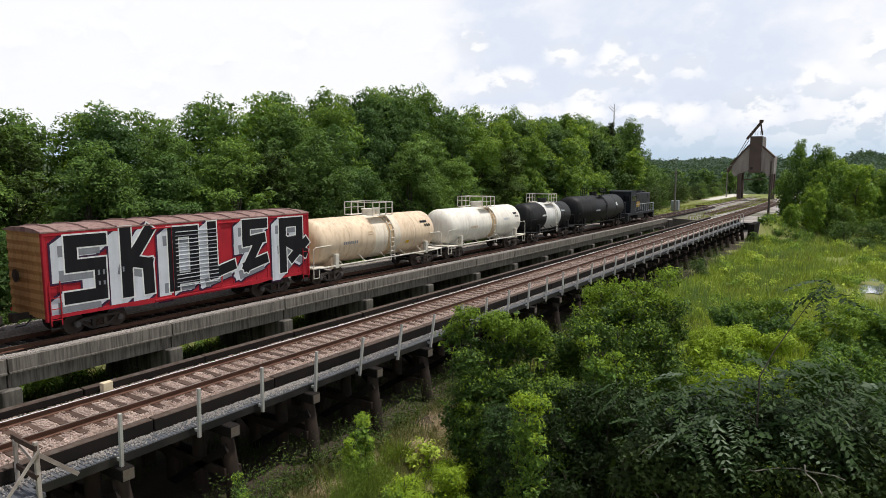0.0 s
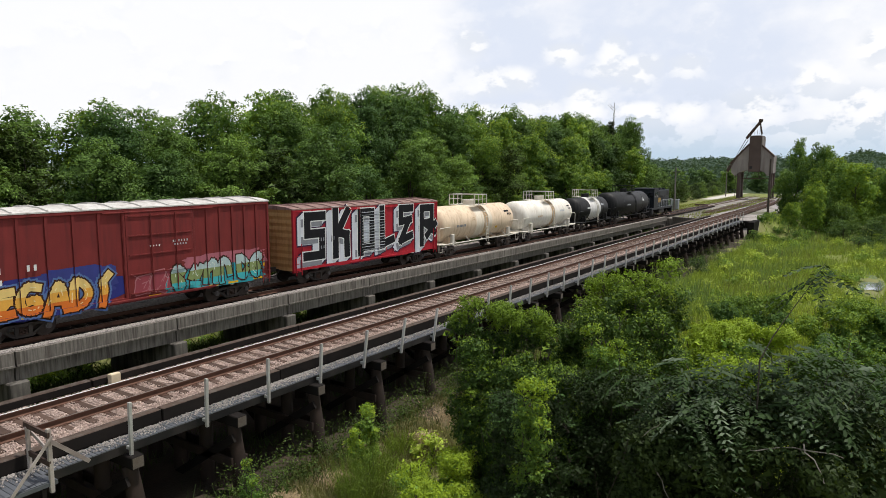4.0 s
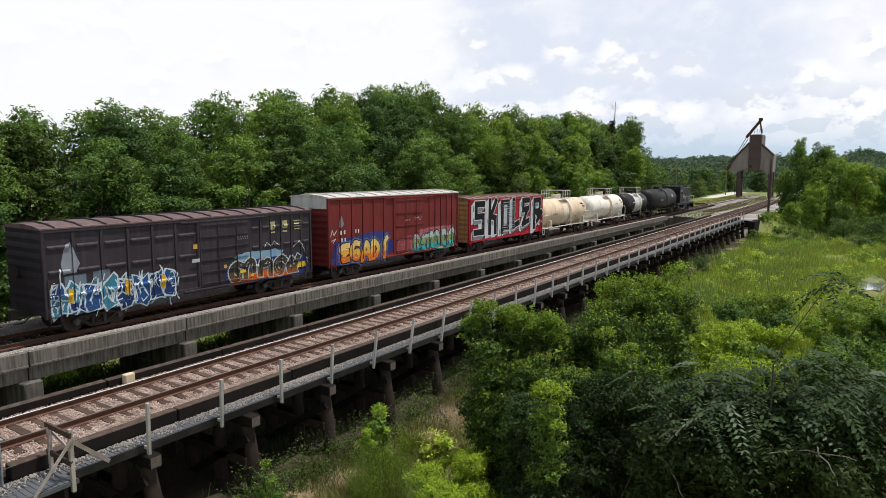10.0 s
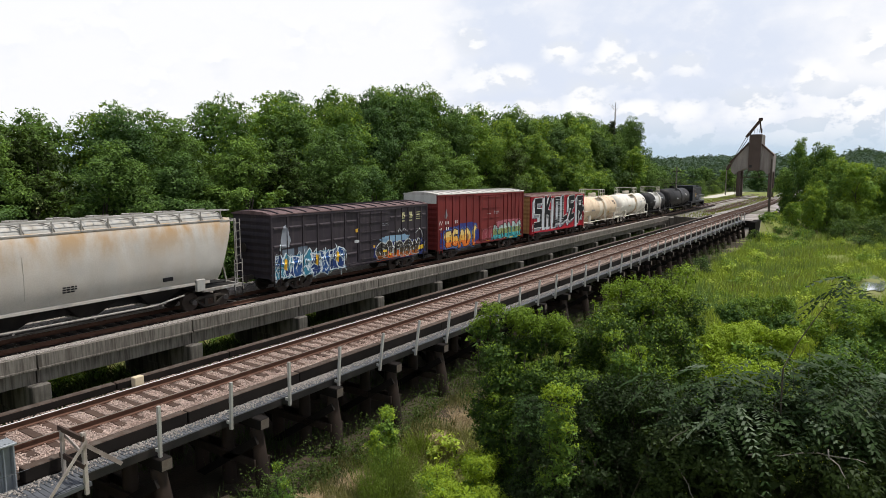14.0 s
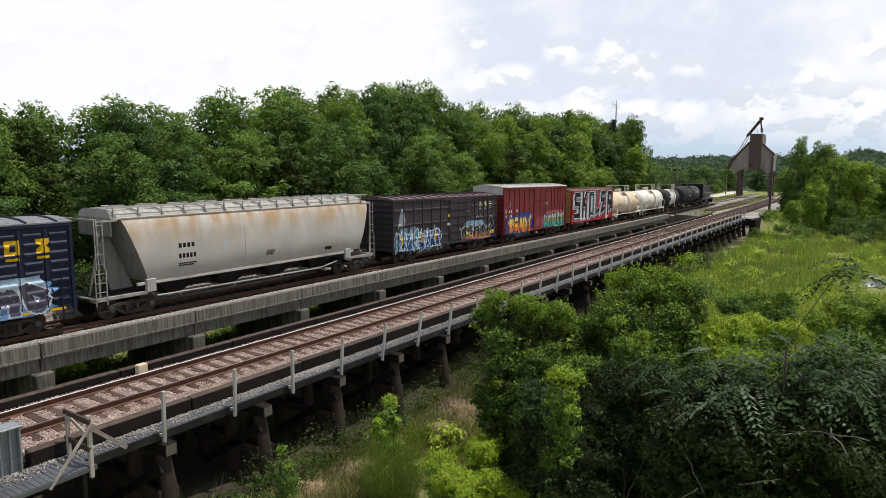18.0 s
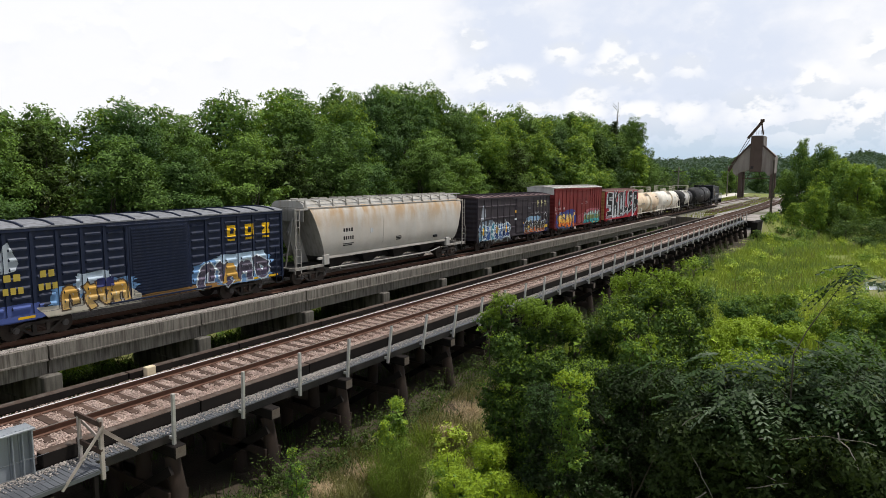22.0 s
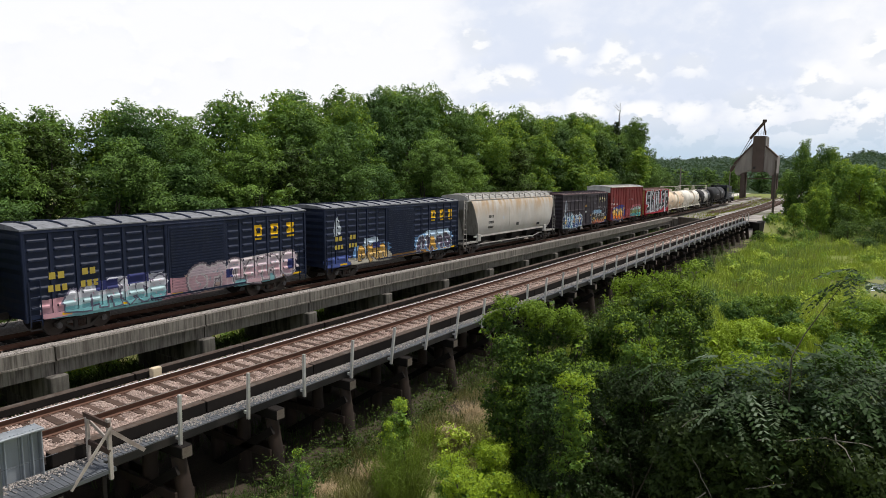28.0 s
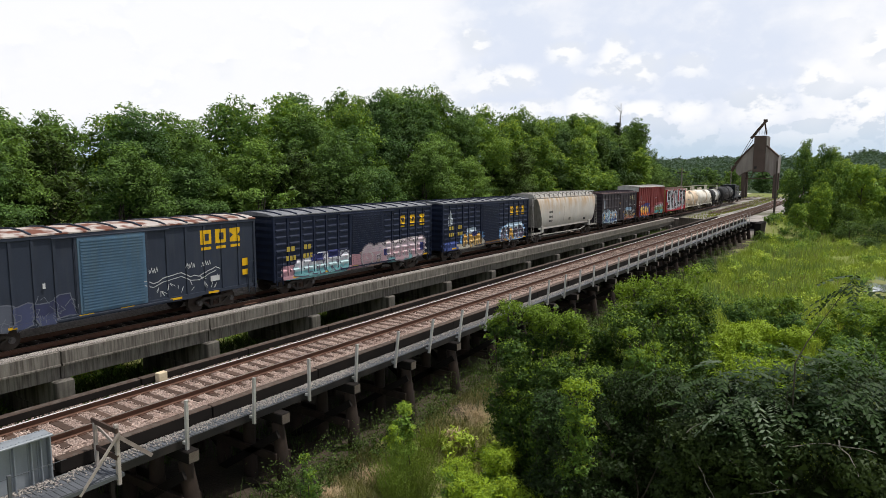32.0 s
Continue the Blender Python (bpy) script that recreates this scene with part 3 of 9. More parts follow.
def place1(r, n):
    x = 3 + 60 * r.beta(1, 2.2, n)
    y = r.uniform(-1.08, 2.15, n)
    inner = np.abs(y - 0.755) < 1.3
    ph = np.abs(((x + 6.0) / 0.545 + 0.5) % 1 - 0.5) * 0.545
    z = np.where(inner & (ph < 0.12), -0.235, -0.205 + r.uniform(0, 0.03, n))
    z = np.where(~inner, -0.195 + r.uniform(0, 0.035, n), z)
    return np.stack([x, y, z], 1)


tagged(new("ballast_stones", stones("ballast_stones", 46000, place1, 0.027, "stone", 5)), "loose pale crushed ballast stones", "ballast", kind="stuff")

# ---- the timber trestle ----
def trestle():
    t = thing("timber_trestle", "blackened timber trestle bridge on creosoted pile bents", "railway bridge")
    r = random.Random(7)
    deck = Shape().box(0, 4.86, -1.22, 2.5, -0.52, -0.40, 0.01).mesh("deck_panel", "timber")
    for i in range(24):
        part("deck_panel", deck, t, m=pose(-22 + 4.9 * i, 0, 0))
    curb = Shape().box(0, 4.13, -0.14, 0.14, 0, 0.34, 0.02).mesh("curb_timber", "timber", "timber_top")
    low_curb = Shape().box(0, 4.13, -0.13, 0.13, 0.06, 0.28, 0.02).mesh("curb_timber", "timber", "timber_top")
    for me in (curb, low_curb):
        for p in me.polygons:
            p.material_index = 1 if p.normal.z > 0.5 else 0
    strg = Shape().box(0, 4.86, -0.1, 0.1, -0.16, 0, 0.01).mesh("stringer", "timber")
    x = -19.0 + 0.5
    while x < END1 - 2:
        for y in ((-1.24, 2.24) if x > 6.2 else (2.24,)):
            part("curb_timber", low_curb if y > 0 else curb, t, m=pose(x + r.uniform(-0.01, 0.01), y + r.uniform(-0.012, 0.012), -0.45 + (0.24 if y > 0 else 0.04) + r.uniform(-0.008, 0.008), 0, 0, r.uniform(-0.15, 0.15)))
        for y in (-1.1, 0.0, 0.75, 1.5, 2.6):
            part("stringer", strg, t, m=pose(x, y, -0.52))
        x += 4.16 if x < 90 else 5
    # bents: a cap on five piles, with braces
    cap = Shape().box(-0.17, 0.17, -2.3, 3.8, -0.33, 0, 0.025).mesh("pile_cap", "timber", "timber_end")
    for p in cap.polygons:
        if abs(p.normal.y) > 0.9:
            p.material_index = 1
    brace = Shape().bar((-0.24, -2.2, -0.6), (-0.24, 3.4, -4.2), 0.08, 0.24).bar((0.24, 3.4, -0.6), (0.24, -2.2, -4.2), 0.08, 0.24).mesh("sway_brace", "timber")
    sash = Shape().box(0.2, 0.28, -2.15, 3.5, -1.55, -1.27, 0.01).box(-0.28, -0.2, -2.1, 3.5, -1.5, -1.24, 0.01).mesh("sash_brace", "pile")
    for i in range(34):
        bx = -6.7 + 3.2 * i
        if bx > END1 - 1.5:
            break
        bent = part("pile_bent", cap, t, m=pose(bx, 0, -0.685, 0, 0, r.uniform(-0.6, 0.6)))
        for j, y in enumerate((-1.9, -0.6, 0.75, 2.1, 3.4)):
            gz = float(land(bx, y)) + 0.685
            lean = (-0.3 if j == 0 else 0.45 if j == 4 else 0)
            s = Shape().tube([(r.uniform(-.03, .03), y, -0.34), (r.uniform(-.05, .05), y + lean * 0.5, (gz - 0.36) / 2), (0, y + lean, gz - 0.5)], [0.19, 0.215, 0.24], 10)
            part("bent_post", s.mesh("bent_post", "pile", smooth=True), bent)
        part("sway_brace", brace, bent)
        part("sash_brace", sash, bent)
    return t


trestle()


def walkway():
    t = thing("walkway", "narrow steel walkway with leaning galvanised posts beside the track", "walkway")
    plank = Shape().box(-0.05, 0.05, -0.22, 0.34, -0.03, 0, 0.006).mesh("plank", "grating")
    r = random.Random(11)
    x = 3.0
    rest = Shape()
    while x < END1 - 1:
        if x < 33:
            part("plank", plank, t, m=pose(x, -1.70, -0.44 + r.uniform(-0.003, 0.003), r.uniform(-0.3, 0.3), 0, 0))
        else:
            rest.box(x - 0.05, x + 0.05, -1.92, -1.36, -0.47, -0.44)
        x += 0.114
    tagged(part("planks_far", rest.mesh("planks_far", "grating"), t), kind="stuff")
    # steel edge beams in black, the shade below the planks put into their colour
    part("edge_beam", Shape().box(3, END1 - 1, -1.92, -1.85, -0.684, -0.475, 0.006).mesh("edge_beam", "black"), t)
    part("edge_beam", Shape().box(3, END1 - 1, -1.47, -1.39, -0.684, -0.475, 0.006).mesh("edge_beam", "black"), t)
    post = Shape().box(-0.04, 0.04, -0.045, 0.045, -0.12, 1.24, 0.006).box(-0.012, 0.012, -0.055, 0.055, 1.1, 1.13).box(-0.012, 0.012, -0.055, 0.055, 0.72, 0.75).box(-0.03, 0.03, 0.04, 0.2, 0.02, 0.1).mesh("handrail_post", "post")
    lean = {0: 0.8, 1: 1.6, 2: 1.5, 3: 4.5, 4: 8.5, 5: 12.5, 6: 12.0, 7: 10.0, 8: 9.0}
    for i in range(39):
        px = 9.28 + 2.19 * i
        if px > END1 - 1.2:
            break
        a = lean.get(i, r.uniform(5, 10))
        part("handrail_post", post, t, m=pose(px, -2.09, -0.60 + r.uniform(-0.03, 0.03), r.uniform(-1.5, 1.0), a, 0))
    return t


walkway()


def place_w(r, n):
    x = np.where(r.rand(n) < 0.25, 4 + 12 * r.rand(n), 14 + 76 * r.beta(1.0, 1.6, n))
    return np.stack([x, -1.39 - np.abs(r.normal(0, 0.22, n)).clip(0, 0.5), np.full(n, -0.427)], 1)


tagged(new("spilled_ballast", stones("spilled_ballast", 9000, place_w, 0.026, "stone_dark", 15)), "pale ballast stones spilled on the steel walkway", "ballast", kind="stuff")

thing("track_marker", "small cream marker block on the curb timber", "marker", Shape().box(-0.16, 0.16, -0.1, 0.1, 0, 0.38, 0.02).mesh("track_marker", "marker"), pose(11.2, 1.97, -0.22, 0, 0, 3))


def refuge():
    # the widened walkway beside the plate girder, with its old timber rail
    t = thing("side_platform", "narrow steel side platform widening the walkway", "platform")
    plank = Shape().box(-0.058, 0.058, -0.26, 0.0, -0.03, 0, 0.006).mesh("plank", "grating")
    for i in range(34):
        x = 3.2 + 0.123 * i
        part("plank", plank, t, m=pose(x, -1.925, -0.438, 0.2, 0, 0) @ Matrix.Diagonal((1, (0.46 + 0.03 * (7.3 - x)) / 0.26, 1, 1)))
    part("edge_beam", Shape().bar((7.36, -2.38, -0.515), (3.1, -2.5, -0.515), 0.06, 0.09).bar((7.36, -2.41, -0.515), (7.36, -2.05, -0.515), 0.06, 0.09).mesh("edge_beam", "grating"), t)
    part("support_post", Shape().bar((7.1, -2.36, -0.56), (7.1, -2.36, -4.2), 0.09).mesh("support_post", "timber"), t)
    f = thing("wire_railing", "thin steel wire railing on low posts along the girder", "railing")
    for x in (2.9, 5.05):
        part("post", Shape().bar((x, -2.26, -0.7), (x, -2.26, 0.36), 0.06).mesh("post", "grating"), f)
    for z in (0.30, -0.02, -0.32):
        part("wire", Shape().tube([(2.9, -2.27, z), (4.0, -2.27, z - 0.015), (5.05, -2.27, z), (6.2, -2.27, z - 0.015)], 0.006, 5).mesh("wire", "grating"), f)
    g = thing("timber_gate_frame", "weathered bleached timber rail frame with loose boards", "railing")
    part("upright", Shape().box(7.17, 7.25, -1.6, -1.52, -0.6, 0.62, 0.01).mesh("upright", "oldwood"), g)
    part("upright", Shape().box(7.22, 7.31, -2.44, -2.35, -0.72, 0.74, 0.01).mesh("upright", "oldwood"), g)
    part("crossbar", Shape().bar((7.2, -1.45, 0.66), (7.24, -2.46, 0.60), 0.05, 0.12).mesh("crossbar", "rust"), g, "rust-stained top bar")
    part("crossbar", Shape().bar((7.2, -1.45, 0.02), (7.24, -2.44, -0.05), 0.05, 0.12).mesh("crossbar", "rust"), g, "rust-stained lower bar")
    part("crossbar", Shape().bar((7.28, -1.5, 0.5), (7.3, -2.42, 0.14), 0.03, 0.08).mesh("crossbar", "oldwood"), g)
    part("diagonal_brace", Shape().bar((7.3, -2.47, 0.56), (6.35, -2.42, -0.62), 0.035, 0.06).mesh("diagonal_brace", "oldwood"), g)
    part("loose_board", Shape().bar((7.3, -2.36, 0.44), (8.08, -2.44, -0.3), 0.04, 0.09).mesh("loose_board", "oldwood"), g)
    c = thing("plate_girder", "grey painted riveted steel plate girder beside the track", "bridge girder")
    part("web", Shape().box(-14, 6.22, -1.33, -1.30, -0.75, 0.60, 0.004).mesh("web", "cabinet"), c)
    part("top_flange", Shape().box(-14, 6.30, -1.52, -1.06, 0.60, 0.645, 0.008).mesh("top_flange", "cabinet"), c)
    part("bottom_flange", Shape().box(-14, 6.26, -1.48, -1.10, -0.79, -0.75, 0.008).mesh("bottom_flange", "cabinet"), c)
    part("end_plate", Shape().box(6.22, 6.25, -1.50, -1.08, -0.75, 0.60, 0.004).mesh("end_plate", "cabinet"), c)
    rv = Shape().box(-0.018, 0.018, -0.018, 0.018, 0, 0.022, 0.008).mesh("rivet", "cabinet")
    for x in (5.1, 5.5, 5.85, 6.05):
        part("stiffener", Shape().box(x - 0.045, x + 0.045, -1.355, -1.33, -0.75, 0.60, 0.004).box(x - 0.012, x + 0.012, -1.46, -1.355, -0.75, 0.60, 0.003).mesh("stiffener", "cabinet"), c)
    for i in range(40):
        for y in (-1.45, -1.13):
            part("rivet", rv, c, m=pose(3.2 + 0.077 * i * 1.02, y + 0.03 * (i % 2), 0.642))


refuge()

# ---- the concrete viaduct ----
JOINTS = [10.82 + 6.3 * i for i in range(-3, 16)]


def viaduct():
    t = thing("concrete_viaduct", "stained grey concrete slab viaduct on low piers", "railway bridge")
    prof = [(-2.12, 0.0), (-2.12, -0.50), (-2.0, -0.54), (-2.0, -1.04), (2.8, -1.04), (2.8, -0.54), (2.92, -0.50), (2.92, 0.0), (2.75, 0.0), (2.75, -0.22), (-1.95, -0.22), (-1.95, 0.0)]
    led = [(-2.16, -0.46), (-2.16, -0.53), (-2.0, -0.55), (-2.0, -0.45)]
    for a, b in zip(JOINTS, JOINTS[1:]):
        if a > END2 - 0.5:
            break
        lo, hi = a + 0.03, min(b, END2) - 0.03
        xs_s = np.linspace(lo, hi, 4)
        part("slab", Shape().loft([[(x, y2(x) + p, z2(x) - 0.24 + z) for p, z in prof] for x in xs_s]).mesh("slab", "concrete"), t)
        part("ledge", Shape().loft([[(x, y2(x) + p, z2(x) - 0.24 + z) for p, z in led] for x in xs_s]).mesh("ledge", "concrete"), t)
    pier = Shape().box(-0.34, 0.34, -2.3, 2.9, -1.15, 0, 0.04).mesh("pier_cap", "pier")
    wall = Shape().box(-0.30, 0.30, -2.2, 2.8, -4.6, -1.15, 0.04).mesh("pier_wall", "pier")
    for j in JOINTS:
        if j > END2 - 2:
            break
        c = part("pier_cap", pier, t, m=pose(j, y2(j), z2(j) - 0.24 - 1.044))
        part("pier_wall", wall, c)
    # slanting wall where the yard begins
    w = Shape()
    a, b = Vector((93.9, 2.9, 0)), Vector((END2 + 0.2, 9.2, 0))
    w.poly([(p.x + k, p.y - k * 0.4, z) for p, q in ((a, -0.5), (b, -0.9)) for k in (0, 0.5) for z in (-5.3, q)], [(0, 1, 3, 2), (4, 6, 7, 5), (0, 4, 5, 1), (2, 3, 7, 6), (1, 5, 7, 3), (0, 2, 6, 4)])
    part("abutment", w.mesh("abutment", "concrete"), t)
    part("abutment", Shape().box(END2, END2 + 0.8, 9.0, 17, -5.3, -1.15, 0.03).mesh("abutment", "concrete"), t)
    return t


viaduct()
tagged(new("abutment_wall", Shape().box(END1, END1 + 0.4, -2.9, 2.76, -5.2, -0.55, 0.03).box(END1 - 3.2, END1 + 1.2, -3.7, -2.95, -5.2, -0.45, 0.03).mesh("abutment_wall", "timber")), "blackened timber abutment wall", "wall", kind="structure")


def far_track():
    t = thing("railway_track", "dark rails on shade-darkened ties carrying the freight train", "railway track")
    line = [(x, float(y2(x))) for x in np.arange(-22, 250, 3.5)]
    for off in (-0.755, 0.755):
        part("rail", rail_mesh("rail", [(x, y + off) for x, y in line], zr), t)
    tie = Shape().box(-0.115, 0.115, -1.3, 1.3, -0.18, 0, 0.012).mesh("tie", "tie_dark")
    r = random.Random(9)
    x = 2.0
    while x < 150:
        yy = np.interp(x, [p[0] for p in line], [p[1] for p in line])
        part("tie", tie, t, m=pose(x + r.uniform(-0.03, 0.03), yy + r.uniform(-0.05, 0.05), float(zr(x)) - 0.183, 0, 0, r.uniform(-1, 1)))
        x += 0.56
    return t


far_track()
tagged(new("ballast_viaduct", bed(-22, 102, y2, 1.93, z2, "ballast_viaduct", "ballast_shaded")), "grey ballast on the concrete viaduct", "ballast", kind="stuff")


def shoulder(x0, x1, side):
    """Ballast heaped level with the parapet beside the track."""
    prof = [(1.945, -0.4), (1.945, -0.235), (1.66, -0.215), (1.42, -0.3), (1.42, -0.4)] if side < 0 else [(2.74, -0.4), (2.74, -0.16), (2.5, -0.08), (1.6, -0.10), (1.34, -0.4)]
    xsb = np.linspace(x0, x1, int((x1 - x0) / 2))
    return Shape().loft([[(x, y2(x) + side * p, z2(x) + z) for p, z in prof] for x in xsb]).mesh("ballast_shoulder", "ballast_grey")


for side, label in ((-1, "pale grey ballast shoulder along the viaduct's parapet"), (1, "pale grey ballast shoulder beyond the train's track")):
    tagged(new("ballast_shoulder", shoulder(-22, 101, side)), label, "ballast", kind="stuff")


def place2(r, n):
    x = 6 + 70 * r.beta(1, 2.0, n)
    off = np.where(r.rand(n) < 0.66, -r.uniform(1.45, 1.97, n), np.where(r.rand(n) < 0.85, r.uniform(1.5, 2.7, n), r.uniform(-1.4, 1.4, n)))
    top = np.interp(np.abs(off), [1.3, 1.42, 1.66, 1.945], [-0.24 - LOW, -0.3, -0.215, -0.235])
    top = np.where(off > 1.45, -0.095, top)
    return np.stack([x, y2(x) + off, z2(x) + top + r.uniform(-0.005, 0.02, n)], 1)


tagged(new("ballast_stones_viaduct", stones("ballast_stones_viaduct", 36000, place2, 0.032, "stone_dark", 6)), "loose grey ballast stones along the viaduct's edge", "ballast", kind="stuff")


def yard_track(y_at, x0, x1, label):
    t = thing("railway_track", label, "railway track")
    xsr = np.arange(x0, x1, 4.0)
    for off in (-0.755, 0.755):
        part("rail", rail_mesh("rail", [(x, y_at(x) + off) for x in xsr], lambda x: z2(x) - 0.35), t)
    tie = Shape().box(-0.115, 0.115, -1.3, 1.3, -0.16, 0, 0.012).mesh("tie", "tie")
    x = x0
    while x < min(x1, x0 + 45):
        part("tie", tie, t, m=pose(x, float(y_at(x)), float(z2(x)) - 0.54, 0, 0, 0))
        x += 0.6


yard_track(lambda x: y2(x) - 4.4 + 0.0, 125, 235, "rusty siding rails in the gravel yard")

# ---- the coaling tower ----
def coaling_tower():
    """Concrete coal bunker on legs across the tracks, with hoist house and inclined hoist."""
    X = 168.0
    ya, yb = 13.4, 4.6
    k = 1.27
    t = thing("coaling_tower", "derelict brown concrete coaling tower standing on legs over the tracks", "tower", m=Matrix.Translation((0.3 * (1 - k), -16.8 * (1 - k), 6.45 * (1 - k))) @ Matrix.Diagonal((k, k, k, 1)))
    yc = (ya + yb) / 2
    w = (ya - yb) / 2
    out = [(-w - 0.2, 6.9), (-w, 4.7), (-w + 0.7, 4.0), (-w * 0.62, 4.75), (-w * 0.35, 5.25), (0.0, 5.4), (w * 0.35, 5.25), (w * 0.62, 4.75), (w - 1.2, 4.0), (w, 4.7), (w + 0.1, 8.4), (2.0, 10.7), (-0.8, 11.2)]
    prof = [(p, z) for p, z in out]
    s = Shape()
    s.loft([[(x, yc - p, z + 0.6) for p, z in prof] for x in (X, X + 4.5)])
    part("bunker", s.mesh("bunker", "tower"), t)
    part("hoist_shaft", Shape().box(X - 0.5, X + 4.6, yc - 1.75, yc + 0.75, 5.5, 13.8, 0.05).mesh("hoist_shaft", "tower_dark"), t, "sooty concrete hoist shaft")
    part("hoist_side", Shape().box(X - 0.3, X + 4.4, yc - 1.95, yc - 1.75, 9.0, 13.6, 0.05).mesh("hoist_side", "tower"), t)
    for y in (ya - 1.65, yb + 0.4):
        for x in (X + 0.6, X + 3.9):
            part("leg", Shape().box(x - 0.4, x + 0.4, y - 0.4, y + 0.4, -0.6, 5.4, 0.04).mesh("leg", "tower_dark"), t)
    # thin steelwork left in the arch
    part("cross_brace", Shape().bar((X + 0.6, ya - 1.7, 3.9), (X + 0.6, yb + 0.4, 4.1), 0.16).bar((X + 2.0, yc - 1.6, 3.9), (X + 2.0, yc - 0.9, 5.6), 0.14).bar((X + 2.0, yc + 1.5, 3.9), (X + 2.0, yc + 0.8, 5.6), 0.14).mesh("cross_brace", "rust"), t)
    part("ladder", Shape().bar((X + 0.1, ya - 1.3, -0.3), (X + 0.1, ya - 1.3, 8.4), 0.07).bar((X + 0.1, ya - 0.95, -0.3), (X + 0.1, ya - 0.95, 8.4), 0.07).mesh("ladder", "rust"), t)
    roof = Shape().bar((X - 0.3, ya + 0.35, 7.3), (X - 0.3, yc + 0.8, 11.9), 0.14, 0.35).bar((X - 0.3, yb - 0.2, 8.95), (X - 0.3, yc - 1.9, 11.5), 0.14, 0.35)
    part("roof_edge", roof.mesh("roof_edge", "rust"), t)
    hoist = part("skip_hoist", Shape().bar((X, yc + 1.5, 13.2), (X, yc - 1.5, 17.2), 0.45, 0.55).mesh("skip_hoist", "rust"), t, "rusted inclined skip hoist on the roof")
    part("strut", Shape().bar((X, yc - 1.2, 16.9), (X, yc - 1.7, 14.0), 0.3).mesh("strut", "rust"), hoist)
    part("sheave_box", Shape().box(X - 0.4, X + 0.4, yc - 1.75, yc - 0.95, 16.9, 17.5, 0.05).mesh("sheave_box", "rust"), hoist)
    part("cable", Shape().tube([(X, yc + 1.4, 13.4), (X, ya + 0.9, 5.6)], 0.07, 5).tube([(X, yc + 1.1, 12.9), (X, ya + 0.4, 6.2)], 0.07, 5).mesh("cable", "rust"), hoist)
    part("chute", Shape().bar((X, ya + 0.9, 5.6), (X, ya + 0.2, 7.0), 0.5, 0.6).mesh("chute", "rust"), t)
    for k in range(5):
        yy = yc - 1.8 + 0.55 * k
        part("roof_rail_post", Shape().bar((X + 0.1, yy, 14.05), (X + 0.1, yy, 15.0), 0.06).mesh("roof_rail_post", "rust"), t)
    part("hatch", Shape().box(X - 0.53, X - 0.45, yc - 0.1, yc + 0.5, 6.2, 6.8).mesh("hatch", "black"), t)


coaling_tower()


def utility_pole(x, y, z0, h, label, arm=True):
    t = thing("utility_pole", label, "pole")
    part("pole", Shape().tube([(x, y, z0 - 0.4), (x, y, z0 + h)], [0.17, 0.11], 8).mesh("pole", "deadwood" if arm else "bark", smooth=True), t)
    if arm:
        part("crossarm", Shape().box(x - 0.06, x + 0.06, y - 0.9, y + 0.9, z0 + h - 0.9, z0 + h - 0.78).mesh("crossarm", "bark"), t)
    return t


cb = thing("signal_cabinet", "small pale grey steel cabinet beside the yard track", "cabinet", m=pose(134, 17.2, float(land(134, 17.2))))
part("body", Shape().box(-0.6, 0.6, -0.7, 0.7, 0.1, 2.0, 0.03).mesh("body", "cabinet"), cb)
part("base", Shape().box(-0.65, 0.65, -0.75, 0.75, -0.1, 0.1, 0.02).mesh("base", "pier"), cb)
part("lid", Shape().box(-0.65, 0.65, -0.76, 0.76, 2.0, 2.08, 0.02).mesh("lid", "cabinet"), cb)
tp = thing("timber_stack", "low stack of old dark ties beside the yard road", "timber", m=pose(158, 17.4, float(land(158, 17.4)), 0, 0, 12))
for i in range(9):
    part("tie", Shape().box(-0.12, 0.12, -1.3, 1.3, 0, 0.2, 0.015).mesh("tie", "tie"), tp, m=pose(-1.2 + 0.27 * i + (0.4 if i > 5 else 0) - (1.3 if i > 5 else 0), 0.05 * (i % 3), 0.21 * (i > 5), 0, 0, (i * 7) % 11 - 5))
utility_pole(106.5, -3.1, -0.6, 8.2, "old dark timber signal pole beside the track", False)
utility_pole(122, 14.2, -0.9, 7.4, "slim grey utility pole by the yard", True)
utility_pole(225, 25.0, -2.2, 9.5, "slim grey utility pole by the road", True)
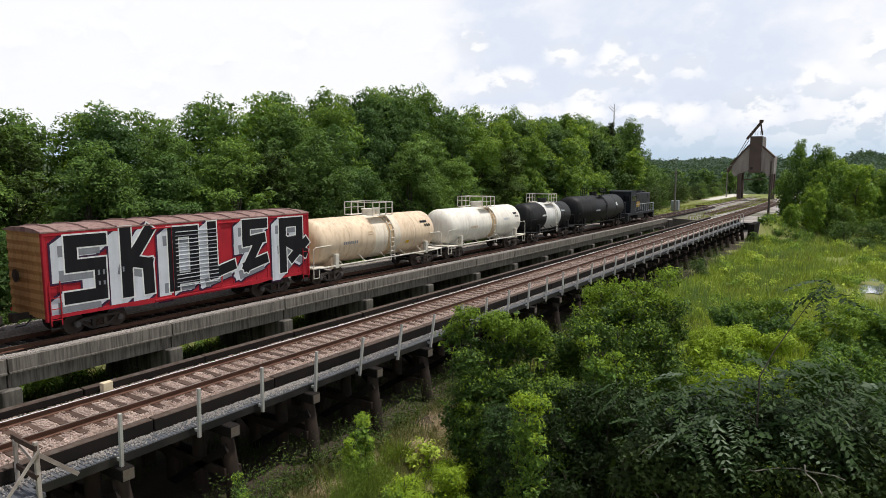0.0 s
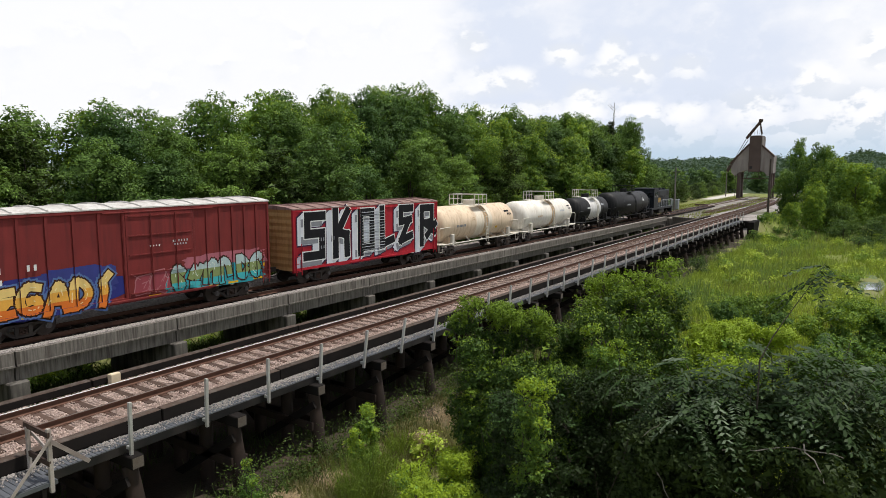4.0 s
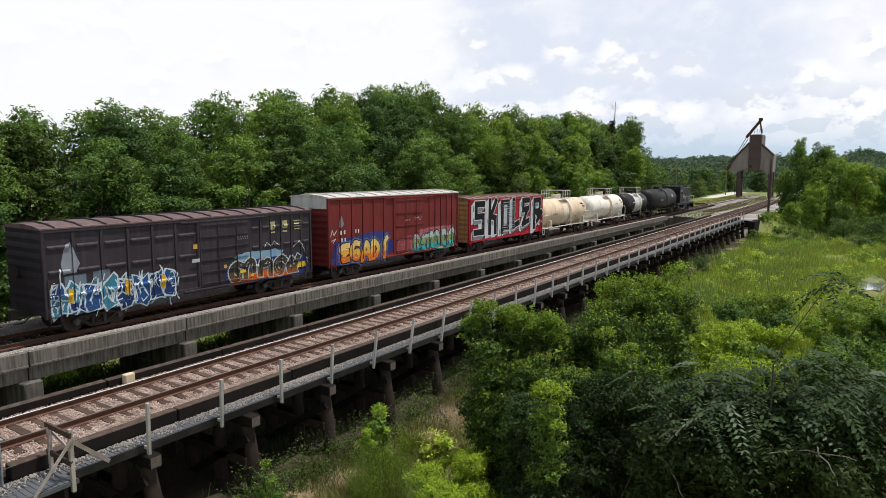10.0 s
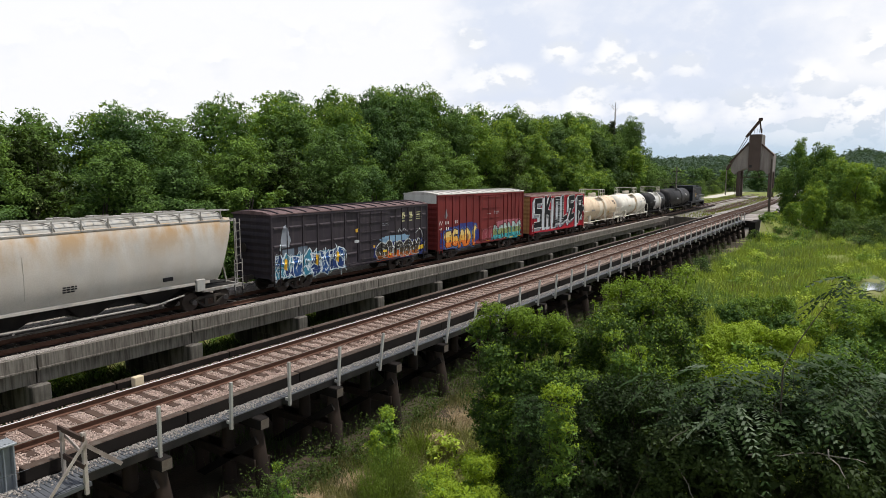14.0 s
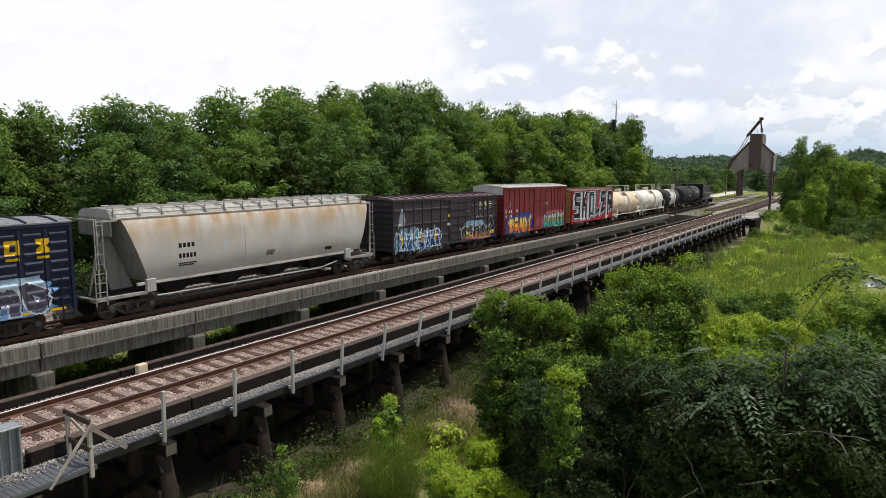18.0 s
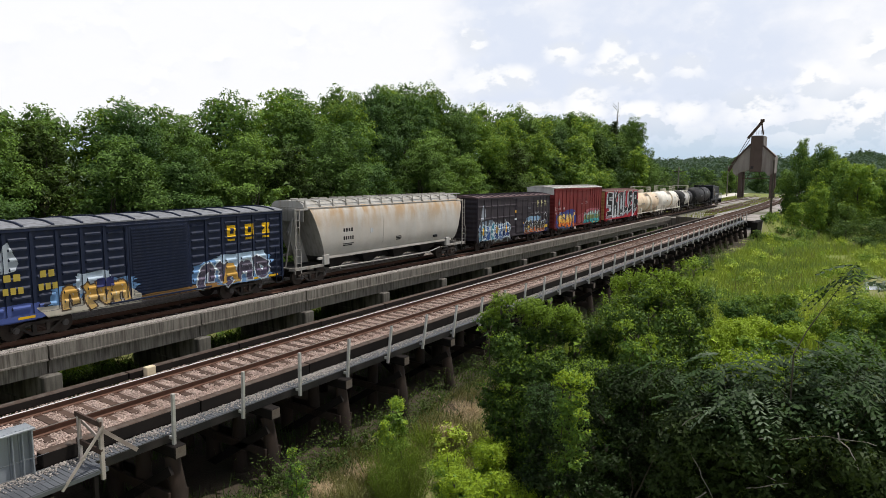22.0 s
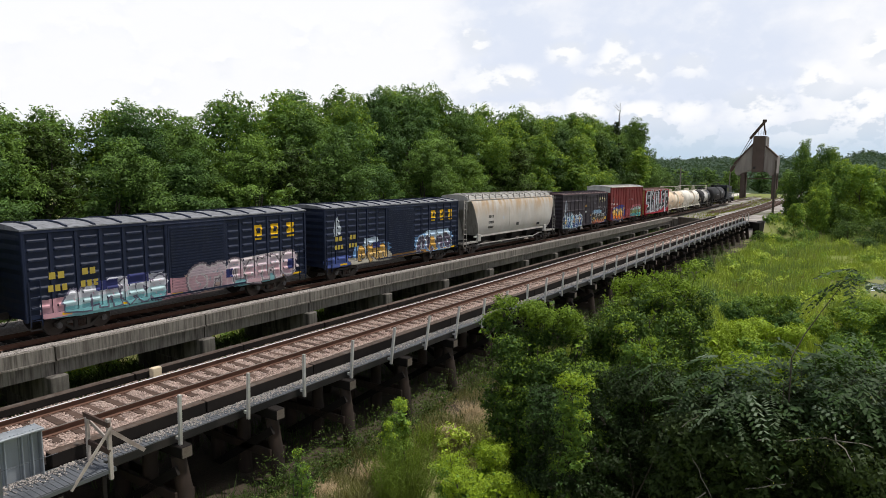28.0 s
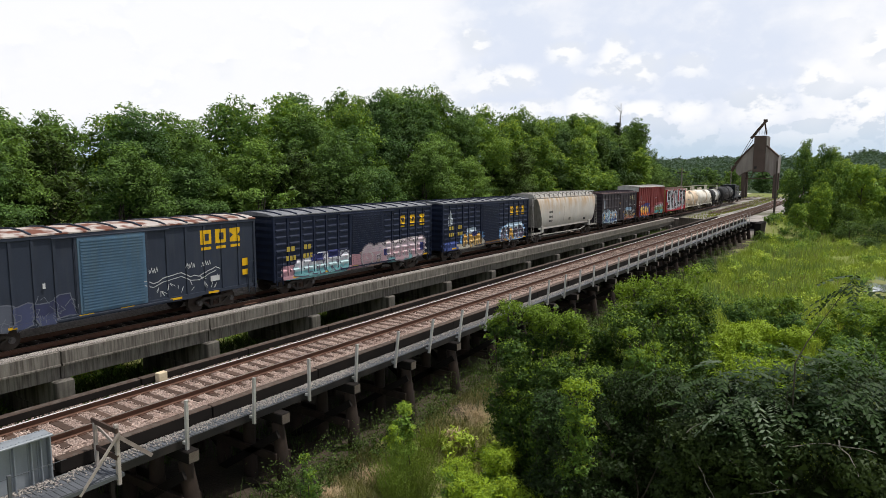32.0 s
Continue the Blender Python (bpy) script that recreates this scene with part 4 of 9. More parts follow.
# ---- trees and plants ----
def leaf_cloud(r, blobs, count, size, flat=0.22, hang=0.0, clump=0.34, core=0.1, per=12, air=0.2):
    """Leaves as three-cornered pieces on small clumps round the skins of the blobs (x, y, z, rx, ry, rz), with larger
    ones inside.
    Gives the leaves and how far up and out each one lies, towards the light."""
    blobs = np.asarray(blobs, float)
    area = (blobs[:, 3] * blobs[:, 4] * blobs[:, 5]) ** (2 / 3)
    m = per * len(blobs)
    k = r.choice(len(blobs), m, p=area / area.sum())
    d = r.normal(size=(m, 3))
    d /= np.linalg.norm(d, axis=1, keepdims=True)
    d[:, 2] = np.where((d[:, 2] < -0.35) & (r.rand(m) < 0.7), -d[:, 2], d[:, 2])
    rad = np.clip(r.normal(0.8, 0.13, m), 0.35, 1.0)
    c0 = blobs[k, :3] + d * rad[:, None] * blobs[k, 3:6]
    cr = clump * blobs[k, 3] * r.uniform(0.6, 1.25, m)
    idx = r.choice(m, count, p=cr ** 2 / (cr ** 2).sum())
    e = r.normal(size=(count, 3))
    e /= np.linalg.norm(e, axis=1, keepdims=True)
    e[:, 2] = np.where((e[:, 2] < -0.1) & (r.rand(count) < 0.7), -e[:, 2], e[:, 2])
    q = np.clip(r.normal(0.86, air, count), 0.2, 1.5)
    c = c0[idx] + e * (cr[idx] * q)[:, None] * np.array([1, 1, 0.9])
    nrm = (e * 0.6 + d[idx] * 0.4) * (1 - flat) + np.array([0, 0, 1.0]) * flat + r.normal(0, 0.36, (count, 3))
    s = size * r.uniform(0.6, 1.35, (count, 1))
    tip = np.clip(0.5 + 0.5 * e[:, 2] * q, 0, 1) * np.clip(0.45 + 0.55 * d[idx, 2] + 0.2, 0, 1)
    # the inside
    n2 = int(count * core)
    kk = r.choice(len(blobs), n2, p=area / area.sum())
    g = r.normal(size=(n2, 3))
    g /= np.linalg.norm(g, axis=1, keepdims=True)
    c[:n2] = blobs[kk, :3] + g * (0.72 * r.rand(n2, 1) ** 0.5) * blobs[kk, 3:6]
    s[:n2] *= 2.3
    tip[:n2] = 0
    nrm /= np.linalg.norm(nrm, axis=1, keepdims=True)
    t = np.cross(nrm, r.normal(size=(count, 3)))
    t /= np.linalg.norm(t, axis=1, keepdims=True)
    b = np.cross(nrm, t)
    end = t * s
    end[:, 2] -= (hang + 0.15) * s[:, 0]
    mid = b * s * 0.55
    return np.stack([c - t * s * 0.7 - mid, c - t * s * 0.7 + mid, c + end], 1), tip


def limb(s, a, b, r0, r1, rnd, n=3, wob=0.12):
    a, b = Vector(a), Vector(b)
    pts = []
    L = (b - a).length
    for i in range(n + 1):
        p = a.lerp(b, i / n)
        if 0 < i < n:
            p += Vector((rnd.uniform(-1, 1), rnd.uniform(-1, 1), rnd.uniform(-0.3, 0.3))) * wob * L
        pts.append(p)
    s.tube(pts, [r0 + (r1 - r0) * i / n for i in range(n + 1)], 6, caps=False)


def make_tree(h, w, leaves, size, lm, lm2, seed, base=0.22, blobs_n=26, narrow=0.0, mix=0.3, trunk_r=None, flat=0.2, bumpy=1.0, air=0.13):
    """Meshes of one tree: trunk with limbs, and a crown of leaf clumps with gaps."""
    rnd, r = random.Random(seed), np.random.RandomState(seed)
    wood, blobs = Shape(), []
    tr = trunk_r or h * 0.018
    lean = (rnd.uniform(-0.04, 0.04) * h, rnd.uniform(-0.04, 0.04) * h)
    limb(wood, (0, 0, -0.4), (lean[0], lean[1], h * 0.72), tr, tr * 0.25, rnd, 5, 0.02)
    for i in range(blobs_n):
        u = base + (0.97 - base) * (i + rnd.random()) / blobs_n
        # crown outline: wide low down, round on top
        env = w * 0.5 * (math.sin(math.pi * min(1, (u - base) / (1 - base) * 0.72 + 0.27)) ** 0.7) * (1 - narrow * u)
        a = rnd.uniform(0, 6.283)
        q = rnd.random() ** 0.35 * env * 0.85
        c = (lean[0] * u + q * math.cos(a), lean[1] * u + q * math.sin(a), u * h)
        rr = rnd.uniform(0.16, 0.29) * w * 0.9 * bumpy
        rr = min(rr, (1.02 - u) * h * 0.6 + 0.12 * w)
        blobs.append((*c, rr * rnd.uniform(0.9, 1.2), rr * rnd.uniform(0.9, 1.2), rr * rnd.uniform(0.95, 1.3)))
        if i % 2 == 0:
            limb(wood, (lean[0] * u * 0.7, lean[1] * u * 0.7, max(base * 0.7, u * 0.72) * h), c, tr * 0.3, tr * 0.06, rnd, 3, 0.06)
    q, tip = leaf_cloud(r, blobs, leaves, size, flat, air=air)
    # brighter leaves on upper outer clumps: sunlight put into the leaf colour
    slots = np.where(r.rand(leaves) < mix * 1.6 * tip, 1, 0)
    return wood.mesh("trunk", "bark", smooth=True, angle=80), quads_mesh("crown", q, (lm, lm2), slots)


def plant_tree(meshes, x, y, rz=0, k=1.0, kz=None, label="", group="", name="tree", z=None):
    z0 = float(land(x, y)) if z is None else z
    ob = thing(name, label, "tree" if name == "tree" else "shrub", group=group)
    ob.matrix_basis = Matrix.Translation((x, y, z0)) @ Matrix.Rotation(rz, 4, "Z") @ Matrix.Diagonal((k, k, kz or k, 1))
    part("trunk", meshes[0], ob)
    part("crown", meshes[1], ob)
    return ob


rt = random.Random(21)
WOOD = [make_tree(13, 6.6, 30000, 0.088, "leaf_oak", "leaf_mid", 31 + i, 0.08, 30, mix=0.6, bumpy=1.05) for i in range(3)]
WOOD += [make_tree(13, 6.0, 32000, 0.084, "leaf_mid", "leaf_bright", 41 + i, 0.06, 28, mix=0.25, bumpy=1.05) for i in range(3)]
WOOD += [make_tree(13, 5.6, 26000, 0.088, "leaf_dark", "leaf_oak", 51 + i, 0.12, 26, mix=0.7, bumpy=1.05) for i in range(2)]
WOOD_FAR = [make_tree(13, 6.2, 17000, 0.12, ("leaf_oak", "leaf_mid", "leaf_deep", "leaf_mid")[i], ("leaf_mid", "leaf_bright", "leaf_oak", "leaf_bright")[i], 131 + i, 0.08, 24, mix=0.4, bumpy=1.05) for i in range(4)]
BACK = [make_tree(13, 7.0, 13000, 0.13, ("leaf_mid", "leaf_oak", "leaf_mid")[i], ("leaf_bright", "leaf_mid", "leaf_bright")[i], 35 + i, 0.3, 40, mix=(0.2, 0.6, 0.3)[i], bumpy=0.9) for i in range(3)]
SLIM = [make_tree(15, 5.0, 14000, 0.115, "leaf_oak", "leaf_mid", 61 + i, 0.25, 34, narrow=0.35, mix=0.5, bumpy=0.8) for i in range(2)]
# mostly dark leaf colours: understory shade put into the shrubs
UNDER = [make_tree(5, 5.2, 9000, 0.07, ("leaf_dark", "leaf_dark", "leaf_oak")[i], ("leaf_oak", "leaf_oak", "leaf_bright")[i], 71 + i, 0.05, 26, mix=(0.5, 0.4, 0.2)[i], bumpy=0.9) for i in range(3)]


def wood_top(x):
    """Skyline of the wood above datum along the line 22 m beyond the trestle."""
    return float(np.interp(x, [5, 16, 22, 26, 30, 36, 42, 46, 50, 57, 61, 64, 70, 77, 86, 95, 104, 112, 130], [9.8, 10.0, 10.4, 10.5, 11.2, 12.0, 13.1, 13.8, 14.7, 14.0, 12.6, 12.9, 12.8, 13.6, 13.0, 14.6, 13.0, 13.6, 14.6]))


LB = ("dense green broadleaf tree in a summer wood", "dark green oak in a dense wood edge", "tall leafy tree in the trackside wood", "leafy tree deep in the trackside wood")
for row, (yy, step, f) in enumerate(((17.6, 3.5, 0.70), (21.0, 4.0, 0.93), (25.0, 3.9, 0.985))):
    x = 1.0 + row * 1.3
    while x < (112 if row < 2 else 132):
        y = yy + rt.uniform(-1.4, 1.4) + 1.6 * float(smooth(50, 100, x))
        q = (y + 16.8) / 38.8
        top = 6.4 + (wood_top(x / q) - 6.4) * q
        g0 = float(land(x, y))
        top = g0 + (top - g0) * f * (rt.uniform(0.78, 1.2) if row == 0 else rt.uniform(0.95, 1.03))
        kz = max(0.5, (top - g0) / 13.5)
        # front trees at the left in darker leaves, painting the wood's low shade
        src = BACK if row > 1 else (WOOD[6:] + WOOD[:2] if x < 20 else WOOD[:6]) if row else WOOD[6:] + WOOD[:1] if x < 28 else WOOD[:2] + WOOD[6:]
        if row < 2 and (39 < x < 49 or x > 66):  # paler, younger stands
            src = WOOD_FAR if x > 62 else WOOD[3:6] + WOOD[:2] + (WOOD[3:6] if row else [])
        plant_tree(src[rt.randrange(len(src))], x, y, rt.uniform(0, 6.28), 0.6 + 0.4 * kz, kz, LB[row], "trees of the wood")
        x += step * (rt.uniform(0.8, 1.6) if row == 0 else rt.uniform(0.8, 1.2))
x = 6.0
while x < 112:
    plant_tree(UNDER[2 if rt.random() < 0.22 else rt.randrange(2)], x, 14.6 + rt.uniform(-0.6, 1.0) + 1.8 * float(smooth(40, 105, x)), rt.uniform(0, 6.28), rt.uniform(0.75, 1.1), rt.uniform(0.55, 1.1), "green leafy shrub at the wood's edge", "shrubs of the wood edge", "shrub")
    x += rt.uniform(2.8, 5.2)
for x, y, hh in ((96, 24, 15.2), (101, 25.5, 14.9), (107, 24.5, 13.2), (118, 27, 14.6), (130, 27, 15.2), (136, 27.6, 16.4), (141, 28.4, 14.8)):
    plant_tree(SLIM[rt.randrange(2)], x, y, rt.uniform(0, 6.28), 0.95, (hh - float(land(x, y))) / 15.3, "tall slender leafy tree at the end of the wood", "trees of the wood")
for x, y, top, k in ((118.2, 20.2, 14.6, 0.9), (118.5, 21.5, 12.0, 0.6), (112, 19.5, 9.5, 0.6)):
    plant_tree(WOOD[rt.randrange(6)], x, y, rt.uniform(0, 6.28), k, (top - float(land(x, y))) / 13.2, "tall leafy tree at the end of the wood", "trees of the wood")
# low growth closing the wood towards the yard
for x, y, h in ((122, 19.5, 5), (128, 20.5, 4.5), (134, 22, 5.5), (141, 22.5, 5), (148, 24, 5.5), (156, 26, 5.2), (165, 29, 5.5), (176, 31, 5), (188, 33, 5.5), (118, 18.5, 4)):
    plant_tree(UNDER[rt.randrange(3)], x, y, rt.uniform(0, 6.28), 1.1, h / 5, "green bushes at the edge of the yard", "bushes by the yard", "shrub")


def dead_tree():
    t = thing("dead_tree", "bare grey dead tree top above the wood", "tree", m=pose(116, 24.3, 0))
    s, rnd = Shape(), random.Random(5)
    limb(s, (0, 0, -4), (0.5, -0.4, 17.9), 0.3, 0.04, rnd, 6, 0.008)
    part("trunk", s.mesh("trunk", "deadwood", smooth=True), t)
    for i in range(14):
        z = 10.5 + i * 0.5
        a = rnd.uniform(0, 6.28)
        L = rnd.uniform(0.5, 1.5) * (1.2 - i / 22)
        b = Shape()
        limb(b, (0.4 * z / 18, -0.3 * z / 18, z), (math.cos(a) * L, math.sin(a) * L, z + 0.5 + rnd.random() * 0.5), 0.05, 0.012, rnd, 3, 0.08)
        part("branch", b.mesh("branch", "deadwood"), t)
    part("ivy", quads_mesh("ivy", leaf_cloud(np.random.RandomState(3), [(0.2, -0.1, z, 0.75, 0.75, 0.9) for z in np.arange(5, 14.5, 0.8)], 4200, 0.12)[0], ("leaf_dark", "leaf_oak"), None), t, "dark ivy round the dead trunk")


dead_tree()

# far woods and hills
def far_woods():
    """Rolling wooded hills, nearer crowns larger."""
    r = np.random.RandomState(8)
    blobs = []
    for i in range(6500):
        d = 190 + 850 * r.rand() ** 1.15
        a = radians(r.uniform(-32, 26))
        x, y = d * math.cos(a), -17 + d * math.sin(a)
        if x < 330 and -8 < y < 36 + 0.06 * (x - 100):
            continue
        h = r.uniform(6, 9.5) * (1 + d / 1500)
        k = h * r.uniform(0.55, 0.9)
        blobs.append((x, y, float(land(x, y)) + h * 0.4, k, k, h * 0.6))
    blobs = np.array(blobs)
    n = 400000
    q = leaf_cloud(r, blobs, n, 1.0, 0.3, per=6)[0]
    c = q.mean(1)
    size = (np.hypot(c[:, 0], c[:, 1]) / 480)[:, None, None]
    q = c[:, None] + (q - c[:, None]) * size
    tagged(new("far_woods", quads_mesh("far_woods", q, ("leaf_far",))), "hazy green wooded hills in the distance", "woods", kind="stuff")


far_woods()

# trees to the right of the yard
RT = [make_tree(8.5, 6.2, 15000, 0.12, ("leaf_mid", "leaf_mid", "leaf_mid")[i], ("leaf_bright", "leaf_bright", "leaf_bright")[i], 81 + i, 0.08, 22, mix=0.4, bumpy=1.05) for i in range(3)]
RT_FAR = [make_tree(8.5, 7.5, 7000, 0.19, "leaf_oak", "leaf_mid", 181 + i, 0.08, 18, mix=0.5, bumpy=1.05) for i in range(2)]
for x, y, h, k in ((113.5, -6.0, 9.9, 0.8), (116, -8.2, 9.2, 0.85), (110, -10.4, 7.0, 0.9), (106, -8.8, 4.2, 0.6), (116, -11.0, 7.3, 0.95), (121, -15.5, 6.2, 1.0), (113, -13.6, 6.6, 1.0), (124, -20, 5.8, 1.0),
                   (128, -12, 6.6, 1.0), (117, -18.5, 6.4, 1.0), (130, -25, 5.2, 1.0), (122, -24.5, 5.4, 1.0), (101, -6.8, 1.6, 0.4), (134, -16, 5.6, 1.0), (142, -22, 5.2, 1.0), (140, -30, 5.0, 1.0), (121, -9.0, 8.8, 1.0), (127, -30, 5.0, 1.0)):
    g0 = float(land(x, y))
    plant_tree(RT[rt.randrange(3)], x, y, rt.uniform(0, 6.28), k, (h - g0) / 8.7, "bushy bright green tree beside the yard bank", "trees by the yard")

for x, y, top, k in ((168, 34, 5.5, 0.8), (176, 38, 7.5, 0.9), (184, 37, 6.5, 0.9), (192, 41, 7.5, 0.9), (201, 42, 6.0, 0.9), (212, 45, 6.5, 1.0), (223, 46, 5.5, 0.9), (235, 50, 6.2, 1.0), (250, 52, 6.0, 1.0), (262, 50, 5.5, 1.0),
                     (275, 47, 5.5, 1.0), (290, 46, 5.8, 1.1), (300, 38, 5.2, 1.1), (310, 28, 5.4, 1.1), (315, 18, 5.2, 1.1), (318, 8, 5.6, 1.1), (320, -3, 5.4, 1.2), (150, 30, 6.5, 0.8), (158, 33, 6.0, 0.8)):
    plant_tree(RT_FAR[rt.randrange(2)], x, y, rt.uniform(0, 6.28), k * 1.15, (top - float(land(x, y))) / 8.7, "rounded green tree beyond the yard", "trees beyond the yard")
for k in range(26):
    x = 142 + 6.5 * k
    y = 25.0 + 0.09 * (x - 140) + rt.uniform(-1.5, 1.5)
    plant_tree(UNDER[rt.randrange(3)], x, y, rt.uniform(0, 6.28), rt.uniform(0.9, 1.3), rt.uniform(0.6, 1.1), "green bushes at the edge of the yard", "bushes by the yard", "shrub")

# shrubs in the middle distance of the marsh
for x, y, top, k in ((88, -4.2, -3.2, 0.35), (60, -4.0, -3.0, 0.4), 
                     (84, -19, -2.2, 1.0), (92, -15, -3.0, 0.8), (100, -13, -2.0, 0.9), (104, -17, -1.4, 1.0), (88, -24, -1.6, 1.1), (96, -20, -0.6, 1.0), (101, -23, 0.4, 1.1), (107, -21, 0.8, 1.1), (108, -12.5, -0.4, 0.9), (76, -22, -2.2, 0.8), (70, -20.5, -2.6, 0.7), (112, -24, 1.5, 1.1), (99, -16, -1.8, 0.8)):
    plant_tree(UNDER[2], x, y, rt.uniform(0, 6.28), k, max(0.25, (top + 1.3 + 3.2) / 4.9), "low green marsh shrub", "marsh shrubs", "shrub")


def foreground_tree(name, x, y, blobs, split, leaves, size, lm, lm2, seed, label, flat=0.22, hang=0.1, mix=0.3):
    rnd, r = random.Random(seed), np.random.RandomState(seed)
    z0 = float(land(x, y))
    t = thing(name, label, name, m=pose(x, y, z0))
    wood = Shape()
    low = [(b[0] - x, b[1] - y, b[2] - z0, b[3], b[4], b[5]) for b in blobs]
    for i, b in enumerate(low):
        o = (rnd.uniform(-0.5, 0.5), rnd.uniform(-0.5, 0.5))
        if i % 7 == 0:
            limb(wood, (o[0], o[1], -0.3), (b[0], b[1], b[2] - b[5] * 0.3), 0.03, 0.008, rnd, 5, 0.05)
        for _ in range(3):
            limb(wood, (b[0], b[1], b[2] - b[5] * 0.6), (b[0] + rnd.uniform(-0.7, 0.7) * b[3], b[1] + rnd.uniform(-0.7, 0.7) * b[4], b[2] + rnd.uniform(-0.4, 0.6) * b[5]), 0.012, 0.004, rnd, 3, 0.08)
    part("trunk", wood.mesh("trunk", "bark", smooth=True, angle=80), t)
    # dark body first, then young growth standing out, with sunlight put into its colour
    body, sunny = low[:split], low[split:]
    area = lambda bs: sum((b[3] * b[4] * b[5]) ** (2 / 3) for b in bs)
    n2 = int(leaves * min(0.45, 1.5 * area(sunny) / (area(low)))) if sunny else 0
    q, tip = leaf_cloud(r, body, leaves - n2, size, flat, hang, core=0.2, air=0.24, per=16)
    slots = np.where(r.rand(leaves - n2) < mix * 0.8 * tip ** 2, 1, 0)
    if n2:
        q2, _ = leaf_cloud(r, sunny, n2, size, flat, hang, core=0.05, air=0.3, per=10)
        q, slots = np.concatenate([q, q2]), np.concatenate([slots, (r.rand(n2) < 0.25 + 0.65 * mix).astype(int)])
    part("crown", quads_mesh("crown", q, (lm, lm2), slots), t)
    return t


def blob_field(rnd, cols, lit_first):
    """Clumps stacked in columns (x, y, top, radius): those of the body, then those of the young growth, coloured as
    sunlit, on the first few, and how many the body has.
    """
    out, young = [], []
    for i, (x, y, top, rad) in enumerate(cols):
        z, first = top - rad * 0.6, True
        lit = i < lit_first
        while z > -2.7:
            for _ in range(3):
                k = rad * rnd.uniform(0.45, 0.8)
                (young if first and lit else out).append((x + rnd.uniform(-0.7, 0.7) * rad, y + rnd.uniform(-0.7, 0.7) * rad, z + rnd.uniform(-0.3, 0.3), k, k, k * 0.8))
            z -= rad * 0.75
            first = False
        # tufts out of the sides, also in the sunlit colour
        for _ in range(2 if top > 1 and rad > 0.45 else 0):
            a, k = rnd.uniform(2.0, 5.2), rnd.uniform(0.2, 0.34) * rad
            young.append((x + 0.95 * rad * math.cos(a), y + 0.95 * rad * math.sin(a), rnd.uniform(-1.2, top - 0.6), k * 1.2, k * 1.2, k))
        # young shoots standing out of the top, coloured brighter as if sunlit
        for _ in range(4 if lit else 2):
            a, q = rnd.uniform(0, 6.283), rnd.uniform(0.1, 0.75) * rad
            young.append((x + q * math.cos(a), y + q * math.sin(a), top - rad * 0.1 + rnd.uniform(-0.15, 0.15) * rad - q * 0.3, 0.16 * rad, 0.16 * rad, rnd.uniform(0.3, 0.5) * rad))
    return out + young, len(out)


